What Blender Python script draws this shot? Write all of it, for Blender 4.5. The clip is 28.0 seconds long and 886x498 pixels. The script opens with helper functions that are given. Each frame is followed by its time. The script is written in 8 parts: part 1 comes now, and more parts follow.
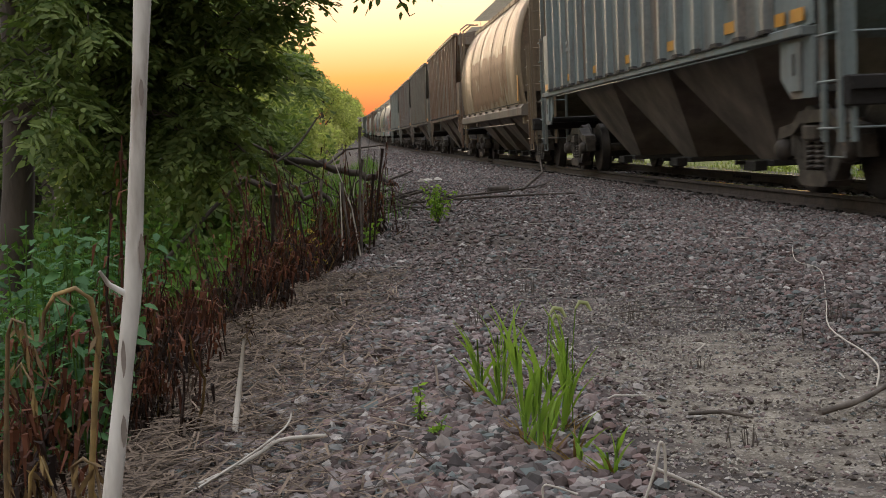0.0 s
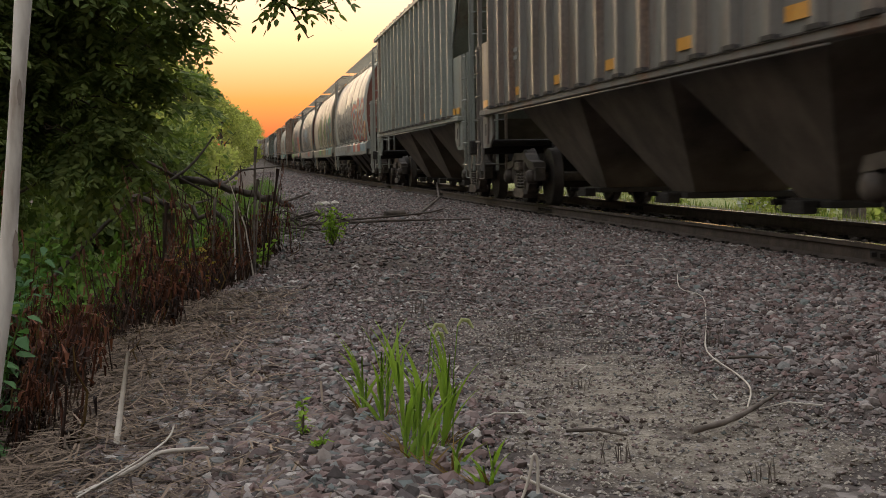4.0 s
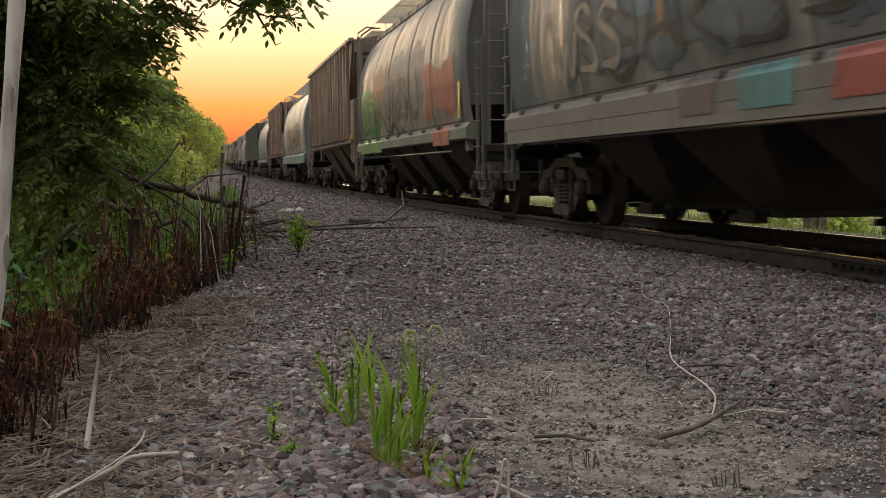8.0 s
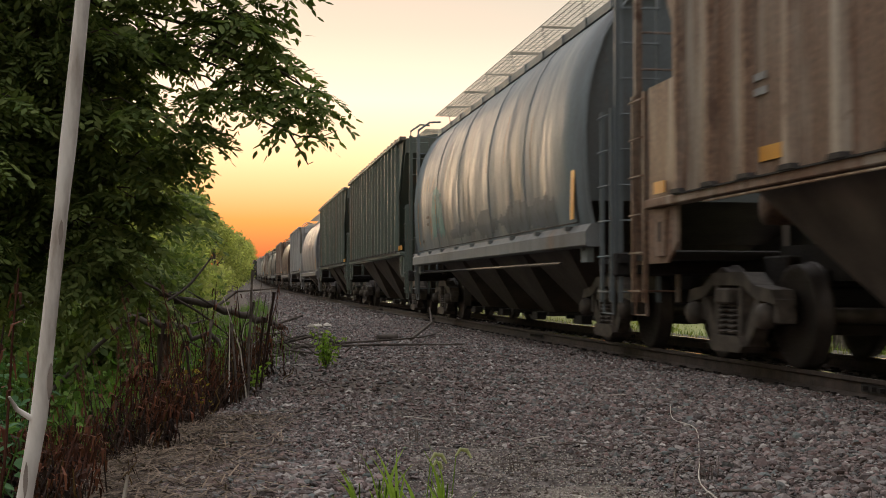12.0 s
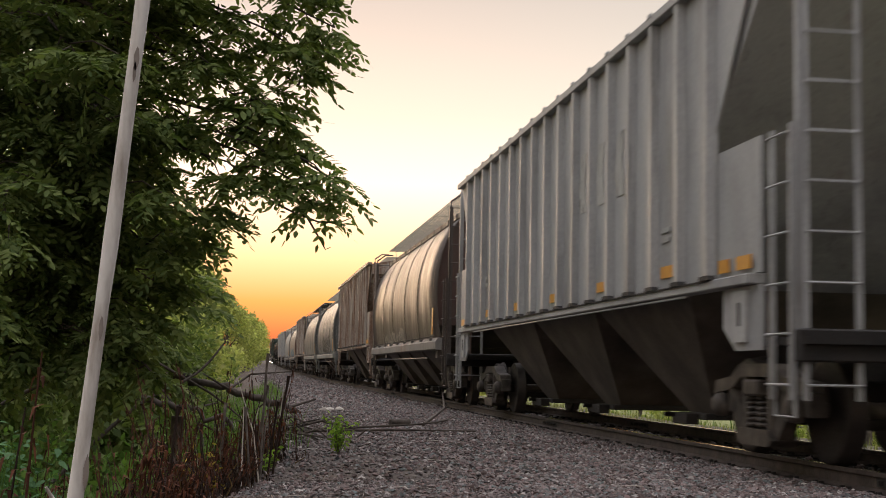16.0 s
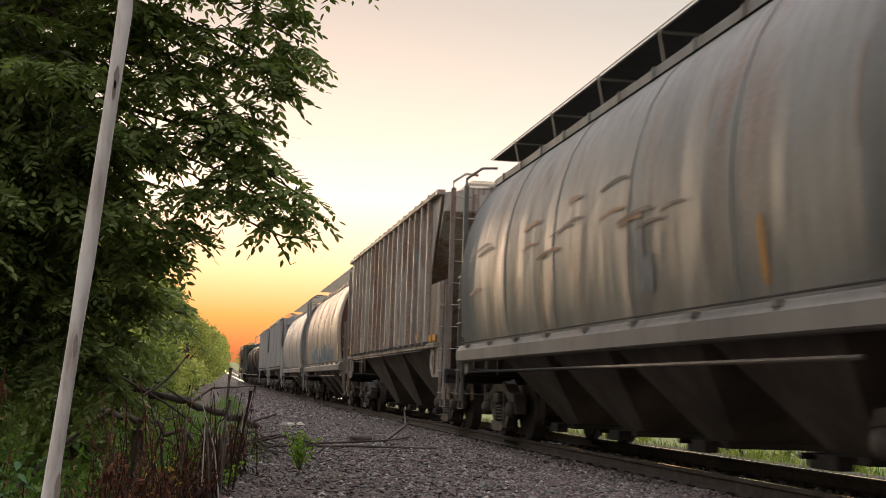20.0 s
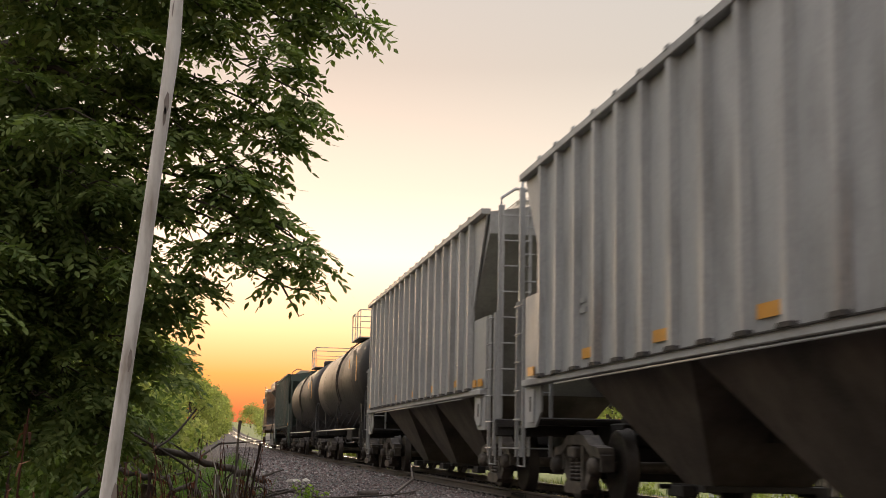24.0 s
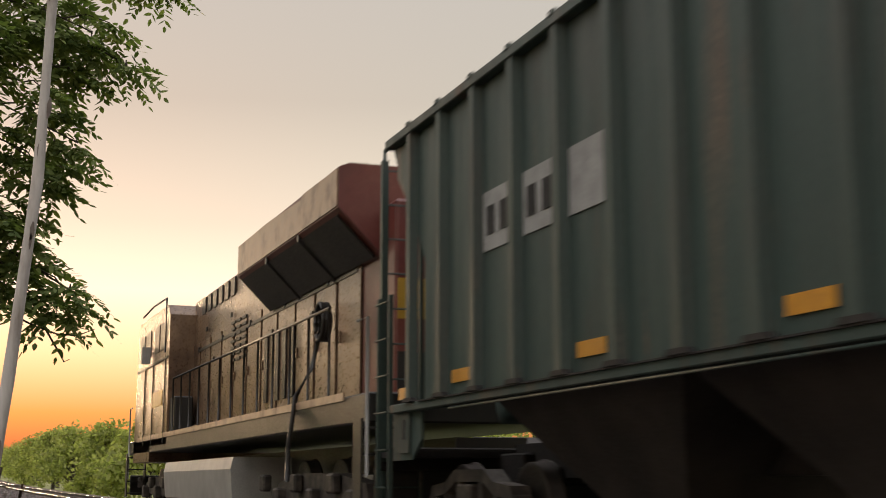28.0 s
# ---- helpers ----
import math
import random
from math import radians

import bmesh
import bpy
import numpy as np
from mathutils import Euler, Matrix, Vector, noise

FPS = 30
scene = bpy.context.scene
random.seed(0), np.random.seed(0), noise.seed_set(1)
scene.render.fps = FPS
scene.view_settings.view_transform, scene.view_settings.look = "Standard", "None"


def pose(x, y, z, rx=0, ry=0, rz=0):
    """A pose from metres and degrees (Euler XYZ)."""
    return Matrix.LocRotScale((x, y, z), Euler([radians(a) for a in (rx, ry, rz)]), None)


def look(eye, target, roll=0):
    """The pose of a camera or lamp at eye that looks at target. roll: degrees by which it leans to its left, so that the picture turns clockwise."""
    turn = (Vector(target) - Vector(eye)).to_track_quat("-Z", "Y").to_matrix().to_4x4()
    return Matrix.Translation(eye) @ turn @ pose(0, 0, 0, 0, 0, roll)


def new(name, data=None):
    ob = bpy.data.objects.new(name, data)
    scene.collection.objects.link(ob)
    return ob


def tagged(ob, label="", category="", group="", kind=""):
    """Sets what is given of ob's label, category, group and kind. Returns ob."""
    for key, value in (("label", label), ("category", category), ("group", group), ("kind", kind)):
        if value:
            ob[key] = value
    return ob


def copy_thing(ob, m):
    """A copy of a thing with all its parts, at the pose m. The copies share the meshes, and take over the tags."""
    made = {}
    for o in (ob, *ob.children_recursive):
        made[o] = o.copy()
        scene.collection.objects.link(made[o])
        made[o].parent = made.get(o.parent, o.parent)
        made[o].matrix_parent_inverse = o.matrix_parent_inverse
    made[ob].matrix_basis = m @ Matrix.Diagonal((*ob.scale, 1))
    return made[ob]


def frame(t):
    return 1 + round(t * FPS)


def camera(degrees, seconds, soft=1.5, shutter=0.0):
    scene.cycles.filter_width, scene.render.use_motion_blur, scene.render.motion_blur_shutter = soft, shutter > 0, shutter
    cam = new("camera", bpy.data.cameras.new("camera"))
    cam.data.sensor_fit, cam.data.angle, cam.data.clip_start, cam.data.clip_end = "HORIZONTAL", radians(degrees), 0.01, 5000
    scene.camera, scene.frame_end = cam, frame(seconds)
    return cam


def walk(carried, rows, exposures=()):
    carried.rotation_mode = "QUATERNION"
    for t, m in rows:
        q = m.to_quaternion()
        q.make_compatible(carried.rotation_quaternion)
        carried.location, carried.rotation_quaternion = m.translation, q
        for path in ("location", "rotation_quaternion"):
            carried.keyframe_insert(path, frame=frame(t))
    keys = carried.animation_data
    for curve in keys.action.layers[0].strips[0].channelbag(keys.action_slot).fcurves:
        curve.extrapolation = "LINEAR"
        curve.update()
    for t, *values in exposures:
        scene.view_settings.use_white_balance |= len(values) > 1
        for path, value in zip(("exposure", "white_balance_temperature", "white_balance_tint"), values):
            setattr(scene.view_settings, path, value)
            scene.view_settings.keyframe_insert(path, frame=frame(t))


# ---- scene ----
cam = camera(36.9, 28.0, soft=0.95, shutter=0.2)
PATH = [
    (0, (-0.009, 0.086, 1.233), (0.1294, 2.0752, 1.0724), -2.49),
    (0.5, (-0.008, 0.088, 1.214), (0.1625, 2.0745, 1.0593), -2.25),
    (1, (-0.011, 0.066, 1.235), (0.1908, 2.0518, 1.1020), -2.07),
    (1.5, (-0.017, 0.049, 1.235), (0.2183, 2.0313, 1.1150), -1.65),
    (2, (-0.026, 0.039, 1.238), (0.2338, 2.0189, 1.1185), -1.46),
    (2.5, (-0.003, 0.049, 1.220), (0.2656, 2.0272, 1.0999), -1.48),
    (3, (0.028, 0.054, 1.212), (0.2959, 2.0318, 1.0886), -1.47),
    (3.5, (0.024, 0.032, 1.213), (0.3047, 2.0076, 1.0850), -1.30),
    (5.5, (-0.000, 0.012, 1.217), (0.3187, 1.9836, 1.1065), -0.16),
    (6, (0.000, 0.000, 1.220), (0.3258, 1.9706, 1.1162), 0.03),
    (6.5, (-0.003, -0.009, 1.220), (0.3334, 1.9600, 1.1144), 0.13),
    (7, (-0.003, -0.007, 1.214), (0.3441, 1.9595, 1.1014), 0.04),
    (7.5, (-0.007, -0.011, 1.218), (0.3428, 1.9550, 1.0975), -0.22),
    (8, (-0.011, -0.014, 1.215), (0.3367, 1.9520, 1.0997), -0.47),
    (8.5, (-0.008, -0.016, 1.214), (0.3372, 1.9516, 1.1167), -0.79),
    (9, (-0.008, -0.018, 1.214), (0.3380, 1.9508, 1.1390), -1.01),
    (9.5, (-0.009, -0.019, 1.214), (0.3353, 1.9501, 1.1643), -1.17),
    (10, (-0.003, -0.038, 1.216), (0.3451, 1.9312, 1.1884), -1.14),
    (10.5, (-0.011, -0.038, 1.219), (0.3355, 1.9316, 1.2018), -0.84),
    (11, (-0.018, -0.032, 1.221), (0.3112, 1.9407, 1.2143), -0.55),
    (11.5, (-0.025, -0.051, 1.230), (0.2863, 1.9244, 1.2523), -0.12),
    (12, (-0.022, -0.053, 1.236), (0.2857, 1.9227, 1.2951), 0.12),
    (12.5, (-0.030, -0.074, 1.239), (0.2752, 1.9006, 1.3256), 0.25),
    (13, (-0.027, -0.075, 1.236), (0.2721, 1.9000, 1.3442), 0.35),
    (13.5, (-0.038, -0.063, 1.242), (0.2541, 1.9108, 1.3718), 0.26),
    (15.5, (-0.038, -0.091, 1.247), (0.2472, 1.8804, 1.4222), 0.84),
    (16, (-0.046, -0.106, 1.254), (0.2389, 1.8645, 1.4392), 1.10),
    (16.5, (-0.049, -0.105, 1.250), (0.2366, 1.8659, 1.4365), 1.27),
    (17, (-0.056, -0.113, 1.252), (0.2296, 1.8569, 1.4510), 1.33),
    (17.5, (-0.039, -0.129, 1.255), (0.2462, 1.8382, 1.4801), 1.18),
    (18, (-0.050, -0.150, 1.255), (0.2461, 1.8142, 1.4911), 1.26),
    (18.5, (-0.047, -0.124, 1.260), (0.2686, 1.8387, 1.4806), 1.48),
    (19, (-0.050, -0.113, 1.260), (0.2742, 1.8491, 1.4755), 1.62),
    (19.5, (-0.057, -0.103, 1.261), (0.2730, 1.8580, 1.4727), 1.55),
    (20, (-0.063, -0.116, 1.261), (0.2753, 1.8436, 1.4722), 1.95),
    (20.5, (-0.057, -0.094, 1.261), (0.2880, 1.8640, 1.4760), 2.07),
    (21, (-0.067, -0.101, 1.251), (0.2699, 1.8563, 1.4845), 2.36),
    (21.5, (-0.066, -0.125, 1.251), (0.2630, 1.8305, 1.5107), 2.22),
    (23.5, (-0.100, -0.174, 1.231), (0.2344, 1.7756, 1.5255), 1.11),
    (24, (-0.117, -0.166, 1.201), (0.2158, 1.7842, 1.4964), 1.13),
    (24.5, (-0.119, -0.203, 1.203), (0.2007, 1.7483, 1.5059), 0.80),
    (25, (-0.115, -0.183, 1.200), (0.2014, 1.7681, 1.5065), 0.63),
    (25.5, (-0.124, -0.198, 1.203), (0.2045, 1.7498, 1.5149), 0.39),
    (26, (-0.106, -0.252, 1.214), (0.2629, 1.6850, 1.5463), -0.27),
    (26.5, (-0.116, -0.292, 1.197), (0.3370, 1.6250, 1.5442), -0.98),
    (27, (-0.116, -0.347, 1.206), (0.4191, 1.5487, 1.5519), -1.71),
    (27.5, (-0.184, -0.476, 1.226), (0.4276, 1.3969, 1.5684), -1.68),
    (28, (-0.288, -0.540, 1.250), (0.3943, 1.3075, 1.5983), -0.00),
]
walk(cam, [(t, look(eye, target, roll)) for t, eye, target, roll in PATH], exposures=[(0.0, 0.44, 6400, 11), (1.5, 0.36, 6500, 11), (3.0, 0.24, 6650, 11), (8.0, 0.22, 6800, 11), (13.0, 0.2, 6800, 13), (16.0, 0.42, 6650, 16), (21.0, 0.42, 6700, 16), (24.0, 0.40, 6800, 15), (26.0, 0.32, 6900, 14), (28.0, 0.18, 6950, 14)])

# ---------------------------------------------------------------- world and light
SUN_ELEV, SUN_ROT = radians(1.6), radians(1.0)
world = bpy.data.worlds.new("dusk_sky")
scene.world = world
world.use_nodes = True
wt = world.node_tree
sky = wt.nodes.new("ShaderNodeTexSky")
sky.sky_type = "NISHITA"
sky.sun_disc = False
sky.sun_elevation, sky.sun_rotation = SUN_ELEV, SUN_ROT
sky.air_density, sky.dust_density, sky.ozone_density = 1.6, 3.0, 1.0
glow = wt.nodes["Background"]
wt.links.new(sky.outputs[0], glow.inputs[0])
glow.inputs[1].default_value = 0.05
# high thin haze, lit all round: dull and red along the horizon, palest some way above it
where = wt.nodes.new("ShaderNodeTexCoord")
split = wt.nodes.new("ShaderNodeSeparateXYZ")
wt.links.new(where.outputs["Generated"], split.inputs[0])
shade = wt.nodes.new("ShaderNodeValToRGB")
HAZE = [(0.0, (0.22, 0.12, 0.09)), (0.022, (0.44, 0.125, 0.06)), (0.05, (0.60, 0.31, 0.105)), (0.095, (0.82, 0.715, 0.46)), (0.14, (0.88, 0.86, 0.73)), (0.19, (0.63, 0.635, 0.56)), (0.28, (0.435, 0.44, 0.41)), (0.40, (0.43, 0.435, 0.425)), (0.62, (1.05, 1.06, 1.1)), (1.0, (1.35, 1.37, 1.44))]
while len(shade.color_ramp.elements) < len(HAZE):
    shade.color_ramp.elements.new(0.5)
for el, (at, col) in zip(shade.color_ramp.elements, HAZE):
    el.position, el.color = at, (*col, 1)
wt.links.new(split.outputs["Z"], shade.inputs[0])
veil = wt.nodes.new("ShaderNodeBackground")
veil.inputs[1].default_value = 1.0
# the half of the sky that has the afterglow is about twice as bright as the one behind
side = wt.nodes.new("ShaderNodeMapRange")
side.inputs["From Min"].default_value, side.inputs["From Max"].default_value = -0.6, 0.8
side.inputs["To Min"].default_value, side.inputs["To Max"].default_value = 0.84, 1.0
wt.links.new(split.outputs["Y"], side.inputs["Value"])
dim = wt.nodes.new("ShaderNodeMix")
dim.data_type, dim.blend_type = "RGBA", "MULTIPLY"
dim.inputs[0].default_value = 1.0
wt.links.new(shade.outputs[0], dim.inputs[6])
wt.links.new(side.outputs[0], dim.inputs[7])
wt.links.new(dim.outputs[2], veil.inputs[0])
both = wt.nodes.new("ShaderNodeAddShader")
wt.links.new(glow.outputs[0], both.inputs[0])
wt.links.new(veil.outputs[0], both.inputs[1])
wt.links.new(both.outputs[0], wt.nodes["World Output"].inputs[0])
scene.view_settings.exposure = 0.0

sun = new("sun", bpy.data.lights.new("sun", "SUN"))
sun.data.energy, sun.data.angle, sun.data.color = 0.9, radians(12), (1.0, 0.72, 0.45)
sun.matrix_world = look((0, 0, 0), (-math.sin(SUN_ROT), -math.cos(SUN_ROT), -math.tan(radians(5))))

# ---------------------------------------------------------------- materials
def nodes_of(name):
    m = bpy.data.materials.new(name)
    m.use_nodes = True
    nt = m.node_tree
    return m, nt, nt.nodes["Principled BSDF"]


def add(nt, kind, **inputs):
    n = nt.nodes.new(kind)
    for k, v in inputs.items():
        n.inputs[k].default_value = v
    return n


def coords(nt, scale=(1, 1, 1), shift=False):
    """Object coordinates, scaled, and moved by the object's random number where shift is set."""
    tc = nt.nodes.new("ShaderNodeTexCoord")
    mp = nt.nodes.new("ShaderNodeMapping")
    mp.inputs["Scale"].default_value = scale
    nt.links.new(tc.outputs["Object"], mp.inputs["Vector"])
    if shift:
        oi = nt.nodes.new("ShaderNodeObjectInfo")
        mu = nt.nodes.new("ShaderNodeMath")
        mu.operation = "MULTIPLY"
        mu.inputs[1].default_value = 57.0
        nt.links.new(oi.outputs["Random"], mu.inputs[0])
        nt.links.new(mu.outputs[0], mp.inputs["Location"])
    return mp.outputs[0]


def noise_tex(nt, vec, scale, detail=5.0, rough=0.6):
    n = add(nt, "ShaderNodeTexNoise", Scale=scale, Detail=detail, Roughness=rough)
    nt.links.new(vec, n.inputs["Vector"])
    return n.outputs["Fac"]


def ramp(nt, fac, stops):
    r = nt.nodes.new("ShaderNodeValToRGB")
    el = r.color_ramp.elements
    while len(el) < len(stops):
        el.new(0.5)
    for e, (p, c) in zip(el, stops):
        e.position = p
        e.color = (c, c, c, 1) if isinstance(c, (int, float)) else (*c, 1)
    nt.links.new(fac, r.inputs[0])
    return r.outputs[0]


def mix(nt, fac, a, b, mode="MIX"):
    n = nt.nodes.new("ShaderNodeMix")
    n.data_type, n.blend_type = "RGBA", mode
    for sock, v in ((n.inputs[0], fac), (n.inputs[6], a), (n.inputs[7], b)):
        if isinstance(v, (int, float)):
            sock.default_value = v
        elif isinstance(v, tuple):
            sock.default_value = (*v, 1)
        else:
            nt.links.new(v, sock)
    return n.outputs[2]


def bump(nt, bsdf, height, strength, dist=0.01):
    b = add(nt, "ShaderNodeBump", Strength=strength, Distance=dist)
    nt.links.new(height, b.inputs["Height"])
    nt.links.new(b.outputs[0], bsdf.inputs["Normal"])


def plain(name, stops, scale=4.0, rough=(0.55, 0.8), metal=0.0, bump_s=0.3, fine=40.0, dist=0.004, shift=True, stretch=(1, 1, 1), tint=False):
    """A surface whose colour wanders along a ramp, with a finer grain over it."""
    m, nt, p = nodes_of(name)
    v = coords(nt, stretch, shift)
    n1 = noise_tex(nt, v, scale, 6)
    n2 = noise_tex(nt, v, fine, 3)
    k = len(stops) - 1
    c = ramp(nt, n1, [(0.3 + 0.4 * i / max(k, 1), s) for i, s in enumerate(stops)])
    c = mix(nt, 0.35, c, ramp(nt, n2, [(0.3, 0.55), (0.7, 1.0)]), "MULTIPLY")
    if tint:
        c = mix(nt, 1.0, c, nt.nodes.new("ShaderNodeObjectInfo").outputs["Color"], "MULTIPLY")
    nt.links.new(c, p.inputs["Base Color"])
    nt.links.new(ramp(nt, n2, [(0.3, rough[0]), (0.7, rough[1])]), p.inputs["Roughness"])
    p.inputs["Metallic"].default_value = metal
    bump(nt, p, n2, bump_s, dist)
    return m


def car_paint(name="weathered_car_paint", gloss=0.38, dents=0.0):
    """Old railcar paint: the colour is the object's own, its alpha says how rusty; grime, rust runs and faded patches over it."""
    m, nt, p = nodes_of(name)
    oi = nt.nodes.new("ShaderNodeObjectInfo")
    v = coords(nt, (1, 1, 1), True)
    vs = coords(nt, (2.2, 2.2, 0.22), True)
    vh = coords(nt, (1.0, 1.0, 0.5), True)
    vm = coords(nt, (1.3, 1.3, 0.17), True)
    big = noise_tex(nt, vh, 0.55, 6, 0.65)
    mid = noise_tex(nt, vm, 1.1, 5, 0.6)
    streak = noise_tex(nt, vs, 2.6, 6, 0.7)
    fine = noise_tex(nt, v, 22, 4)
    patch = noise_tex(nt, v, 1.6, 6, 0.7)
    faded = mix(nt, 1.0, oi.outputs["Color"], (1.35, 1.33, 1.28), "MULTIPLY")
    base = mix(nt, ramp(nt, big, [(0.35, 0.0), (0.7, 1.0)]), oi.outputs["Color"], faded)
    base = mix(nt, ramp(nt, big, [(0.28, 0.55), (0.5, 0.0)]), base, (0.10, 0.085, 0.07))
    rusty = ramp(nt, fine, [(0.3, (0.10, 0.05, 0.032)), (0.5, (0.17, 0.088, 0.052)), (0.72, (0.27, 0.155, 0.10))])
    def over(src, gain, lo, hi):
        s = nt.nodes.new("ShaderNodeMath")
        s.operation = "MULTIPLY_ADD"
        s.inputs[1].default_value = gain
        nt.links.new(oi.outputs["Alpha"], s.inputs[0])
        nt.links.new(src, s.inputs[2])
        r = add(nt, "ShaderNodeMapRange")
        r.inputs["From Min"].default_value, r.inputs["From Max"].default_value = lo, hi
        r.inputs["To Max"].default_value = 0.88
        nt.links.new(s.outputs[0], r.inputs["Value"])
        return r.outputs[0]
    base = mix(nt, over(mid, 0.45, 0.72, 0.92), base, rusty)
    base = mix(nt, over(streak, 0.30, 0.72, 0.86), base, rusty)
    base = mix(nt, over(patch, 0.25, 0.80, 0.86), base, (0.11, 0.055, 0.036))
    base = mix(nt, ramp(nt, streak, [(0.22, 0.6), (0.42, 0.0)]), base, (0.07, 0.062, 0.055))
    base = mix(nt, ramp(nt, patch, [(0.24, 0.5), (0.36, 0.0)]), base, (0.06, 0.052, 0.045))
    base = mix(nt, 0.35, base, ramp(nt, fine, [(0.3, 0.5), (0.7, 1.0)]), "MULTIPLY")
    nt.links.new(base, p.inputs["Base Color"])
    nt.links.new(ramp(nt, streak, [(0.3, gloss), (0.75, gloss + 0.3)]), p.inputs["Roughness"])
    bump(nt, p, mix(nt, 0.5, big, streak), 0.35, 0.02)
    if dents:
        vd = coords(nt, (0.9, 0.9, 0.38), True)
        warp = add(nt, "ShaderNodeBump", Strength=0.9, Distance=dents)
        nt.links.new(noise_tex(nt, vd, 1.1, 2, 0.45), warp.inputs["Height"])
        for n in nt.nodes:
            if n.bl_idname == "ShaderNodeBump" and n != warp:
                nt.links.new(warp.outputs[0], n.inputs["Normal"])
    return m


def spray(name, c):
    """One colour of spray paint, thin and dirty in places."""
    m, nt, p = nodes_of(name)
    v = coords(nt, (1, 1, 0.45))
    n1, n2 = noise_tex(nt, v, 2.4, 6, 0.7), noise_tex(nt, v, 14, 4)
    col = ramp(nt, n1, [(0.3, tuple(0.5 * x + 0.05 for x in c)), (0.45, c), (0.62, tuple(min(0.8, 1.2 * x + 0.02) for x in c)), (0.75, (0.15, 0.11, 0.085))])
    col = mix(nt, 0.4, col, ramp(nt, n2, [(0.3, 0.55), (0.7, 1.0)]), "MULTIPLY")
    nt.links.new(col, p.inputs["Base Color"])
    p.inputs["Roughness"].default_value = 0.55
    gone = nt.nodes.new("ShaderNodeBsdfTransparent")
    sh = nt.nodes.new("ShaderNodeMixShader")
    nt.links.new(ramp(nt, noise_tex(nt, v, 5.5, 6, 0.75), [(0.30, 0.3), (0.45, 1.0)]), sh.inputs[0])
    nt.links.new(gone.outputs[0], sh.inputs[1])
    nt.links.new(p.outputs[0], sh.inputs[2])
    nt.links.new(sh.outputs[0], nt.nodes["Material Output"].inputs[0])
    return m


def foliage(name, dark, light, trans=0.25):
    """Leaves: each leaf its own green, some light through them."""
    m, nt, p = nodes_of(name)
    geo = nt.nodes.new("ShaderNodeNewGeometry")
    c = ramp(nt, geo.outputs["Random Per Island"], [(0.0, dark), (0.75, light), (1.0, tuple(min(1, x * 1.25) for x in light))])
    v = coords(nt)
    c = mix(nt, 0.5, c, ramp(nt, noise_tex(nt, v, 0.9, 3), [(0.3, 0.55), (0.7, 1.0)]), "MULTIPLY")
    nt.links.new(c, p.inputs["Base Color"])
    p.inputs["Roughness"].default_value = 0.62
    p.inputs["Specular IOR Level"].default_value = 0.15
    tr = nt.nodes.new("ShaderNodeBsdfTranslucent")
    nt.links.new(mix(nt, 1.0, c, (1.0, 1.15, 0.55), "MULTIPLY"), tr.inputs[0])
    sh = nt.nodes.new("ShaderNodeMixShader")
    sh.inputs[0].default_value = trans
    nt.links.new(p.outputs[0], sh.inputs[1])
    nt.links.new(tr.outputs[0], sh.inputs[2])
    nt.links.new(sh.outputs[0], nt.nodes["Material Output"].inputs[0])
    return m


def stones_material():
    m, nt, p = nodes_of("ballast_stone")
    geo = nt.nodes.new("ShaderNodeNewGeometry")
    oi = nt.nodes.new("ShaderNodeObjectInfo")
    s = nt.nodes.new("ShaderNodeMath")
    s.operation = "ADD"
    nt.links.new(geo.outputs["Random Per Island"], s.inputs[0])
    nt.links.new(oi.outputs["Random"], s.inputs[1])
    f = nt.nodes.new("ShaderNodeMath")
    f.operation = "FRACT"
    nt.links.new(s.outputs[0], f.inputs[0])
    c = ramp(nt, f.outputs[0], [(0.0, (0.040, 0.034, 0.032)), (0.16, (0.205, 0.136, 0.126)), (0.30, (0.060, 0.055, 0.056)), (0.44, (0.27, 0.203, 0.190)),
                                (0.56, (0.140, 0.165, 0.162)), (0.68, (0.075, 0.048, 0.042)), (0.80, (0.28, 0.255, 0.245)), (0.91, (0.135, 0.094, 0.085)), (1.0, (0.47, 0.44, 0.41))])
    v = coords(nt)
    n = noise_tex(nt, v, 90, 4)
    c = mix(nt, 0.5, c, ramp(nt, n, [(0.3, 0.55), (0.7, 1.0)]), "MULTIPLY")
    nt.links.new(c, p.inputs["Base Color"])
    p.inputs["Roughness"].default_value = 0.85
    bump(nt, p, n, 0.5, 0.003)
    return m


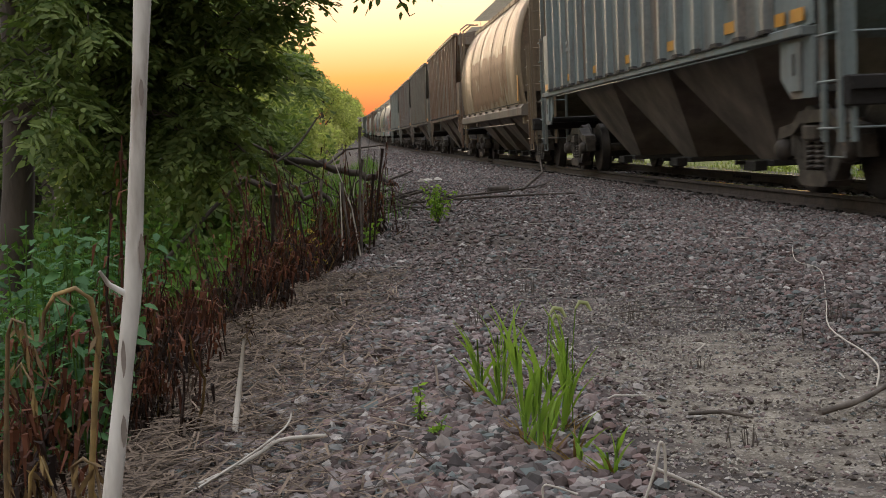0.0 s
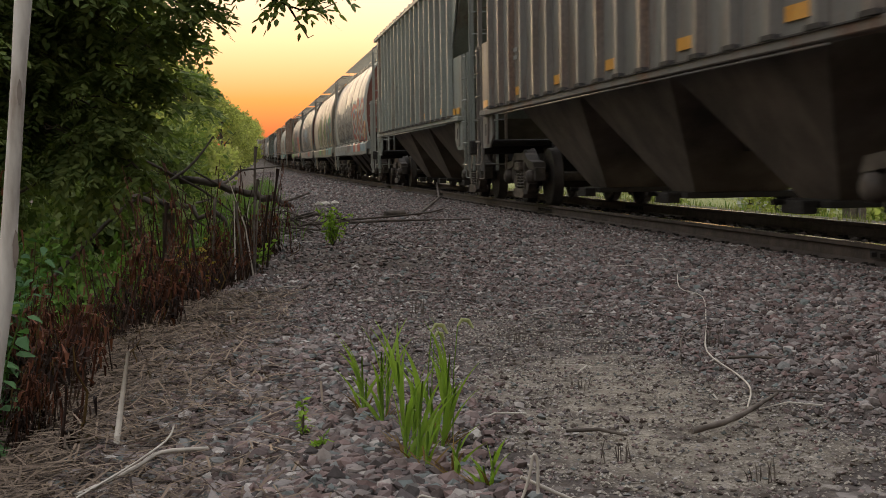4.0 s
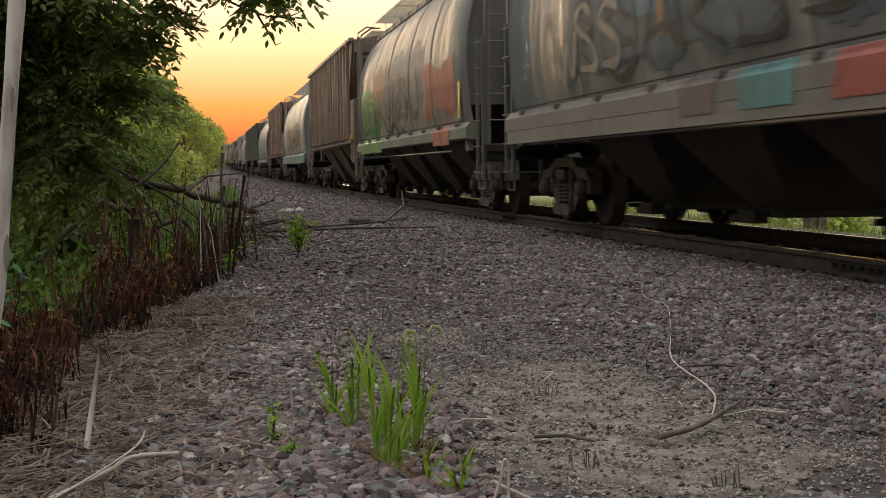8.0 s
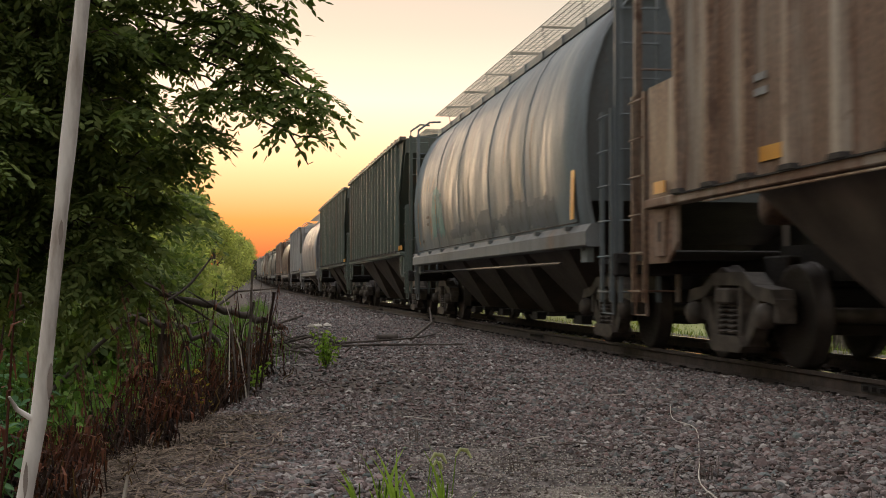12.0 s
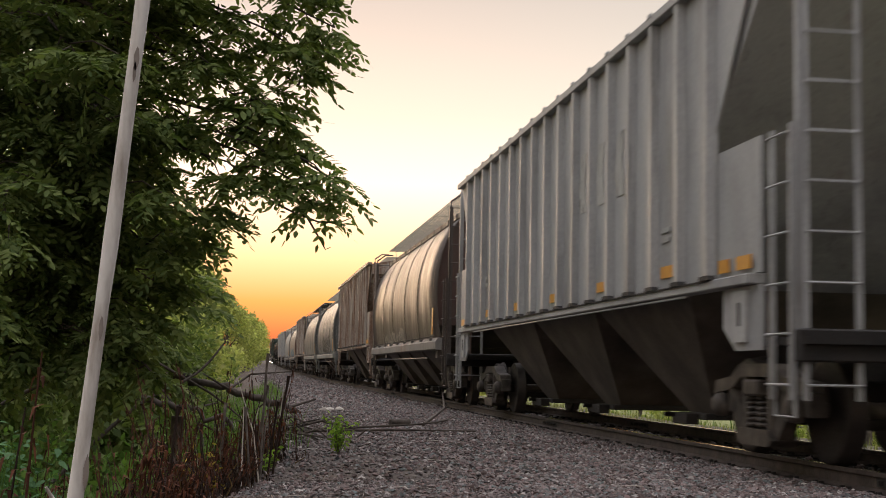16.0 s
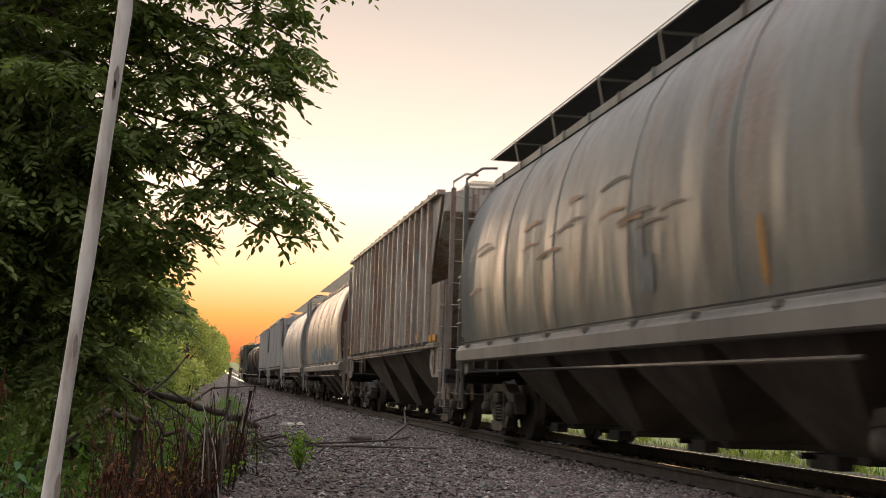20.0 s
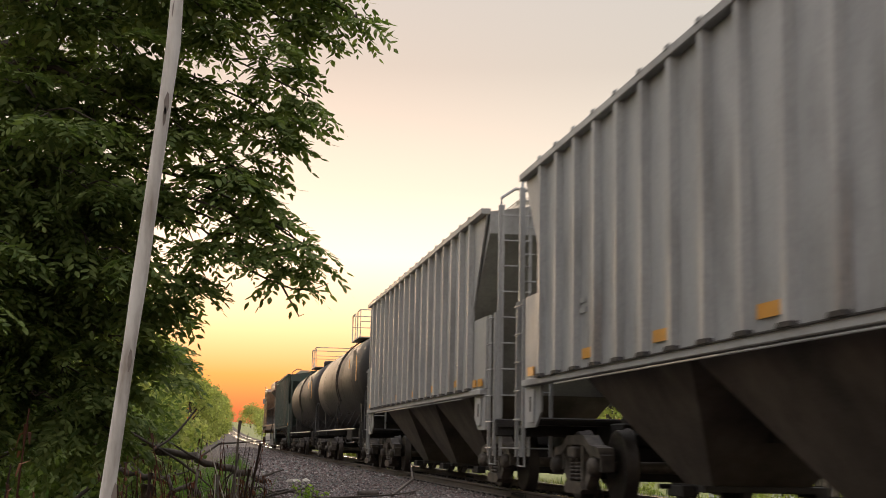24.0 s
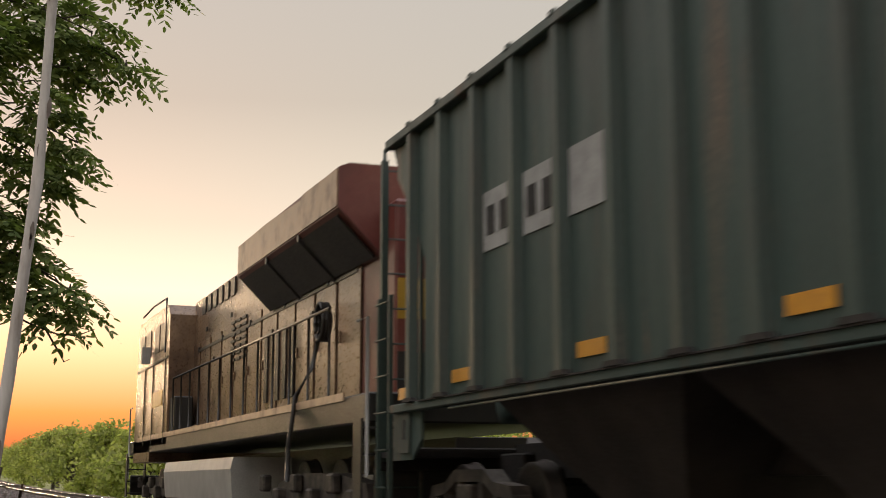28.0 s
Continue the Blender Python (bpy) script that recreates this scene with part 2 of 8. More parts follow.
def ground_material():
    """Gravel and sand along the line, litter and soil on the left bank, mown grass past the track."""
    m, nt, p = nodes_of("trackside_ground")
    v = coords(nt)
    vo = add(nt, "ShaderNodeTexVoronoi", Scale=26.0)
    nt.links.new(v, vo.inputs["Vector"])
    sep = nt.nodes.new("ShaderNodeSeparateColor")
    nt.links.new(vo.outputs["Color"], sep.inputs[0])
    grav = ramp(nt, sep.outputs[0], [(0.0, (0.016, 0.013, 0.012)), (0.35, (0.050, 0.039, 0.037)), (0.6, (0.032, 0.028, 0.029)), (0.8, (0.11, 0.09, 0.085)), (1.0, (0.24, 0.215, 0.205))])
    n_f = noise_tex(nt, v, 120, 4)
    n_m = noise_tex(nt, v, 7, 6)
    n_b = noise_tex(nt, v, 0.8, 5)
    sand = ramp(nt, n_f, [(0.3, (0.11, 0.092, 0.070)), (0.5, (0.28, 0.245, 0.19)), (0.7, (0.52, 0.47, 0.39))])
    xyz = nt.nodes.new("ShaderNodeSeparateXYZ")
    nt.links.new(v, xyz.inputs[0])
    # the sandy wash in the middle of the path, fading towards the rails, the bank and further along
    near = nt.nodes.new("ShaderNodeVectorMath")
    near.operation = "DISTANCE"
    vs = coords(nt, (1.0, 0.42, 0.0))
    nt.links.new(vs, near.inputs[0])
    near.inputs[1].default_value = (1.25, 1.65, 0.0)
    wash = nt.nodes.new("ShaderNodeMath")
    wash.operation = "MULTIPLY_ADD"
    wash.inputs[1].default_value = 0.9
    nt.links.new(n_b, wash.inputs[0])
    nt.links.new(near.outputs["Value"], wash.inputs[2])
    c = mix(nt, ramp(nt, wash.outputs[0], [(0.65, 0.75), (1.15, 0.38), (1.8, 0.06)]), grav, sand)
    c = mix(nt, ramp(nt, n_m, [(0.42, 0.0), (0.62, 0.8)]), c, (0.055, 0.042, 0.036))
    worn = nt.nodes.new("ShaderNodeVectorMath")
    worn.operation = "DISTANCE"
    nt.links.new(coords(nt, (1.0, 0.16, 0.0)), worn.inputs[0])
    worn.inputs[1].default_value = (0.85, 1.6, 0.0)
    rut = nt.nodes.new("ShaderNodeMath")
    rut.operation = "MULTIPLY_ADD"
    rut.inputs[1].default_value = 0.9
    nt.links.new(noise_tex(nt, v, 2.2, 5), rut.inputs[0])
    nt.links.new(worn.outputs["Value"], rut.inputs[2])
    dirt = ramp(nt, n_f, [(0.3, (0.022, 0.016, 0.013)), (0.5, (0.050, 0.037, 0.029)), (0.7, (0.10, 0.078, 0.062))])
    c = mix(nt, ramp(nt, rut.outputs[0], [(0.7, 0.6), (1.15, 0.0)]), c, dirt)
    jit = nt.nodes.new("ShaderNodeMath")
    jit.operation = "MULTIPLY_ADD"
    nt.links.new(n_m, jit.inputs[0])
    jit.inputs[1].default_value = 1.6
    nt.links.new(xyz.outputs["X"], jit.inputs[2])
    def step(lo, hi):
        mr = add(nt, "ShaderNodeMapRange")
        mr.inputs["From Min"].default_value, mr.inputs["From Max"].default_value = lo, hi
        nt.links.new(jit.outputs[0], mr.inputs["Value"])
        return mr.outputs[0]
    soil = ramp(nt, n_m, [(0.3, (0.022, 0.015, 0.012)), (0.5, (0.048, 0.032, 0.025)), (0.7, (0.095, 0.068, 0.053))])
    c = mix(nt, step(1.3, 0.55), c, soil)
    grass = ramp(nt, n_m, [(0.3, (0.12, 0.15, 0.045)), (0.5, (0.22, 0.24, 0.085)), (0.7, (0.36, 0.34, 0.15))])
    c = mix(nt, step(9.0, 10.4), c, grass)
    nt.links.new(c, p.inputs["Base Color"])
    p.inputs["Roughness"].default_value = 0.95
    hgt = mix(nt, 0.3, vo.outputs["Distance"], n_f)
    bump(nt, p, hgt, 0.7, 0.02)
    return m


M_PAINT = car_paint()
M_SHELL = car_paint("dented_shell_paint", 0.34, 0.075)
M_SILL = car_paint("grimy_sill_paint", 0.55)
M_PAINT_GLOSS = plain("black_tank_paint", [(0.018, 0.017, 0.018), (0.030, 0.028, 0.028), (0.046, 0.041, 0.039)], 0.7, (0.46, 0.62), 0.0, 0.12, 9.0, 0.01)
M_PAINT_GLOSS.node_tree.nodes["Principled BSDF"].inputs["Specular IOR Level"].default_value = 0.17
M_GRIT = plain("pale_sand_grit", [(0.18, 0.16, 0.135), (0.34, 0.305, 0.26), (0.52, 0.48, 0.42)], 60, (0.85, 0.95), 0.0, 0.3)
M_UNDER = plain("grimy_underframe_steel", [(0.011, 0.010, 0.0095), (0.019, 0.016, 0.015), (0.036, 0.029, 0.025)], 2.5, (0.6, 0.9), 0.0, 0.4)
M_BAY = plain("dusty_hopper_sheet", [(0.052, 0.042, 0.036), (0.115, 0.093, 0.078), (0.20, 0.165, 0.14)], 1.3, (0.55, 0.8), 0.0, 0.2, tint=True)
M_CAST = plain("cast_steel_truck", [(0.034, 0.029, 0.026), (0.075, 0.062, 0.053), (0.155, 0.13, 0.108)], 5, (0.5, 0.8), 0.2, 0.4)
M_WHEEL = plain("worn_wheel_steel", [(0.028, 0.024, 0.022), (0.06, 0.048, 0.042)], 4, (0.4, 0.7), 0.6, 0.2)
M_RAILTOP = plain("polished_rail_steel", [(0.55, 0.53, 0.5), (0.7, 0.68, 0.65)], 3, (0.12, 0.25), 1.0, 0.05)
M_RAIL = plain("rusty_rail_side", [(0.035, 0.026, 0.022), (0.06, 0.044, 0.037), (0.095, 0.07, 0.058)], 6, (0.65, 0.9), 0.1, 0.4)
M_GRATE = plain("galvanised_grating", [(0.48, 0.44, 0.36), (0.62, 0.57, 0.47)], 6, (0.5, 0.7), 0.0, 0.2)
M_ORANGE = plain("orange_reflector", [(0.60, 0.26, 0.03), (0.75, 0.36, 0.05)], 5, (0.3, 0.5), 0.0, 0.1)
M_MARK = plain("faded_white_marking", [(0.26, 0.26, 0.25), (0.42, 0.42, 0.41)], 5, (0.5, 0.7), 0.0, 0.1)
M_TIE = plain("creosoted_tie", [(0.05, 0.04, 0.032), (0.11, 0.09, 0.07)], 6, (0.8, 0.95), 0.0, 0.6, stretch=(1, 8, 8))
M_STONE = stones_material()
M_GROUND = ground_material()
M_CLOD = plain("dark_soil_clod", [(0.045, 0.034, 0.028), (0.08, 0.062, 0.05), (0.14, 0.11, 0.09)], 8, (0.85, 0.98), 0.0, 0.5)
M_BARK = plain("dark_bark", [(0.035, 0.028, 0.022), (0.075, 0.06, 0.048), (0.11, 0.09, 0.075)], 5, (0.8, 0.95), 0.0, 0.8, 30, 0.01, stretch=(1, 1, 0.3))
M_POLE = plain("pale_dry_stalk", [(0.30, 0.255, 0.215), (0.62, 0.585, 0.54), (0.74, 0.71, 0.67)], 26, (0.6, 0.8), 0.0, 0.5, 90, 0.003, stretch=(1, 1, 0.22))
M_KNOT = plain("dark_stalk_scar", [(0.16, 0.13, 0.11), (0.28, 0.24, 0.21)], 20, (0.7, 0.9))
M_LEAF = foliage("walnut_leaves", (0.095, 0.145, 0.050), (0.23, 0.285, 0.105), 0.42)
# distance haze painted into the leaf colour, far paler than the near trees
M_LEAF_FAR = foliage("haze_pale_tree_leaves", (0.27, 0.30, 0.115), (0.50, 0.51, 0.235), 0.66)
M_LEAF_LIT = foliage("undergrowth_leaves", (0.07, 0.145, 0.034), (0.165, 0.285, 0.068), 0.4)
M_NETTLE = foliage("broad_weed_leaves", (0.055, 0.125, 0.055), (0.12, 0.24, 0.10), 0.3)
M_GRASS = foliage("fresh_grass_blades", (0.13, 0.235, 0.035), (0.28, 0.42, 0.075), 0.45)
M_FIELD = foliage("field_grass_blades", (0.17, 0.20, 0.065), (0.36, 0.37, 0.15), 0.45)
M_DEAD = foliage("dead_brown_weeds", (0.014, 0.009, 0.008), (0.070, 0.044, 0.035), 0.1)
M_DEADRED = foliage("dead_rust_red_weeds", (0.034, 0.014, 0.010), (0.155, 0.060, 0.036), 0.18)
M_DEADOCHRE = foliage("dead_ochre_stems", (0.07, 0.042, 0.018), (0.24, 0.155, 0.055), 0.2)
M_STRAW = foliage("dry_straw", (0.030, 0.021, 0.017), (0.22, 0.165, 0.125), 0.12)
M_TWIG = plain("weathered_twig", [(0.05, 0.04, 0.032), (0.11, 0.09, 0.075), (0.20, 0.17, 0.145)], 12, (0.75, 0.9), 0.0, 0.4)
M_PALETWIG = plain("bleached_twig", [(0.40, 0.36, 0.31), (0.58, 0.54, 0.48)], 12, (0.7, 0.9), 0.0, 0.3)
SPRAY = {n: spray("sprayed_" + n, c) for n, c in {
    "red": (0.30, 0.060, 0.045), "blue": (0.11, 0.21, 0.28), "white": (0.36, 0.36, 0.34), "black": (0.028, 0.027, 0.027), "green": (0.055, 0.21, 0.045), "olive": (0.19, 0.19, 0.075),
    "teal": (0.055, 0.21, 0.21), "rust": (0.20, 0.10, 0.050), "orange": (0.36, 0.17, 0.035), "slate": (0.09, 0.115, 0.14), "plum": (0.12, 0.085, 0.085), "cream": (0.30, 0.27, 0.22)}.items()}

# ---------------------------------------------------------------- mesh helpers
def part(name, bm, material, parent=None, label="", m=None):
    me = bpy.data.meshes.new(name)
    bm.to_mesh(me)
    bm.free()
    return part_mesh(name, me, material, parent, label, m)


def part_mesh(name, me, material, parent=None, label="", m=None):
    if material is not None and not me.materials:
        me.materials.append(material)
    ob = new(name, me)
    if parent is not None:
        ob.parent = parent
    if m is not None:
        ob.matrix_basis = m
    if label:
        ob["label"] = label
    return ob


def np_mesh(name, verts, faces, smooth=False):
    me = bpy.data.meshes.new(name)
    me.from_pydata([tuple(v) for v in verts], [], [tuple(int(i) for i in f) for f in faces])
    if smooth:
        me.polygons.foreach_set("use_smooth", [True] * len(me.polygons))
    me.update()
    return me


def box(bm, cx, cy, cz, sx, sy, sz, bevel=0.0):
    b = bmesh.new() if bevel else bm
    vs = [b.verts.new((cx + sx / 2 * i, cy + sy / 2 * j, cz + sz / 2 * k)) for i in (-1, 1) for j in (-1, 1) for k in (-1, 1)]
    for f in ((0, 1, 3, 2), (4, 6, 7, 5), (0, 4, 5, 1), (2, 3, 7, 6), (0, 2, 6, 4), (1, 5, 7, 3)):
        b.faces.new([vs[i] for i in f])
    if bevel:
        bmesh.ops.bevel(b, geom=b.edges[:], offset=bevel, segments=1, affect="EDGES")
        me = bpy.data.meshes.new("tmp")
        b.to_mesh(me)
        b.free()
        bm.from_mesh(me)
        bpy.data.meshes.remove(me)
    return bm


def prism(bm, outline, x0, x1, axis="x"):
    """A plate: an outline in (y, z), (x, z) or (x, y), drawn out along the axis from x0 to x1."""
    def at(p, h):
        return {"x": (h, p[0], p[1]), "y": (p[0], h, p[1]), "z": (p[0], p[1], h)}[axis]
    a = [bm.verts.new(at(p, x0)) for p in outline]
    b = [bm.verts.new(at(p, x1)) for p in outline]
    n = len(outline)
    bm.faces.new(a[::-1])
    bm.faces.new(b)
    for i in range(n):
        bm.faces.new((a[i], a[(i + 1) % n], b[(i + 1) % n], b[i]))
    return bm


def tube(bm, pts, radii, seg=6, cap=True):
    """A round bar along a line of points."""
    if isinstance(radii, (int, float)):
        radii = [radii] * len(pts)
    pts = [Vector([float(c) for c in p]) for p in pts]
    radii = [float(r) for r in radii]
    rings = []
    for i, p in enumerate(pts):
        d = (pts[min(i + 1, len(pts) - 1)] - pts[max(i - 1, 0)])
        d = d.normalized() if d.length > 1e-9 else Vector((0, 0, 1))
        up = Vector((0, 0, 1)) if abs(d.z) < 0.9 else Vector((0, 1, 0))
        u = d.cross(up).normalized()
        w = u.cross(d)
        rings.append([bm.verts.new(p + radii[i] * (math.cos(2 * math.pi * k / seg) * u + math.sin(2 * math.pi * k / seg) * w)) for k in range(seg)])
    for a, b in zip(rings, rings[1:]):
        for k in range(seg):
            f = bm.faces.new((a[k], b[k], b[(k + 1) % seg], a[(k + 1) % seg]))
            f.smooth = seg > 5
    if cap:
        bm.faces.new(rings[0][::-1])
        bm.faces.new(rings[-1])
    return bm


def disc_stack(bm, rings, seg=24, axis="x"):
    """A turned body: rings of (position along the axis, radius)."""
    rs = []
    for h, r in rings:
        ring = []
        for k in range(seg):
            a = 2 * math.pi * k / seg
            u, w = r * math.cos(a), r * math.sin(a)
            ring.append(bm.verts.new({"x": (h, u, w), "y": (u, h, w), "z": (u, w, h)}[axis]))
        rs.append(ring)
    for a, b in zip(rs, rs[1:]):
        for k in range(seg):
            f = bm.faces.new((a[k], a[(k + 1) % seg], b[(k + 1) % seg], b[k]))
            f.smooth = True
    bm.faces.new(rs[0][::-1])
    bm.faces.new(rs[-1])
    bmesh.ops.recalc_face_normals(bm, faces=bm.faces[:])
    return bm


def thing(name, label, category, group="", kind="", at=None):
    ob = new(name)
    ob.empty_display_size = 0.2
    if at is not None:
        ob.matrix_basis = at
    return tagged(ob, label, category, group, kind)


# ---------------------------------------------------------------- the lie of the land
TRACK_X = 5.65
SPEED = 19.2


def rail_z(y):
    d = max(0.0, y - 20.0)
    e = min(d, 700.0)
    return 0.54 + 0.0015 * e + 2.5e-5 * e * e


def rail_slope(y):
    return (rail_z(y + 1) - rail_z(y - 1)) / 2


EDGE = [(-80, -0.7), (2, -0.62), (4.6, -0.5), (6.5, -0.52), (8.7, -0.26), (10, 0.04), (14, 0.4), (20, 0.42), (40, 0.7), (120, 1.2), (400, 2.0)]


def edge_x(y):
    ys, xs = zip(*EDGE)
    return float(np.interp(y, ys, xs))


def ground_z(x, y):
    z = rail_z(y) - 0.54
    e = edge_x(y)
    if x > 8.6:
        z += 0.30 - 0.75 * min(1, (x - 8.6) / 3.0) - 0.0015 * max(0, y - 20) * min(1, (x - 8.6) / 12)
    elif x > 3.4:
        z += 0.44 - 0.055 * min(1, (x - 3.4) / 0.9) - 0.04 * min(1, max(0, x - 4.62) / 0.12)
    elif x > e:
        z += 0.44 - 0.05 * max(0.0, 1 - (x - e) / 0.8) + 0.02 * math.exp(-((x - 0.4) / 0.7) ** 2 - ((y - 3.3) / 1.5) ** 2)
    else:
        d = e - x
        z += 0.39 - 0.55 * min(1, d / 1.1) - 0.25 * min(1, max(0, d - 1.1) / 2.5) + 0.04 * max(0, d - 6) * (1 if d < 30 else 0) + (0.96 if d >= 30 else 0)
    if -12 < x < 14 and -5 < y < 70:
        z += 0.025 * noise.noise((x * 1.3, y * 1.3, 0.0)) + (0.012 * noise.noise((x * 5, y * 5, 3.0)) if x < 4.3 else 0)
    return z


def ground_sheet():
    xs = sorted({round(v, 3) for v in [*np.arange(-7, -1, 0.35), *np.arange(-1, 4.6, 0.12), *np.arange(4.6, 13, 0.5), *np.arange(13, 60, 5), *np.arange(60, 400, 40), 500, 800, 1200, 2000,
                 *(-np.arange(7, 60, 5)), *(-np.arange(60, 400, 40)), -500, -800, -1200, -2000]})
    ys = sorted({round(v, 3) for v in [-400, -200, -100, -50, -25, -12, -6, -3, *np.arange(-1, 2.4, 0.5), *np.arange(2.4, 16, 0.14), *np.arange(16, 50, 0.8), *np.arange(50, 200, 6), *np.arange(200, 800, 30), 1000, 1500, 2200, 3000]})
    nx, ny = len(xs), len(ys)
    verts = [(x, y, ground_z(x, y)) for y in ys for x in xs]
    faces = [(j * nx + i, j * nx + i + 1, (j + 1) * nx + i + 1, (j + 1) * nx + i) for j in range(ny - 1) for i in range(nx - 1)]
    ob = part_mesh("ground", np_mesh("ground", verts, faces, True), M_GROUND)
    tagged(ob, "gravel and sandy soil beside a railway, with grass beyond", "ground", kind="structure")
    return ob


GROUND = ground_sheet()


def rails():
    track = thing("railway_track", "single railway track on grey-pink ballast", "railway track", kind="structure")
    prof = [(-0.075, -0.17), (0.075, -0.17), (0.075, -0.155), (0.012, -0.13), (0.010, -0.05), (0.036, -0.036), (0.036, -0.004), (0.030, 0.0),
            (-0.030, 0.0), (-0.036, -0.004), (-0.036, -0.036), (-0.010, -0.05), (-0.012, -0.13), (-0.075, -0.155)]
    ys = [*range(-620, -60, 40), *range(-60, 60, 5), *range(60, 700, 20), 720]
    for name, x in (("rail_near", TRACK_X - 0.754), ("rail_far", TRACK_X + 0.754)):
        verts, faces, mats = [], [], []
        n = len(prof)
        for y in ys:
            verts += [(x + px, y, rail_z(y) + pz) for px, pz in prof]
        for j in range(len(ys) - 1):
            for i in range(n):
                faces.append((j * n + i, (j + 1) * n + i, (j + 1) * n + (i + 1) % n, j * n + (i + 1) % n))
                mats.append(1 if i == 7 else 0)
        me = np_mesh(name, verts, faces)
        me.materials.append(M_RAIL)
        me.materials.append(M_RAILTOP)
        me.polygons.foreach_set("material_index", mats)
        r = part_mesh(name, me, None, track, "rusty steel rail with a polished top")
        jb = bmesh.new()
        prism(jb, [(-0.02, -0.115), (0.02, -0.115), (0.028, -0.08), (0.02, -0.045), (-0.02, -0.045)], -0.46, 0.46, "y")
        for k in (-0.36, -0.22, -0.08, 0.08, 0.22, 0.36):
            box(jb, -0.035, k, -0.08, 0.05, 0.035, 0.035)
        jme = bpy.data.meshes.new("joint_bar")
        jb.to_mesh(jme)
        jb.free()
        for y in (9.4, 21.3, 33.2, 45.1):
            part_mesh("joint_bar", jme, M_UNDER, r, "", pose(x, y, rail_z(y)))
    tb = bmesh.new()
    box(tb, 0, 0, -0.275, 2.6, 0.22, 0.18, 0.01)
    tme = bpy.data.meshes.new("tie")
    tb.to_mesh(tme)
    tb.free()
    pb = bmesh.new()
    box(pb, 0, 0, -0.173, 0.36, 0.19, 0.02)
    for sx in (-0.1, 0.1):
        for sy in (-0.06, 0.06):
            box(pb, sx, sy, -0.155, 0.035, 0.03, 0.03)
    pme = bpy.data.meshes.new("tie_plate")
    pb.to_mesh(pme)
    pb.free()
    y = 4.0
    while y < 60:
        part_mesh("tie", tme, M_TIE, track, "", pose(TRACK_X, y, rail_z(y)))
        part_mesh("tie_plate", pme, M_UNDER, track, "", pose(TRACK_X - 0.754, y, rail_z(y)))
        part_mesh("tie_plate", pme, M_UNDER, track, "", pose(TRACK_X + 0.754, y, rail_z(y)))
        y += 0.52
    return track


TRACK = rails()

# ---------------------------------------------------------------- railcars
WHEEL_R = 0.457


def wheel_mesh():
    bm = bmesh.new()
    disc_stack(bm, [(-0.07, 0.40), (-0.07, WHEEL_R - 0.01), (-0.06, WHEEL_R), (0.055, WHEEL_R), (0.06, WHEEL_R + 0.025), (0.085, WHEEL_R + 0.025), (0.085, 0.38), (0.02, 0.34), (0.03, 0.14), (0.06, 0.12), (0.06, 0.08)], 28)
    me = bpy.data.meshes.new("wheel")
    bm.to_mesh(me)
    bm.free()
    me.materials.append(M_WHEEL)
    return me


def side_frame_mesh():
    """A cast three-piece truck side: arched top chord, pedestal jaws, raking struts down to the spring seat, open windows, the bolster's end."""
    bm = bmesh.new()
    prism(bm, [(-1.12, 0.56), (-1.04, 0.69), (-0.64, 0.73), (-0.40, 0.85), (0.40, 0.85), (0.64, 0.73), (1.04, 0.69), (1.12, 0.56), (0.64, 0.61), (0.36, 0.73), (-0.36, 0.73), (-0.64, 0.61)], -0.10, 0.10)
    for s in (-1, 1):
        prism(bm, [(s * 1.12, 0.60), (s * 1.14, 0.40), (s * 1.05, 0.40), (s * 1.02, 0.64)], -0.08, 0.08)
        prism(bm, [(s * 0.76, 0.66), (s * 0.72, 0.40), (s * 0.62, 0.40), (s * 0.60, 0.66)], -0.08, 0.08)
        prism(bm, [(s * 0.72, 0.46), (s * 0.58, 0.60), (s * 0.32, 0.26), (s * 0.42, 0.17)], -0.07, 0.07)
        prism(bm, [(s * 0.34, 0.74), (s * 0.25, 0.74), (s * 0.24, 0.24), (s * 0.33, 0.24)], -0.09, 0.09)
    prism(bm, [(-0.43, 0.17), (-0.34, 0.26), (0.34, 0.26), (0.43, 0.17), (0.33, 0.11), (-0.33, 0.11)], -0.13, 0.13)
    for sx in (-1, 1):
        box(bm, sx * 0.08, 0, 0.63, 0.16, 0.38, 0.15, 0.02)
    bmesh.ops.recalc_face_normals(bm, faces=bm.faces[:])
    me = bpy.data.meshes.new("side_frame")
    bm.to_mesh(me)
    bm.free()
    me.materials.append(M_CAST)
    return me


def spring_mesh():
    bm = bmesh.new()
    n = 40
    tube(bm, [(0.085 * math.cos(k * 0.9), 0.085 * math.sin(k * 0.9), 0.27 + 0.28 * k / n) for k in range(n)], 0.017, 5)
    me = bpy.data.meshes.new("spring")
    bm.to_mesh(me)
    bm.free()
    me.materials.append(M_CAST)
    return me


def cap_mesh():
    bm = bmesh.new()
    disc_stack(bm, [(-0.10, 0.11), (-0.04, 0.12), (0.02, 0.11), (0.05, 0.075), (0.06, 0.04)], 14)
    me = bpy.data.meshes.new("bearing_cap")
    bm.to_mesh(me)
    bm.free()
    me.materials.append(M_CAST)
    return me


ME_WHEEL, ME_SIDE, ME_SPRING, ME_CAP = wheel_mesh(), side_frame_mesh(), spring_mesh(), cap_mesh()


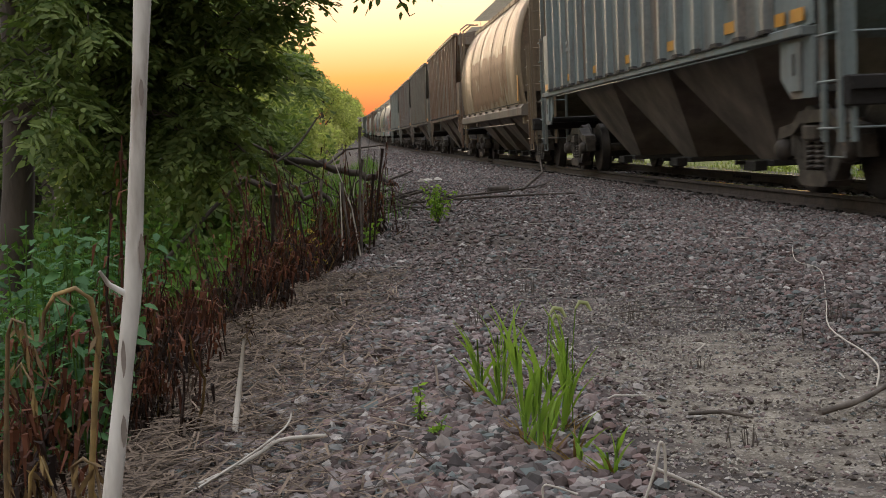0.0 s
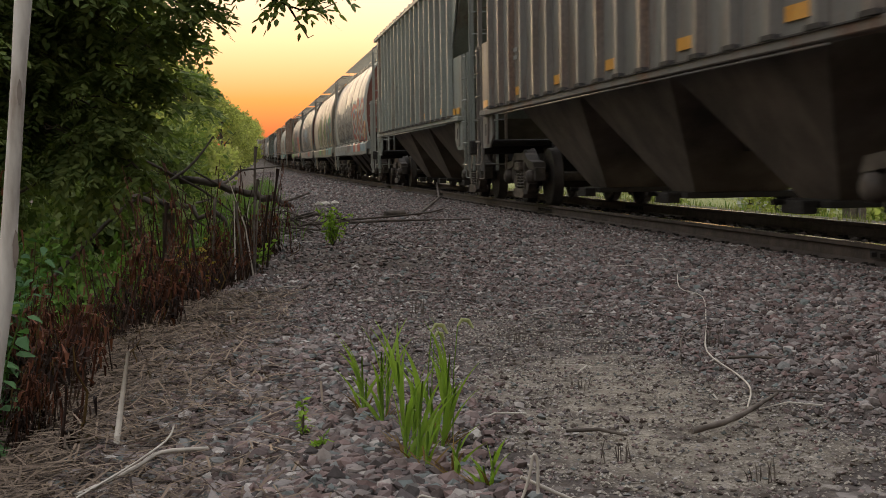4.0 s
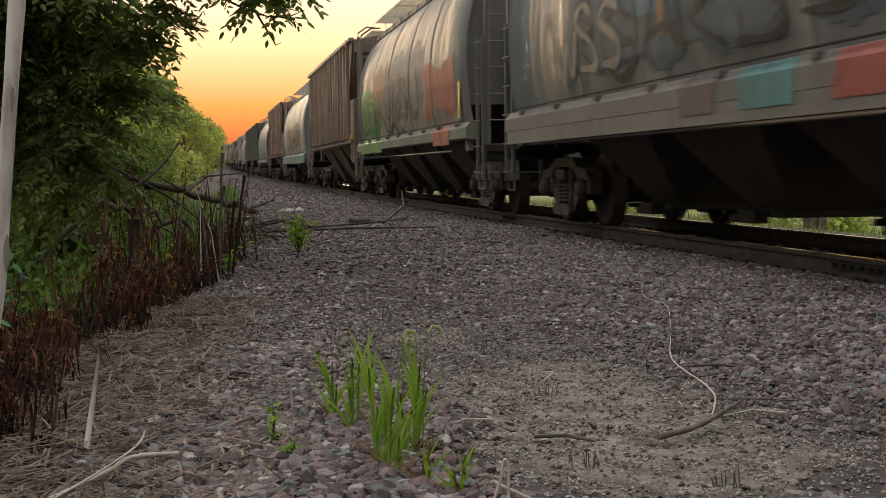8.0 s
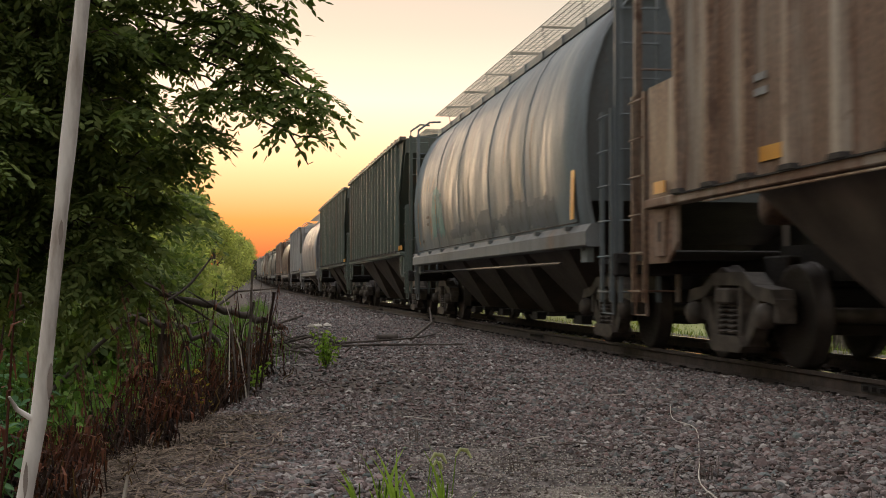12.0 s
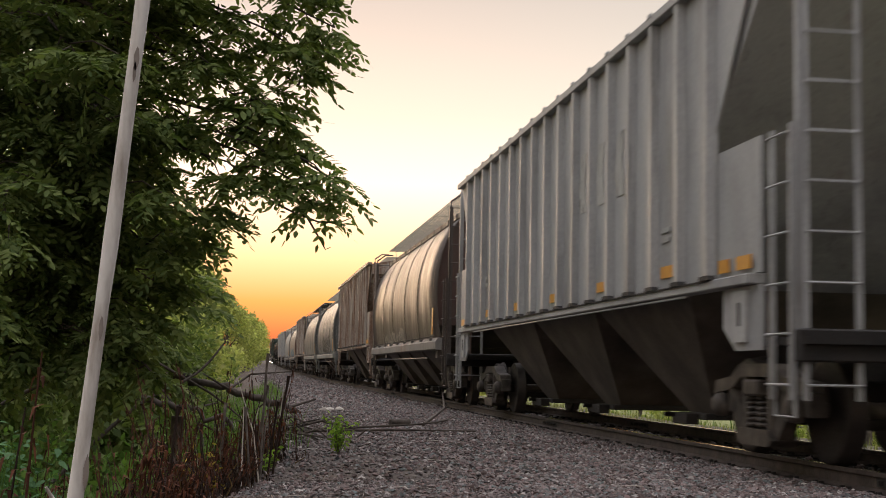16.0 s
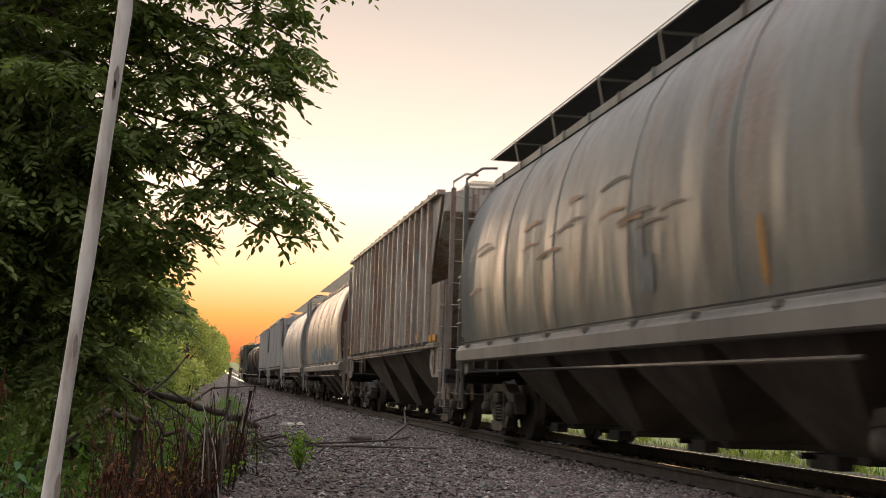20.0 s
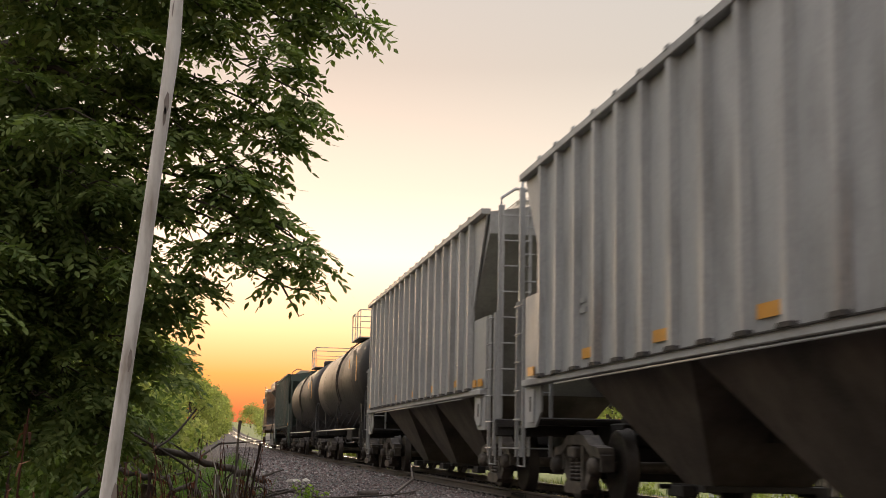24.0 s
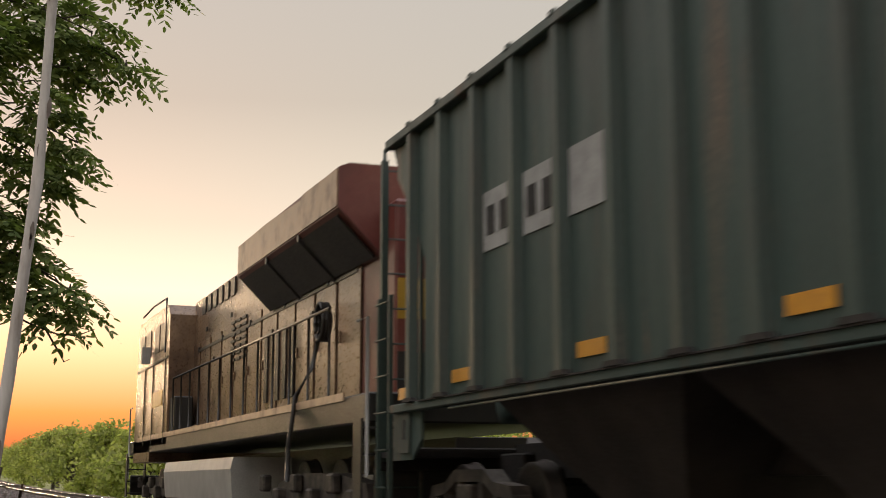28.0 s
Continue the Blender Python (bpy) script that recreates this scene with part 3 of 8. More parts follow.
def truck(car, y, wheelbase=1.78):
    bm = bmesh.new()
    box(bm, 0, y, 0.60, 2.0, 0.40, 0.24, 0.03)
    box(bm, 0, y, 0.80, 0.9, 0.5, 0.16, 0.02)
    for s in (-1, 1):
        box(bm, 0, y + s * 0.62, 0.34, 1.5, 0.06, 0.12)
        box(bm, 0, y + s * 0.70, 0.42, 1.45, 0.10, 0.20)
    t = part("truck", bm, M_UNDER, car, "grimy cast-steel freight truck")
    for sx in (-1, 1):
        part_mesh("side_frame", ME_SIDE, None, t, "", pose(sx * 1.0, y, 0))
        for sy in (-0.12, 0.12):
            part_mesh("spring", ME_SPRING, None, t, "", pose(sx * 1.03, y + sy, 0))
        for sy in (-1, 1):
            part_mesh("wheel", ME_WHEEL, None, t, "", pose(sx * 0.75, y + sy * wheelbase / 2, WHEEL_R, 0, 0, 0 if sx < 0 else 180))
            part_mesh("bearing_cap", ME_CAP, None, t, "", pose(sx * 1.13, y + sy * wheelbase / 2, WHEEL_R, 0, 0, 180 if sx < 0 else 0))
    for sy in (-1, 1):
        ab = bmesh.new()
        tube(ab, [(-1.05, y + sy * wheelbase / 2, WHEEL_R), (1.05, y + sy * wheelbase / 2, WHEEL_R)], 0.075, 8)
        part("axle", ab, M_CAST, t)
    return t


def ladder(car, name, x, y, z0, z1, span, along, paint=True, step=0.40):
    """Two stiles and their rungs; span along y (on the side) or along x (on the end)."""
    d = Vector((0, span, 0)) if along == "y" else Vector((span, 0, 0))
    a = Vector((x, y, 0))
    bm = bmesh.new()
    for p in (a, a + d):
        box(bm, p.x, p.y, (z0 + z1) / 2, 0.045, 0.045, z1 - z0)
    lad = part(name, bm, M_PAINT if paint else M_UNDER, car)
    z = z0 + 0.12
    while z < z1 + 0.01:
        rb = bmesh.new()
        off = Vector((-0.05 if x < 0 else 0.05, 0, 0)) if along == "y" else Vector((0, -0.05 if y < 0 else 0.05, 0))
        p, q = a + off + Vector((0, 0, z)), a + d + off + Vector((0, 0, z))
        tube(rb, [a + Vector((0, 0, z)), p, q, a + d + Vector((0, 0, z))], 0.011, 5)
        part("rung", rb, M_PAINT if paint else M_UNDER, lad)
        z += step
    return lad


def end_gear(car, half, sgn, top, dark=False):
    """What stands at one end: platform, corner posts, ladders, coupler, brake gear. half: where the body ends; the gear runs 0.75 m past it."""
    y = sgn * half
    bm = bmesh.new()
    box(bm, 0, y + sgn * 0.35, 1.02, 2.9, 0.85, 0.06)
    box(bm, 0, y + sgn * 0.66, 0.98, 2.95, 0.14, 0.26, 0.015)
    box(bm, 0, y + sgn * 0.10, 0.86, 0.6, 1.6, 0.34, 0.02)
    part("end_platform", bm, M_UNDER, car)
    cb = bmesh.new()
    box(cb, 0, y + sgn * 0.86, 0.84, 0.22, 0.44, 0.24, 0.03)
    prism(cb, [(-0.16, 0.70), (0.16, 0.70), (0.22, 0.84), (0.14, 1.0), (-0.16, 1.0)], y + sgn * 0.93, y + sgn * 1.10, "y")
    bmesh.ops.recalc_face_normals(cb, faces=cb.faces[:])
    part("coupler", cb, M_CAST, car)
    for sx in (-1, 1):
        pb = bmesh.new()
        x = sx * 1.42
        box(pb, x, y + sgn * 0.62, (0.95 + top) / 2, 0.075, 0.075, top - 0.95)
        tube(pb, [(x, y + sgn * 0.62, top), (x, y + sgn * 0.62, top + 0.12), (x - sx * 0.25, y + sgn * 0.5, top + 0.3), (x - sx * 0.5, y + sgn * 0.4, top + 0.3)], 0.025, 6)
        part("corner_post", pb, M_PAINT, car)
        if sx < 0:
            ladder(car, "side_ladder", -1.48, y + sgn * 0.18, 0.55, 2.75, sgn * 0.40, "y")
            jb = bmesh.new()
            prism(jb, [(y - sgn * 0.62, 1.46), (y - sgn * 0.26, 1.46), (y - sgn * 0.30, 1.02), (y - sgn * 0.58, 1.02)], -1.53, -1.45)
            bmesh.ops.recalc_face_normals(jb, faces=jb.faces[:])
            pad = part("jacking_pad", jb, M_SILL, car, "pale bracket with a slot")
            jb = bmesh.new()
            box(jb, -1.532, y - sgn * 0.44, 1.26, 0.008, 0.06, 0.2)
            part("slot", jb, M_UNDER, pad)
            ladder(car, "end_ladder", sx * 1.40, y + sgn * 0.66, 0.55, top, -sx * 0.44, "x")
        st = bmesh.new()
        tube(st, [(sx * 1.46, y + sgn * 0.18, 1.0), (sx * 1.46, y + sgn * 0.18, 0.42), (sx * 1.46, y + sgn * 0.58, 0.42), (sx * 1.46, y + sgn * 0.58, 1.0)], 0.016, 5)
        part("sill_step", st, M_PAINT, car)
    if sgn > 0:
        rb = bmesh.new()
        disc_stack(rb, [(-0.5, 0.05), (-0.48, 0.2), (0.48, 0.2), (0.5, 0.05)], 14)
        part("air_reservoir", rb, M_PAINT, car, "", pose(0.2, y - 0.1, 1.55))
        wb = bmesh.new()
        n = 20
        tube(wb, [(0.28 * math.cos(2 * math.pi * k / n), 0, 0.28 * math.sin(2 * math.pi * k / n)) for k in range(n + 1)], 0.014, 5)
        for k in range(3):
            tube(wb, [(0, 0, 0), (0.28 * math.cos(k * 2.094), 0, 0.28 * math.sin(k * 2.094))], 0.012, 5)
        part("brake_wheel", wb, M_UNDER, car, "", pose(-0.45, y + 0.72, 2.9))
    hb = bmesh.new()
    tube(hb, [(0.35, y + sgn * 0.75, 0.85), (0.4, y + sgn * 0.95, 0.5), (0.35, y + sgn * 1.12, 0.42)], 0.022, 6)
    part("air_hose", hb, M_UNDER, car)


def discharge_bay(car, y0, y1, top_z, half_top=1.35):
    """An inverted pyramid under the body with its outlet gate."""
    ym, bz = (y0 + y1) / 2, 0.31
    bm = bmesh.new()
    t = [bm.verts.new(p) for p in ((-half_top, y0, top_z), (half_top, y0, top_z), (half_top, y1, top_z), (-half_top, y1, top_z))]
    b = [bm.verts.new(p) for p in ((-0.55, ym - 0.40, bz), (0.55, ym - 0.40, bz), (0.55, ym + 0.40, bz), (-0.55, ym + 0.40, bz))]
    for i in range(4):
        bm.faces.new((t[i], t[(i + 1) % 4], b[(i + 1) % 4], b[i]))
    bm.faces.new(t[::-1])
    bm.faces.new(b)
    bmesh.ops.recalc_face_normals(bm, faces=bm.faces[:])
    bay = part("discharge_bay", bm, M_BAY, car, "dusty sloped steel discharge bay")
    gb = bmesh.new()
    box(gb, 0, ym, bz - 0.03, 1.35, 0.95, 0.07, 0.01)
    box(gb, -0.75, ym, bz - 0.06, 0.16, 0.5, 0.12, 0.01)
    box(gb, 0.75, ym, bz - 0.06, 0.16, 0.5, 0.12, 0.01)
    tube(gb, [(-0.95, ym + 0.15, bz - 0.02), (0.95, ym + 0.15, bz - 0.02)], 0.03, 6)
    part("outlet_gate", gb, M_UNDER, bay)
    return bay


def running_board(car, half, z, x0, x1):
    """An open roof walk: a net of long and cross bars, with raking brackets down to the roof edge."""
    bm = bmesh.new()
    for k in range(8):
        box(bm, x0 + (x1 - x0) * k / 7, 0, z, 0.009, 2 * half, 0.008)
    for k in range(int(2 * half / 0.15) + 1):
        box(bm, (x0 + x1) / 2, -half + 0.15 * k, z + 0.003, abs(x1 - x0), 0.012, 0.014)
    y = -half + 0.25
    while y <= half:
        box(bm, (x0 + x1) / 2, y, z - 0.03, abs(x1 - x0) + 0.05, 0.045, 0.035)
        tube(bm, [(x0, y, z - 0.03), (x0 * 0.92, y + 0.03, z - 0.42)], 0.010, 4)
        tube(bm, [(x0 * 0.55, y, z - 0.04), (x0 * 0.95, y + 0.03, z - 0.40)], 0.007, 4)
        y += 2.3
    return part("running_board", bm, M_GRATE, car, "open steel-grating roof walkway")


def ribbed_hopper(half=8.05, bays=3, ribs=17, eave=4.44, inset=1.12):
    """A covered hopper with upright side posts, three bays, and the open triangle at each end above the end sill."""
    car = thing("covered_hopper", "weathered covered hopper railcar with ribbed sides", "railcar")
    lo, w = 1.60 if inset > 1 else 1.53, 1.52
    bm = bmesh.new()
    # the hold: roof at the ends, sloping sheets below
    hold = [(-half, eave), (-half, eave - 0.35), (-half + 2.6, lo), (half - 2.6, lo), (half, eave - 0.35), (half, eave)]
    prism(bm, hold, -w + 0.05, w - 0.05)
    bmesh.ops.recalc_face_normals(bm, faces=bm.faces[:])
    part("hold", bm, M_PAINT, car)
    for sx in (-1, 1):
        pb = bmesh.new()
        out = [(-half, eave), (-half + 0.12, eave - 0.2), (-half + 1.05, 2.95), (-half + 1.05, lo), (half - 1.05, lo), (half - 1.05, 2.95), (half - 0.12, eave - 0.2), (half, eave)]
        prism(pb, out, sx * w, sx * (w - 0.03))
        bmesh.ops.recalc_face_normals(pb, faces=pb.faces[:])
        part("side_sheet", pb, M_PAINT, car)
        for e in (-1, 1):
            qb = bmesh.new()
            box(qb, sx * (w - 0.03), e * (half - 0.52), (lo + 2.75) / 2, 0.03, 1.0, 2.75 - lo)
            part("end_panel", qb, M_PAINT, car)
        rb = bmesh.new()
        prism(rb, [(0, -0.09), (0, 0.09), (sx * 0.085, 0.055), (sx * 0.085, -0.055)], lo, eave - 0.02, "z")
        bmesh.ops.recalc_face_normals(rb, faces=rb.faces[:])
        rme = bpy.data.meshes.new("rib")
        rb.to_mesh(rme)
        rb.free()
        n = ribs
        tp0 = bmesh.new()
        for k in range(n):
            y = -half + inset + 2 * (half - inset) * k / (n - 1)
            if sx < 0:
                part_mesh("rib", rme, M_PAINT, car, "", pose(sx * w, y, 0))
            else:
                tp0.from_mesh(rme)
                bmesh.ops.translate(tp0, verts=tp0.verts[-8:], vec=(sx * w, y, 0))
        sb = bmesh.new()
        box(sb, sx * (w - 0.02), 0, lo - 0.05, 0.16, 2 * half - 0.2, 0.09, 0.01)
        tube(sb, [(sx * (w + 0.03), -half + 1.8, lo - 0.12), (sx * (w + 0.03), half - 1.8, lo - 0.12)], 0.012, 6)
        for e in (-1, 1):
            prism(sb, [(e * (half - 0.9), 1.5), (e * (half - 0.9), 1.15), (e * (half - 0.6), 0.95), (e * half, 0.95), (e * half, 1.5)], sx * (w - 0.02), sx * (w - 0.05))
        bmesh.ops.recalc_face_normals(sb, faces=sb.faces[:])
        part("side_sill", sb, M_SILL, car)
        fl = bmesh.new()
        box(fl, sx * (w + 0.03), 0, lo - 0.012, 0.10, 2 * half - 2.1, 0.014)
        # dark wedges stand in for the small shadows and cut-outs at each rib's foot
        for k in range(n):
            y = -half + inset + 2 * (half - inset) * k / (n - 1)
            prism(fl, [(y - 0.15, lo - 0.005), (y + 0.15, lo - 0.005), (y + 0.11, lo + 0.035), (y - 0.11, lo + 0.035)], sx * (w + 0.02), sx * (w + 0.092))
        bmesh.ops.recalc_face_normals(fl, faces=fl.faces[:])
        part("bottom_flange", fl, M_UNDER, car)
        tp = tp0
        for k in range(n):
            box(tp, sx * (w + 0.05), -half + inset + 2 * (half - inset) * k / (n - 1), eave + 0.06, 0.10, 0.10, 0.06)
        box(tp, sx * (w + 0.02), 0, eave + 0.01, 0.16, 2 * half, 0.10, 0.01)
        part("top_chord", tp, M_PAINT, car)
    rf = bmesh.new()
    prism(rf, [(-w, eave), (-0.5, eave + 0.17), (0.5, eave + 0.17), (w, eave)], -half, half, "y")
    bmesh.ops.recalc_face_normals(rf, faces=rf.faces[:])
    part("roof", rf, M_PAINT, car)
    hb = bmesh.new()
    box(hb, 0, 0, eave + 0.24, 0.62, 2 * half - 1.6, 0.12, 0.02)
    part("roof_hatch", hb, M_PAINT, car)
    for s in (-1, 1):
        running_board(car, half - 0.05, eave + 0.26, s * 0.95, s * 0.42)
    span = (2 * half - 4.6)
    for k in range(bays):
        discharge_bay(car, -span / 2 + span * k / bays, -span / 2 + span * (k + 1) / bays, lo)
    cs = bmesh.new()
    box(cs, 0, 0, 0.95, 0.34, 2 * half - 0.4, 0.36)
    part("centre_sill", cs, M_UNDER, car)
    for s in (-1, 1):
        end_gear(car, half, s, eave)
        truck(car, s * (half - 1.15))
    for k in range(5):
        ob = bmesh.new()
        box(ob, -(w + 0.012), -half + inset + 2 * (half - inset) / (ribs - 1) * (3 * k + 1.5), lo + 0.17, 0.012, 0.46, 0.12)
        part("reflector", ob, M_ORANGE, car, "orange reflector strip")
    for y, bw in ((-half + 0.32, 0.34), (-half + 0.80, 0.26), (half - 0.45, 0.34)):
        ob = bmesh.new()
        box(ob, -(w + 0.012), y, lo + 0.10, 0.012, bw, 0.12)
        part("reflector", ob, M_ORANGE, car, "orange reflector strip")
    for (y, z, bw, bh) in ((-half + 2.45, 2.2, 0.3, 0.05), (-half + 2.45, 2.1, 0.26, 0.05), (half - 3.0, 2.4, 0.3, 0.06), (half - 3.0, 2.28, 0.34, 0.06)):
        ob = bmesh.new()
        box(ob, -(w + 0.012), y + 0.02, z, 0.012, bw, bh)
        part("marking", ob, M_MARK, car, "faded white marking")
    return car


SECTION = [(1.50, 1.44), (1.56, 1.75), (1.60, 2.2), (1.61, 2.6), (1.575, 3.0), (1.50, 3.35), (1.38, 3.7), (1.21, 4.0), (1.02, 4.22)]


def section_x(z):
    zs = [p[1] for p in SECTION]
    return float(np.interp(z, zs, [p[0] for p in SECTION]))


def smooth_hopper(half=7.75):
    """A centre-flow covered hopper: one rounded shell, a deep light side sill, four bays."""
    car = thing("covered_hopper", "weathered covered hopper railcar with rounded smooth sides", "railcar")
    ys = [-half, *[-half + 2 * half * k / 12 for k in range(1, 12)], half]
    for sx in (-1, 1):
        verts, faces = [], []
        n = len(SECTION)
        for y in ys:
            verts += [(sx * x, y, z) for x, z in SECTION]
        for y in ys:
            verts += [(sx * (x - 0.02), y, z) for x, z in SECTION]
        off = n * len(ys)
        for j in range(len(ys) - 1):
            for i in range(n - 1):
                a, b, c, d = j * n + i, j * n + i + 1, (j + 1) * n + i + 1, (j + 1) * n + i
                faces += [(a, b, c, d), (off + a, off + d, off + c, off + b)]
        for j in (0, len(ys) - 1):
            for i in range(n - 1):
                a, b = j * n + i, j * n + i + 1
                faces.append((a, off + a, off + b, b))
        part_mesh("shell", np_mesh("shell", verts, faces, True), M_SHELL, car)
        if sx < 0:
            for y in (-half + 0.06, -half + 3.4, -half + 6.1, half - 6.1, half - 3.4, half - 0.06):
                wb = bmesh.new()
                tube(wb, [(-x - 0.002, y, z) for x, z in SECTION], 0.009, 5)
                part("weld_seam", wb, M_SHELL, car)
        sb = bmesh.new()
        prism(sb, [(sx * 1.45, 1.20), (sx * 1.60, 1.20), (sx * 1.63, 1.22), (sx * 1.63, 1.38), (sx * 1.56, 1.47), (sx * 1.45, 1.47)], -half - 0.1, half + 0.1, "y")
        for k in range(9):
            box(sb, sx * 1.60, -half + 0.8 + k * (2 * half - 1.6) / 8, 1.44, 0.10, 0.10, 0.05)
        bmesh.ops.recalc_face_normals(sb, faces=sb.faces[:])
        part("side_sill", sb, M_SILL, car)
        ub = bmesh.new()
        tube(ub, [(sx * 1.60, -half + 1.2, 1.02), (sx * 1.60, half - 1.2, 1.02)], 0.022, 6)
        tube(ub, [(sx * 1.615, -half + 0.3, 1.50), (sx * 1.615, half - 0.3, 1.50)], 0.011, 5)
        part("train_line", ub, M_UNDER, car)
        eb = bmesh.new()
        prism(eb, [(sx * 0.98, 4.20), (sx * 1.07, 4.20), (sx * 1.07, 4.31), (sx * 0.98, 4.34)], -half, half, "y")
        for k in range(12):
            box(eb, sx * 1.075, -half + 0.7 + k * (2 * half - 1.4) / 11, 4.26, 0.03, 0.06, 0.12)
        bmesh.ops.recalc_face_normals(eb, faces=eb.faces[:])
        part("top_chord", eb, M_PAINT, car)
    rf = bmesh.new()
    prism(rf, [(-1.0, 4.24), (-0.9, 4.32), (0, 4.40), (0.9, 4.32), (1.0, 4.24)], -half, half, "y")
    bmesh.ops.recalc_face_normals(rf, faces=rf.faces[:])
    part("roof", rf, M_PAINT, car)
    hb = bmesh.new()
    box(hb, 0, 0, 4.46, 0.6, 2 * half - 1.2, 0.16, 0.03)
    part("roof_hatch", hb, M_PAINT, car)
    for s in (-1, 1):
        running_board(car, half + 0.35, 4.72, s * 1.08, s * 0.45)
        # end: upright upper sheet, sloping sheet below it
        up = [(-x + 0.015, z) for x, z in SECTION if z > 1.7] + [(x - 0.015, z) for x, z in reversed(SECTION) if z > 1.7]
        eb = bmesh.new()
        prism(eb, up, s * (half - 0.10), s * (half - 0.14), "y")
        bmesh.ops.recalc_face_normals(eb, faces=eb.faces[:])
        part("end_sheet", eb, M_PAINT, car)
        sl = bmesh.new()
        prism(sl, [(s * (half - 0.15), 1.75), (s * (half - 0.11), 1.75), (s * (half - 2.0), 1.30), (s * (half - 2.06), 1.30)], -1.48, 1.48)
        for k in (-0.9, 0.9):
            po = bmesh.new()
            box(po, k, s * (half - 0.05), 2.0, 0.09, 0.07, 2.0)
            part("end_post", po, M_BAY, car)
        bmesh.ops.recalc_face_normals(sl, faces=sl.faces[:])
        part("end_slope_sheet", sl, M_BAY, car)
        end_gear(car, half + 0.1, s, 4.3)
        truck(car, s * (half - 0.95))
    span = 2 * half - 3.9
    for k in range(4):
        discharge_bay(car, -span / 2 + span * k / 4, -span / 2 + span * (k + 1) / 4, 1.40, 1.42)
    cs = bmesh.new()
    box(cs, 0, 0, 0.95, 0.34, 2 * half - 0.2, 0.36)
    part("centre_sill", cs, M_UNDER, car)
    ob = bmesh.new()
    prism(ob, [(-half + 0.55, 1.55), (-half + 0.72, 1.55), (-half + 0.66, 2.15), (-half + 0.5, 2.15)], -1.612, -1.602)
    bmesh.ops.recalc_face_normals(ob, faces=ob.faces[:])
    part("reflector", ob, M_ORANGE, car, "orange reflector strip")
    return car


PATCHES = []


def sprayed_patch(car, paint, y0, y1, z0, z1, seed, rag=1.4):
    """A sprayed field with a ragged edge lying on the near side of a rounded shell."""
    rnd = random.Random(seed)
    dy, dz = 0.045, 0.045
    PATCHES.append(seed)
    lift = 0.004 + 0.0006 * (len(PATCHES) % 11)
    verts, faces, index = [], [], {}
    def vid(i, j):
        if (i, j) not in index:
            z = z0 + j * dz
            index[(i, j)] = len(verts)
            verts.append((-section_x(z) - lift, y0 + i * dy, z))
        return index[(i, j)]
    ny, nz = max(2, int((y1 - y0) / dy)), max(2, int((z1 - z0) / dz))
    ph = rnd.random() * 50
    for i in range(ny):
        for j in range(nz):
            u, v = (i + 0.5) / ny, (j + 0.5) / nz
            edge = min(min(u, 1 - u) * ny * dy, min(v, 1 - v) * nz * dz) / 0.28
            f = noise.noise((i * dy * rag + ph, j * dz * rag, ph)) + 0.4 * noise.noise((i * dy * 4 + ph, j * dz * 3, ph))
            if f + min(edge, 1.0) * 0.95 > 0.36:
                faces.append((vid(i, j), vid(i, j + 1), vid(i + 1, j + 1), vid(i + 1, j)))
    # the largest connected field alone
    at_vert = {}
    for i, q in enumerate(faces):
        for c in q:
            at_vert.setdefault(c, []).append(i)
    left, best = set(range(len(faces))), []
    while left:
        todo, comp = [left.pop()], []
        while todo:
            i = todo.pop()
            comp.append(i)
            for c in faces[i]:
                for j in at_vert[c]:
                    if j in left:
                        left.remove(j)
                        todo.append(j)
        best = comp if len(comp) > len(best) else best
    if best:
        used = sorted({c for i in best for c in faces[i]})
        to = {c: n for n, c in enumerate(used)}
        part_mesh("graffiti", np_mesh("graffiti", [verts[c] for c in used], [[to[c] for c in faces[i]] for i in best], True), SPRAY[paint], car, f"{paint} sprayed graffiti")


def sprayed_lines(car, paint, lines, width, lift=0.013):
    """Broad can strokes that follow the shell."""
    for n, line in enumerate(lines):
        verts, faces, fine = [], [], []
        lift += 0.0007
        for a in range(len(line) - 1):
            p0, p1, p2, p3 = line[max(a - 1, 0)], line[a], line[a + 1], line[min(a + 2, len(line) - 1)]
            for k in range(5):
                t = k / 5
                fine.append([0.5 * (2 * p1[c] + (p2[c] - p0[c]) * t + (2 * p0[c] - 5 * p1[c] + 4 * p2[c] - p3[c]) * t * t + (3 * p1[c] - p0[c] - 3 * p2[c] + p3[c]) * t ** 3) for c in (0, 1)])
        fine.append(list(line[-1]))
        i0 = len(verts)
        for a, (y, z) in enumerate(fine):
            q0, q1 = fine[max(a - 1, 0)], fine[min(a + 1, len(fine) - 1)]
            d = Vector((q1[0] - q0[0], q1[1] - q0[1]))
            d = d.normalized() if d.length > 1e-6 else Vector((1, 0))
            w = width * (0.5 + (0.16 * math.sin(0.7 * a + 3 * y + n) if len(line) > 3 else 0)) * (0.55 if a in (0, len(fine) - 1) else 1)
            for s in (-1, 1):
                yy, zz = y - s * d.y * w, z + s * d.x * w
                verts.append((-section_x(zz) - lift, yy, zz))
        faces += [(i0 + 2 * a, i0 + 2 * a + 1, i0 + 2 * a + 3, i0 + 2 * a + 2) for a in range(len(fine) - 1)]
        part_mesh("graffiti", np_mesh("graffiti", verts, faces, True), SPRAY[paint], car, f"{paint} sprayed stroke")


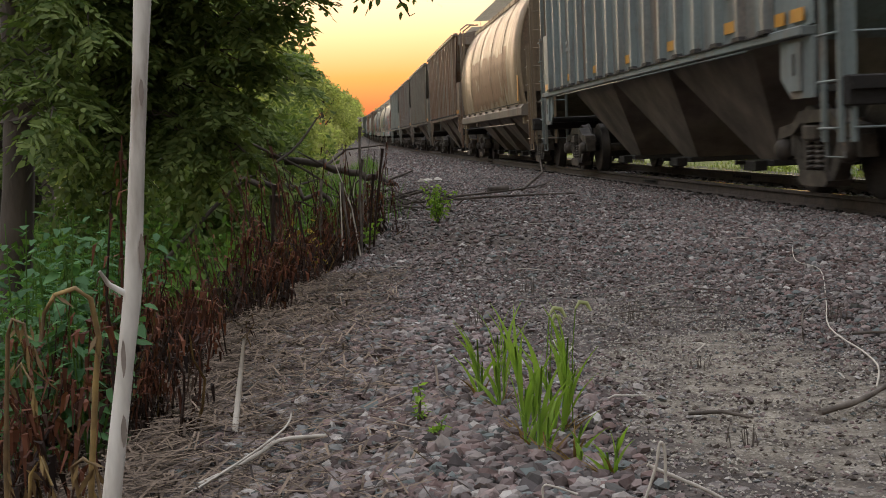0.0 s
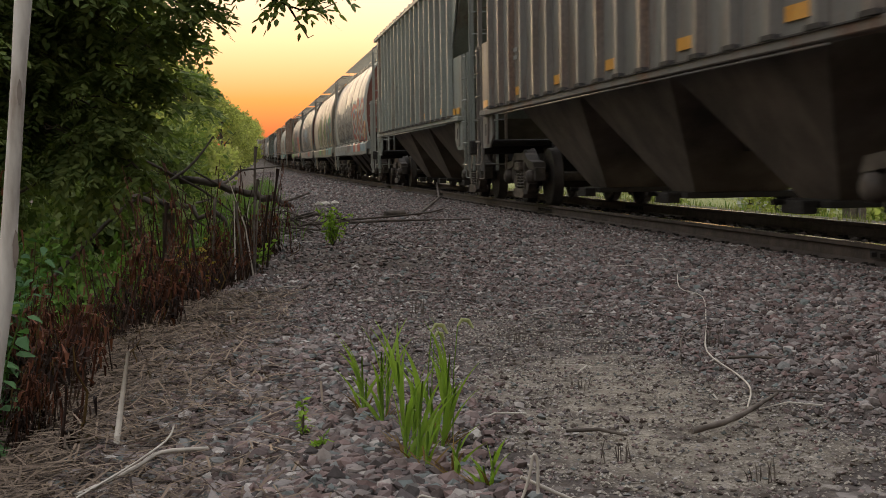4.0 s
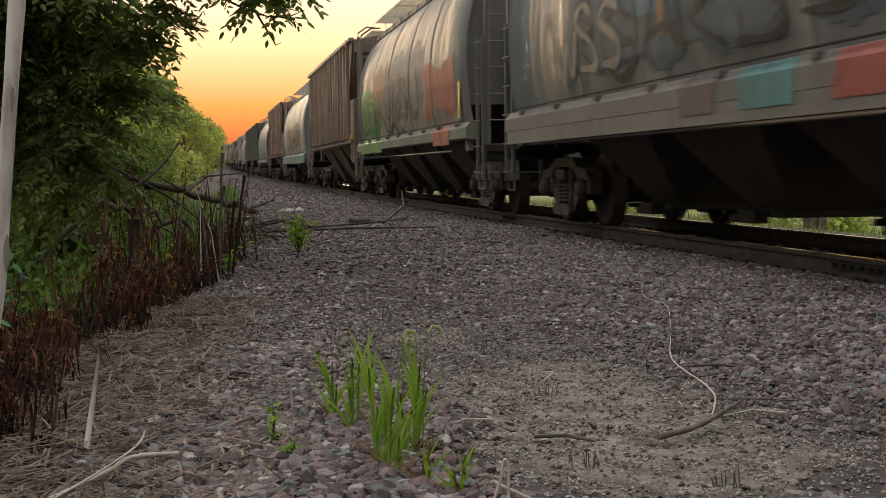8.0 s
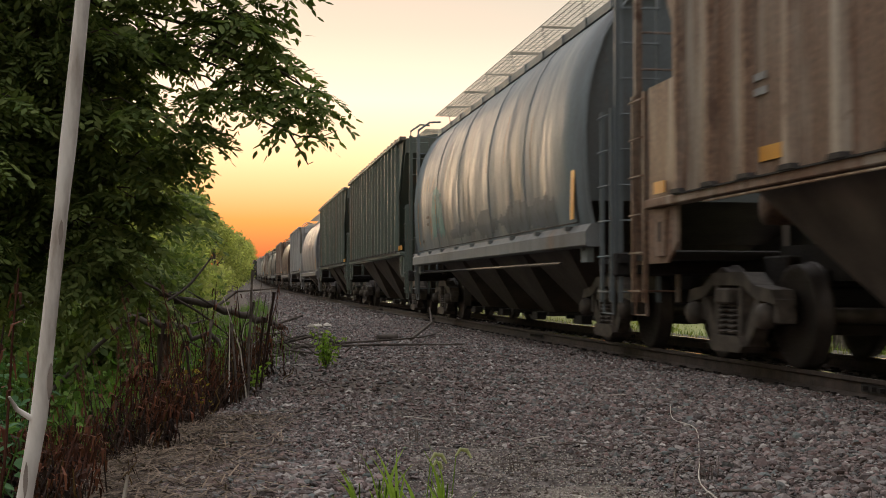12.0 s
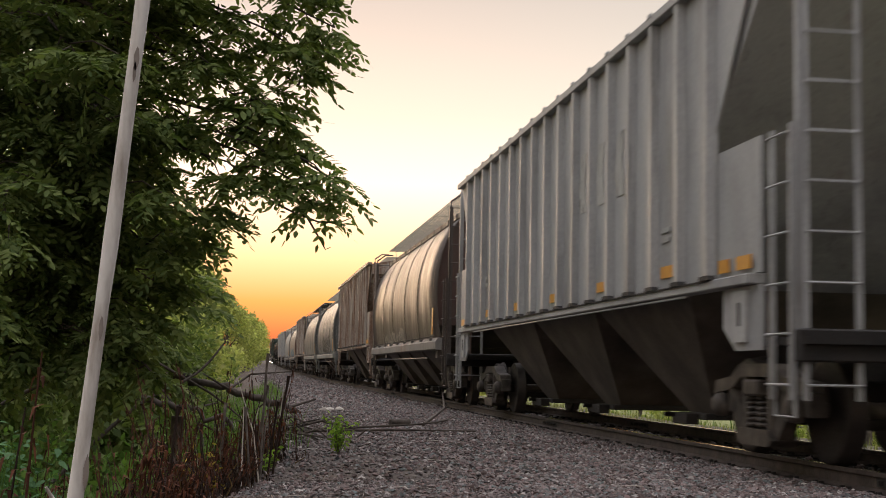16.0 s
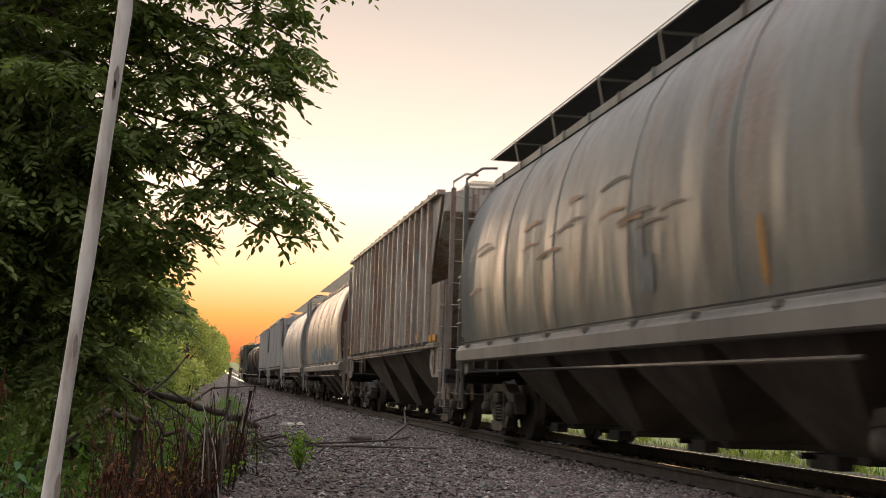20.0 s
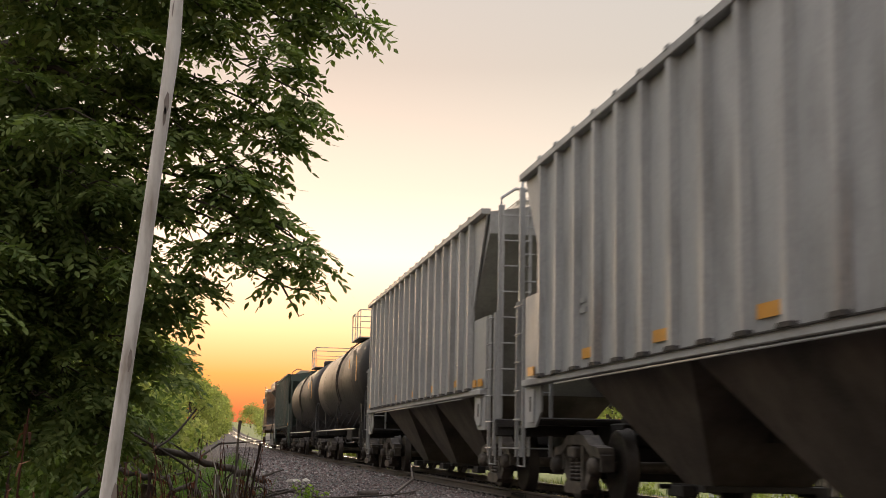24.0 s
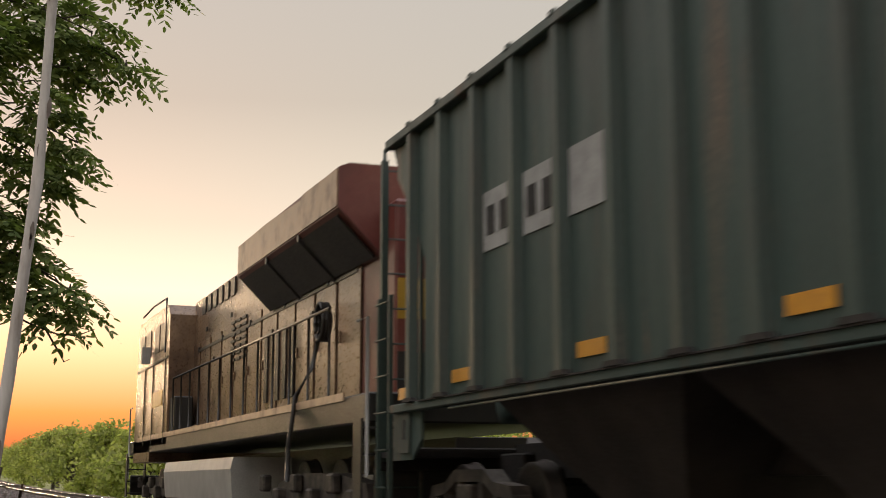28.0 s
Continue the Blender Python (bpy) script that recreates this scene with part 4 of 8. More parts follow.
GLYPHS = [[(0.0, 0.9), (0.1, 0.1), (0.45, 0.75), (0.7, 0.15), (0.95, 0.95)], [(0.9, 0.85), (0.45, 1.0), (0.1, 0.75), (0.8, 0.4), (0.75, 0.08), (0.1, 0.1)],
          [(0.05, 0.0), (0.35, 0.95), (0.6, 0.9), (0.95, 0.05), (0.6, 0.4), (0.2, 0.38)], [(0.1, 0.05), (0.12, 0.95), (0.8, 0.8), (0.3, 0.5), (0.95, 0.0)],
          [(0.85, 0.8), (0.4, 1.0), (0.05, 0.5), (0.4, 0.0), (0.9, 0.25), (0.85, 0.5), (0.5, 0.45)], [(0.05, 0.95), (0.1, 0.2), (0.5, 0.0), (0.9, 0.25), (0.85, 1.0)]]


def zigzag(seed, y0, y1, z0, z1, n):
    """A row of loose sprayed letter shapes that stand for writing nobody can read."""
    rnd = random.Random(seed)
    out, w = [], (y1 - y0) / n
    for i in range(n):
        g = rnd.choice(GLYPHS)
        lean, drop, tall = rnd.uniform(-0.2, 0.2), 0.18 * rnd.random(), 0.75 + 0.25 * rnd.random()
        out.append([(y1 - w * (i + 1.0 * (u + lean * v) + 0.05 * rnd.uniform(-1, 1)), z0 + (z1 - z0) * min(1, drop + tall * v * 0.85)) for u, v in g])
    return out


def rings(seed, y0, y1, z0, z1, n):
    rnd = random.Random(seed)
    out = []
    for i in range(n):
        cy = y0 + (y1 - y0) * (i + 0.5) / n
        cz = (z0 + z1) / 2 + 0.1 * (z1 - z0) * rnd.uniform(-1, 1)
        ry, rz, ph = 0.55 * (y1 - y0) / n, 0.46 * (z1 - z0), rnd.random() * 6
        for s in (1.0, 0.38):
            out.append([(cy + s * ry * math.cos(a) * (1 + 0.22 * math.sin(3 * a + ph)), cz + s * rz * math.sin(a) * (1 + 0.18 * math.cos(2 * a + ph))) for a in np.linspace(ph, ph + (5.6 if s == 1 else 6.4), 11)])
    return out


def sill_patch(car, paint, y0, y1):
    """Paint on the face and the sloping top of the near side sill."""
    verts, faces = [], []
    n = max(2, int((y1 - y0) / 0.12))
    for k in range(n + 1):
        y = y0 + (y1 - y0) * k / n
        s = 0.05 * math.sin(7 * k) if k in (0, n) else 0
        verts += [(-1.635, y + s, 1.135), (-1.635, y - s, 1.38), (-1.568, y + s, 1.466)]
    for k in range(n):
        for j in (0, 1):
            faces.append((3 * k + j, 3 * k + j + 1, 3 * k + j + 4, 3 * k + j + 3))
    part_mesh("graffiti", np_mesh("graffiti", verts, faces), SPRAY[paint], car, f"{paint} spray paint on the sill")


def tank_car(half=7.9):
    car = thing("tank_car", "black tank railcar with roof platform", "railcar")
    R, zc = 1.525, 2.78
    ht = half + 0.5
    bm = bmesh.new()
    rings = [(-ht, 0.02), (-ht + 0.02, 0.45), (-ht + 0.10, 0.85), (-ht + 0.28, 1.22), (-ht + 0.5, 1.43), (-ht + 0.72, R)]
    rings += [(y, R) for y in (-4.6, -1.5, 1.5, 4.6)]
    rings += [(-y, r) for y, r in reversed(rings[:6])]
    disc_stack(bm, rings, 48, "y")
    bmesh.ops.translate(bm, verts=bm.verts[:], vec=(0, 0, zc))
    tank = part("tank", bm, M_PAINT_GLOSS, car, "glossy black rounded tank")
    for y in (-5.4, -2.2, 1.5, 4.9):
        sb = bmesh.new()
        disc_stack(sb, [(y - 0.02, R + 0.004), (y + 0.02, R + 0.004)], 48, "y")
        bmesh.ops.translate(sb, verts=sb.verts[:], vec=(0, 0, zc))
        part("weld_band", sb, M_PAINT_GLOSS, tank)
    for y in (-0.27, 0.27):
        lb = bmesh.new()
        for a in range(9):
            an = radians(20 + a * 19)
            p = Vector((-(R + 0.05) * math.sin(an), y, zc + (R + 0.05) * math.cos(an)))
            box(lb, p.x, p.y, p.z, 0.05, 0.05, 0.05)
        tube(lb, [(-(R + 0.05) * math.sin(radians(a)), y, zc + (R + 0.05) * math.cos(radians(a))) for a in range(15, 120, 7)] + [(-1.55, y, 1.1)], 0.022, 5)
        part("ladder_stile", lb, M_UNDER, car)
    for k in range(11):
        a = radians(25 + k * 9)
        rb = bmesh.new()
        tube(rb, [(-(R + 0.09) * math.sin(a), -0.27, zc + (R + 0.09) * math.cos(a)), (-(R + 0.09) * math.sin(a), 0.27, zc + (R + 0.09) * math.cos(a))], 0.012, 5)
        part("rung", rb, M_UNDER, car)
    for y, l, h, x in ((0.0, 2.2, 0.62, 1.1), (-3.2, 1.5, 0.42, 1.3), (3.3, 1.7, 0.45, 1.3), (-5.0, 1.0, 0.3, 0.9)):
        gb = bmesh.new()
        box(gb, 0, y, 1.22 - h / 2, x, l, h, 0.05)
        tube(gb, [(-0.9, y - l / 2, 0.72), (-0.9, y + l / 2 + 0.5, 0.68)], 0.03, 6)
        part("underside_gear", gb, M_UNDER, car)
    ub = bmesh.new()
    tube(ub, [(-0.6, -half + 1.2, 0.86), (-0.6, half - 1.2, 0.86)], 0.05, 6)
    tube(ub, [(0.3, -half + 1.2, 0.74), (0.3, half - 1.2, 0.74)], 0.04, 6)
    part("brake_pipe", ub, M_UNDER, car)
    # roof fittings
    db = bmesh.new()
    disc_stack(db, [(0, 0.45), (0.28, 0.45), (0.33, 0.40), (0.36, 0.2)], 20, "z")
    part("manway", db, M_UNDER, car, "", pose(0, 0.2, zc + R - 0.05))
    pb = bmesh.new()
    for sx in (-1, 1):
        box(pb, sx * 0.78, 0, zc + R - 0.08, 0.4, 2.6, 0.035)
    part("roof_platform", pb, M_GRATE, car)
    for sy in (-1, 1):
        for sx in (-1, 1):
            hb = bmesh.new()
            tube(hb, [(sx * 0.95, sy * 1.25, zc + R - 0.1), (sx * 0.95, sy * 1.25, zc + R + 0.85), (sx * 0.95, sy * 0.35, zc + R + 0.85), (sx * 0.95, sy * 0.35, zc + R - 0.1)], 0.022, 6)
            part("handrail", hb, M_GRATE, car, "roof handrail")
        hb = bmesh.new()
        tube(hb, [(-0.95, sy * 1.25, zc + R + 0.85), (0.95, sy * 1.25, zc + R + 0.85)], 0.022, 6)
        tube(hb, [(-0.95, sy * 1.25, zc + R + 0.45), (0.95, sy * 1.25, zc + R + 0.45)], 0.016, 6)
        part("handrail", hb, M_GRATE, car, "roof handrail")
    # side handrail and its brackets
    for sx in (-1, 1):
        hb = bmesh.new()
        tube(hb, [(sx * 1.56, -half + 0.6, 1.12), (sx * 1.56, half - 0.6, 1.12)], 0.022, 6)
        part("side_rail", hb, M_GRATE, car, "long side handrail")
        for k in range(7):
            y = -half + 1.3 + k * (2 * half - 2.6) / 6
            bb = bmesh.new()
            tube(bb, [(sx * 1.56, y, 1.12), (sx * 1.22, y + 0.25, 1.75)], 0.013, 5)
            part("rail_bracket", bb, M_UNDER, car)
    for s in (-1, 1):
        sb = bmesh.new()
        prism(sb, [(-1.25, 1.0), (1.25, 1.0), (1.32, 1.9), (0.9, 1.45), (-0.9, 1.45), (-1.32, 1.9)], s * (half - 1.5), s * (half - 1.2), "y")
        box(sb, 0, s * (half - 0.9), 0.92, 0.6, 2.6, 0.42, 0.02)
        bmesh.ops.recalc_face_normals(sb, faces=sb.faces[:])
        part("saddle", sb, M_UNDER, car)
        y = s * half
        eb = bmesh.new()
        box(eb, 0, y + s * 0.35, 1.0, 2.9, 0.8, 0.08)
        box(eb, 0, y + s * 0.72, 0.96, 2.95, 0.12, 0.24, 0.01)
        part("end_platform", eb, M_UNDER, car)
        for sx in (-1, 1):
            hb = bmesh.new()
            tube(hb, [(sx * 1.42, y + s * 0.7, 1.0), (sx * 1.42, y + s * 0.7, 2.15), (sx * 1.35, y + s * 0.6, 2.3), (sx * 0.6, y + s * 0.5, 2.3)], 0.02, 6)
            part("end_rail", hb, M_UNDER, car)
            if sx < 0:
                ladder(car, "side_ladder", -1.48, y + s * 0.2, 0.5, 1.3, s * 0.4, "y", False, 0.34)
        cb = bmesh.new()
        box(cb, 0, y + s * 0.88, 0.84, 0.22, 0.4, 0.24, 0.03)
        part("coupler", cb, M_CAST, car)
        truck(car, s * (half - 1.15))
    for y, dz, w, h in ((-half + 1.0, 0.15, 0.10, 0.75), (-half + 3.4, 0.35, 0.07, 0.4), (-half + 2.2, 0.5, 0.8, 0.55)):
        x = -math.sqrt(R * R - dz * dz) - 0.012
        ob = bmesh.new()
        box(ob, x, y, zc + dz, 0.012, w, h)
        part("reflector" if w < 0.2 else "marking", ob, M_ORANGE if w < 0.2 else M_BAY, car, "orange reflector strip" if w < 0.2 else "faded grey data panel")
    return car


def locomotive():
    """A six-axle diesel pushing at the rear of the train, its radiator end towards the cars."""
    car = thing("diesel_locomotive", "red, yellow and black six-axle diesel locomotive with flared radiator", "locomotive")
    red = plain("faded_red_loco_paint", [(0.10, 0.022, 0.020), (0.17, 0.042, 0.034), (0.22, 0.075, 0.055)], 1.2, (0.3, 0.5))
    # chipped paint whose pale tan carries the bright sky's reflection
    tan = plain("chipped_tan_sheen_paint", [(0.22, 0.13, 0.085), (0.48, 0.33, 0.22), (0.54, 0.39, 0.27)], 2.4, (0.36, 0.5), 0.0, 0.15, 14.0, 0.006)
    yel = plain("yellow_loco_paint", [(0.42, 0.24, 0.03), (0.55, 0.33, 0.05)], 1.5, (0.3, 0.5))
    blk = plain("black_loco_paint", [(0.02, 0.02, 0.02), (0.05, 0.045, 0.04)], 1.5, (0.3, 0.55))
    brn = plain("grimy_hood_paint", [(0.075, 0.040, 0.026), (0.19, 0.115, 0.070), (0.30, 0.195, 0.12)], 1.4, (0.22, 0.42), 0.0, 0.2, 18.0, 0.006)
    grey = plain("pale_grey_tank_paint", [(0.36, 0.35, 0.33), (0.5, 0.49, 0.46)], 1.5, (0.4, 0.6))
    L = 10.5
    bm = bmesh.new()
    box(bm, 0, 0, 1.58, 3.0, 2 * L, 0.34, 0.02)
    box(bm, 0, 0, 1.05, 0.9, 2 * L, 0.4)
    part("frame", bm, blk, car)
    bm = bmesh.new()
    box(bm, 0, -1.6, 3.05, 1.86, 13.6, 2.6, 0.05)
    box(bm, 0, 0.9, 4.46, 1.82, 7.6, 0.5, 0.05)
    part("hood", bm, brn, car, "grimy brown engine hood")
    for k in range(11):
        for sx in (-1, 1):
            y = -7.8 + 1.2 * k
            db = bmesh.new()
            box(db, sx * 0.945, y, 2.75, 0.03, 1.05, 1.9, 0.008)
            box(db, sx * 0.97, y + 0.42, 2.7, 0.03, 0.05, 0.16)
            part("hood_door", db, brn, car)
    for k in range(3):
        vb = bmesh.new()
        for j in range(7):
            box(vb, -0.97, -1.0 + 0.5 * k, 3.0 + 0.12 * j, 0.03, 0.36, 0.05)
        part("vent_louvre", vb, blk, car)
    # radiator wings
    wb = bmesh.new()
    prism(wb, [(-0.93, 3.55), (-1.52, 4.14), (-1.52, 4.66), (-1.38, 4.72), (1.38, 4.72), (1.52, 4.66), (1.52, 4.14), (0.93, 3.55)], -9.2, -3.0, "y")
    bmesh.ops.recalc_face_normals(wb, faces=wb.faces[:])
    wing = part("radiator_cab", wb, red, car, "overhanging red radiator housing")
    for sx in (-1, 1):
        for k in range(3):
            gb = bmesh.new()
            y0 = -9.0 + 2.0 * k
            prism(gb, [(sx * 0.97, 3.57), (sx * 1.47, 4.08), (sx * 1.50, 4.06), (sx * 1.00, 3.55)], y0, y0 + 1.8, "y")
            bmesh.ops.recalc_face_normals(gb, faces=gb.faces[:])
            part("radiator_screen", gb, blk, wing)
    for sx in (-1, 1):
        # side panels paler than the red housing: sky sheen put into their colour
        fb = bmesh.new()
        prism(fb, [(-9.15, 4.16), (-9.15, 4.64), (-7.4, 4.66), (-7.3, 4.60), (-5.2, 4.66), (-3.05, 4.64), (-3.05, 4.16)], sx * 1.521, sx * 1.536)
        bmesh.ops.recalc_face_normals(fb, faces=fb.faces[:])
        part("wing_side_panel", fb, tan, wing, "chipped side panel, tan with a painted sky reflection")
        for y in (-7.1, -5.1):
            rb = bmesh.new()
            prism(rb, [(sx * 0.98, 3.50), (sx * 1.52, 4.04), (sx * 1.52, 4.15), (sx * 0.98, 3.60)], y - 0.05, y + 0.05, "y")
            bmesh.ops.recalc_face_normals(rb, faces=rb.faces[:])
            part("wing_rib", rb, blk, wing)
        # tall vents, louvred boxes under the roof line, latches and a belt along the hood
        for y in (-4.7, -4.2, -3.7, -2.9):
            vb = bmesh.new()
            box(vb, sx * 0.975, y, 2.62, 0.03, 0.22, 1.15, 0.005)
            part("tall_vent", vb, blk, car)
        for k in range(6):
            vb = bmesh.new()
            box(vb, sx * 0.93, 0.3 + 0.62 * k, 4.46, 0.04, 0.36, 0.36, 0.006)
            part("roof_vent", vb, blk, car)
        for k in range(14):
            vb = bmesh.new()
            y = -7.6 + 0.87 * k
            box(vb, sx * 0.975, y, 3.9 - 0.35 * (k % 3), 0.03, 0.12, 0.09, 0.004)
            part("latch", vb, blk, car)
        bb = bmesh.new()
        box(bb, sx * 0.955, -2.2, 3.52, 0.04, 12.0, 0.06)
        part("hood_belt", bb, blk, car)
        kb = bmesh.new()
        box(kb, sx * 1.506, -0.2, 1.75, 0.012, 18.6, 0.10)
        part("walkway_stripe", kb, tan, car)
    # coiled hose on the hood's end, its free end hanging to the step
    hb = bmesh.new()
    for j in range(3):
        tube(hb, [(-1.06 - 0.05 * j, -7.0 + 0.22 * math.cos(a), 2.95 + 0.26 * math.sin(a)) for a in np.linspace(0, 6.283, 17)], 0.03, 6)
    tube(hb, [(-1.1, -6.8, 2.8), (-1.25, -6.95, 2.3), (-1.5, -7.1, 1.9), (-1.62, -7.2, 1.2), (-1.6, -7.1, 0.75)], 0.035, 7)
    part("coiled_hose", hb, blk, car, "coiled hose with its end hanging down")
    eb = bmesh.new()
    box(eb, 0, -8.9, 2.9, 1.86, 1.6, 2.6, 0.04)
    part("rear_hood", eb, red, car)
    for z, h, mt in ((2.95, 0.5, yel), (2.5, 0.4, red), (2.0, 0.6, blk)):
        sb = bmesh.new()
        box(sb, 0, -9.705, z, 1.8, 0.012, h)
        part("end_stripe", sb, mt, car)
    # cab and nose
    cb = bmesh.new()
    prism(cb, [(4.4, 1.55), (4.4, 4.38), (4.7, 4.62), (9.2, 4.66), (9.5, 4.4), (9.6, 3.2), (9.8, 1.2), (7.0, 1.2), (6.9, 1.55)], -1.5, 1.5)
    bmesh.ops.recalc_face_normals(cb, faces=cb.faces[:])
    cab = part("cab", cb, brn, car, "cab with side windows")
    for sx in (-1, 1):
        for y in (5.3, 6.2, 7.6, 8.6):
            gb = bmesh.new()
            box(gb, sx * 1.505, y, 3.98, 0.02, 0.74, 0.62, 0.005)
            part("cab_window", gb, blk, cab, "dark cab side window")
        for y in (4.9, 6.7, 8.1):
            lb = bmesh.new()
            box(lb, sx * 1.508, y, 2.55, 0.014, 0.05, 1.9)
            part("cab_seam", lb, blk, cab)
        lb = bmesh.new()
        box(lb, sx * 1.51, 7.0, 3.45, 0.02, 5.0, 0.05)
        part("cab_belt", lb, blk, cab)
        hb = bmesh.new()
        tube(hb, [(sx * 1.56, 4.6, 3.55), (sx * 1.56, 4.6, 4.75), (sx * 1.50, 7.0, 4.86), (sx * 1.50, 8.8, 4.80)], 0.022, 6)
        part("roof_rail", hb, blk, cab)
        mb = bmesh.new()
        box(mb, sx * 1.62, 7.2, 3.7, 0.2, 0.05, 0.4)
        part("mirror", mb, grey, cab)
        st = bmesh.new()
        box(st, sx * 1.506, 6.0, 2.6, 0.012, 1.6, 0.35)
        part("cab_stripe", st, yel, cab)
    nb = bmesh.new()
    prism(nb, [(9.7, 1.55), (9.55, 3.1), (10.1, 2.95), (10.35, 2.7), (10.4, 1.55)], -1.2, 1.2)
    bmesh.ops.recalc_face_normals(nb, faces=nb.faces[:])
    part("nose", nb, red, car)
    rb = bmesh.new()
    box(rb, 0, 3.2, 4.34, 1.3, 2.4, 0.22, 0.04)
    box(rb, 0, -1.5, 4.32, 1.0, 1.6, 0.2, 0.04)
    disc_stack(rb, [(4.2, 0.25), (4.55, 0.25), (4.58, 0.2)], 14, "z")
    part("roof_exhaust", rb, blk, car)
    tb = bmesh.new()
    prism(tb, [(-1.45, 1.15), (-1.5, 0.95), (-1.45, 0.42), (-1.2, 0.30), (1.2, 0.30), (1.45, 0.42), (1.5, 0.95), (1.45, 1.15)], -2.7, 4.6, "y")
    bmesh.ops.recalc_face_normals(tb, faces=tb.faces[:])
    part("fuel_tank", tb, grey, car, "pale grey fuel tank")
    for sx in (-1, 1):
        hb = bmesh.new()
        tube(hb, [(sx * 1.48, -8.7, 2.92), (sx * 1.48, 3.8, 2.92)], 0.02, 6)
        rail = part("handrail", hb, blk, car, "long walkway handrail")
        for k in range(13):
            pb = bmesh.new()
            y = -8.7 + 12.5 * k / 12
            tube(pb, [(sx * 1.48, y, 1.7), (sx * 1.48, y, 2.93)], 0.018, 6)
            part("stanchion", pb, blk, rail)
        bx = bmesh.new()
        box(bx, sx * 1.25, 4.3, 2.15, 0.4, 1.1, 0.8, 0.03)
        part("battery_box", bx, blk, car)
    for s in (-1, 1):
        ob = bmesh.new()
        for k in range(4):
            box(ob, -1.35, s * (L - 0.15), 0.45 + 0.3 * k, 0.45, 0.3, 0.03)
            box(ob, 1.35, s * (L - 0.15), 0.45 + 0.3 * k, 0.45, 0.3, 0.03)
        for x in (-1.58, -1.12, 1.12, 1.58):
            box(ob, x, s * (L - 0.15), 0.9, 0.02, 0.32, 1.1)
        part("step_well", ob, blk, car)
        for x in (-1.52, 1.52):
            gb = bmesh.new()
            tube(gb, [(x, s * L, 0.8), (x, s * L, 2.6), (x, s * (L - 0.4), 2.6)], 0.02, 6)
            part("grab_iron", gb, grey, car)
        pb = bmesh.new()
        box(pb, 0, s * (L + 0.1), 0.65, 2.9, 0.12, 0.5, 0.02)
        part("pilot_plate", pb, blk, car)
        cb = bmesh.new()
        box(cb, 0, s * (L + 0.4), 0.86, 0.24, 0.6, 0.26, 0.03)
        part("coupler", cb, M_CAST, car)
        yt = -7.0 if s < 0 else 7.4
        sb = bmesh.new()
        for sx in (-1, 1):
            prism(sb, [(yt - 2.4, 0.5), (yt - 2.3, 0.72), (yt - 0.9, 0.86), (yt + 0.9, 0.86), (yt + 2.3, 0.72), (yt + 2.4, 0.5), (yt + 1.0, 0.42), (yt - 1.0, 0.42)], sx * 0.95, sx * 1.15)
            for k in (-1, 0, 1):
                box(sb, sx * 1.2, yt + k * 1.98, 0.5, 0.18, 0.3, 0.3, 0.03)
                box(sb, sx * 1.22, yt + k * 1.98 + 0.9, 0.72, 0.14, 0.3, 0.26, 0.03)
        bmesh.ops.recalc_face_normals(sb, faces=sb.faces[:])
        t = part("truck", sb, M_CAST, car, "three-axle locomotive truck")
        for k in (-1, 0, 1):
            for sx in (-1, 1):
                part_mesh("wheel", ME_WHEEL, None, t, "", pose(sx * 0.75, yt + k * 1.98, 0.53, 0, 0, 0 if sx < 0 else 180) @ Matrix.Scale(1.16, 4))
    return car


# gaps between the cars, as metres along the line from the camera at the start
GAPS = [-8.0, 10.0, 29.1, 46.9, 65.0, 83.1, 100.5, 119.1, 137.7, 154.4, 173.0, 190.8, 208.2, 226.7, 244.4, 261.9, 280.9, 297.3, 316.1, 334.9, 352.8,
        370.6, 388.9, 407.5, 425.2, 443.1, 461.5, 480.0, 498.5, 516.2, 534.8, 550.8]
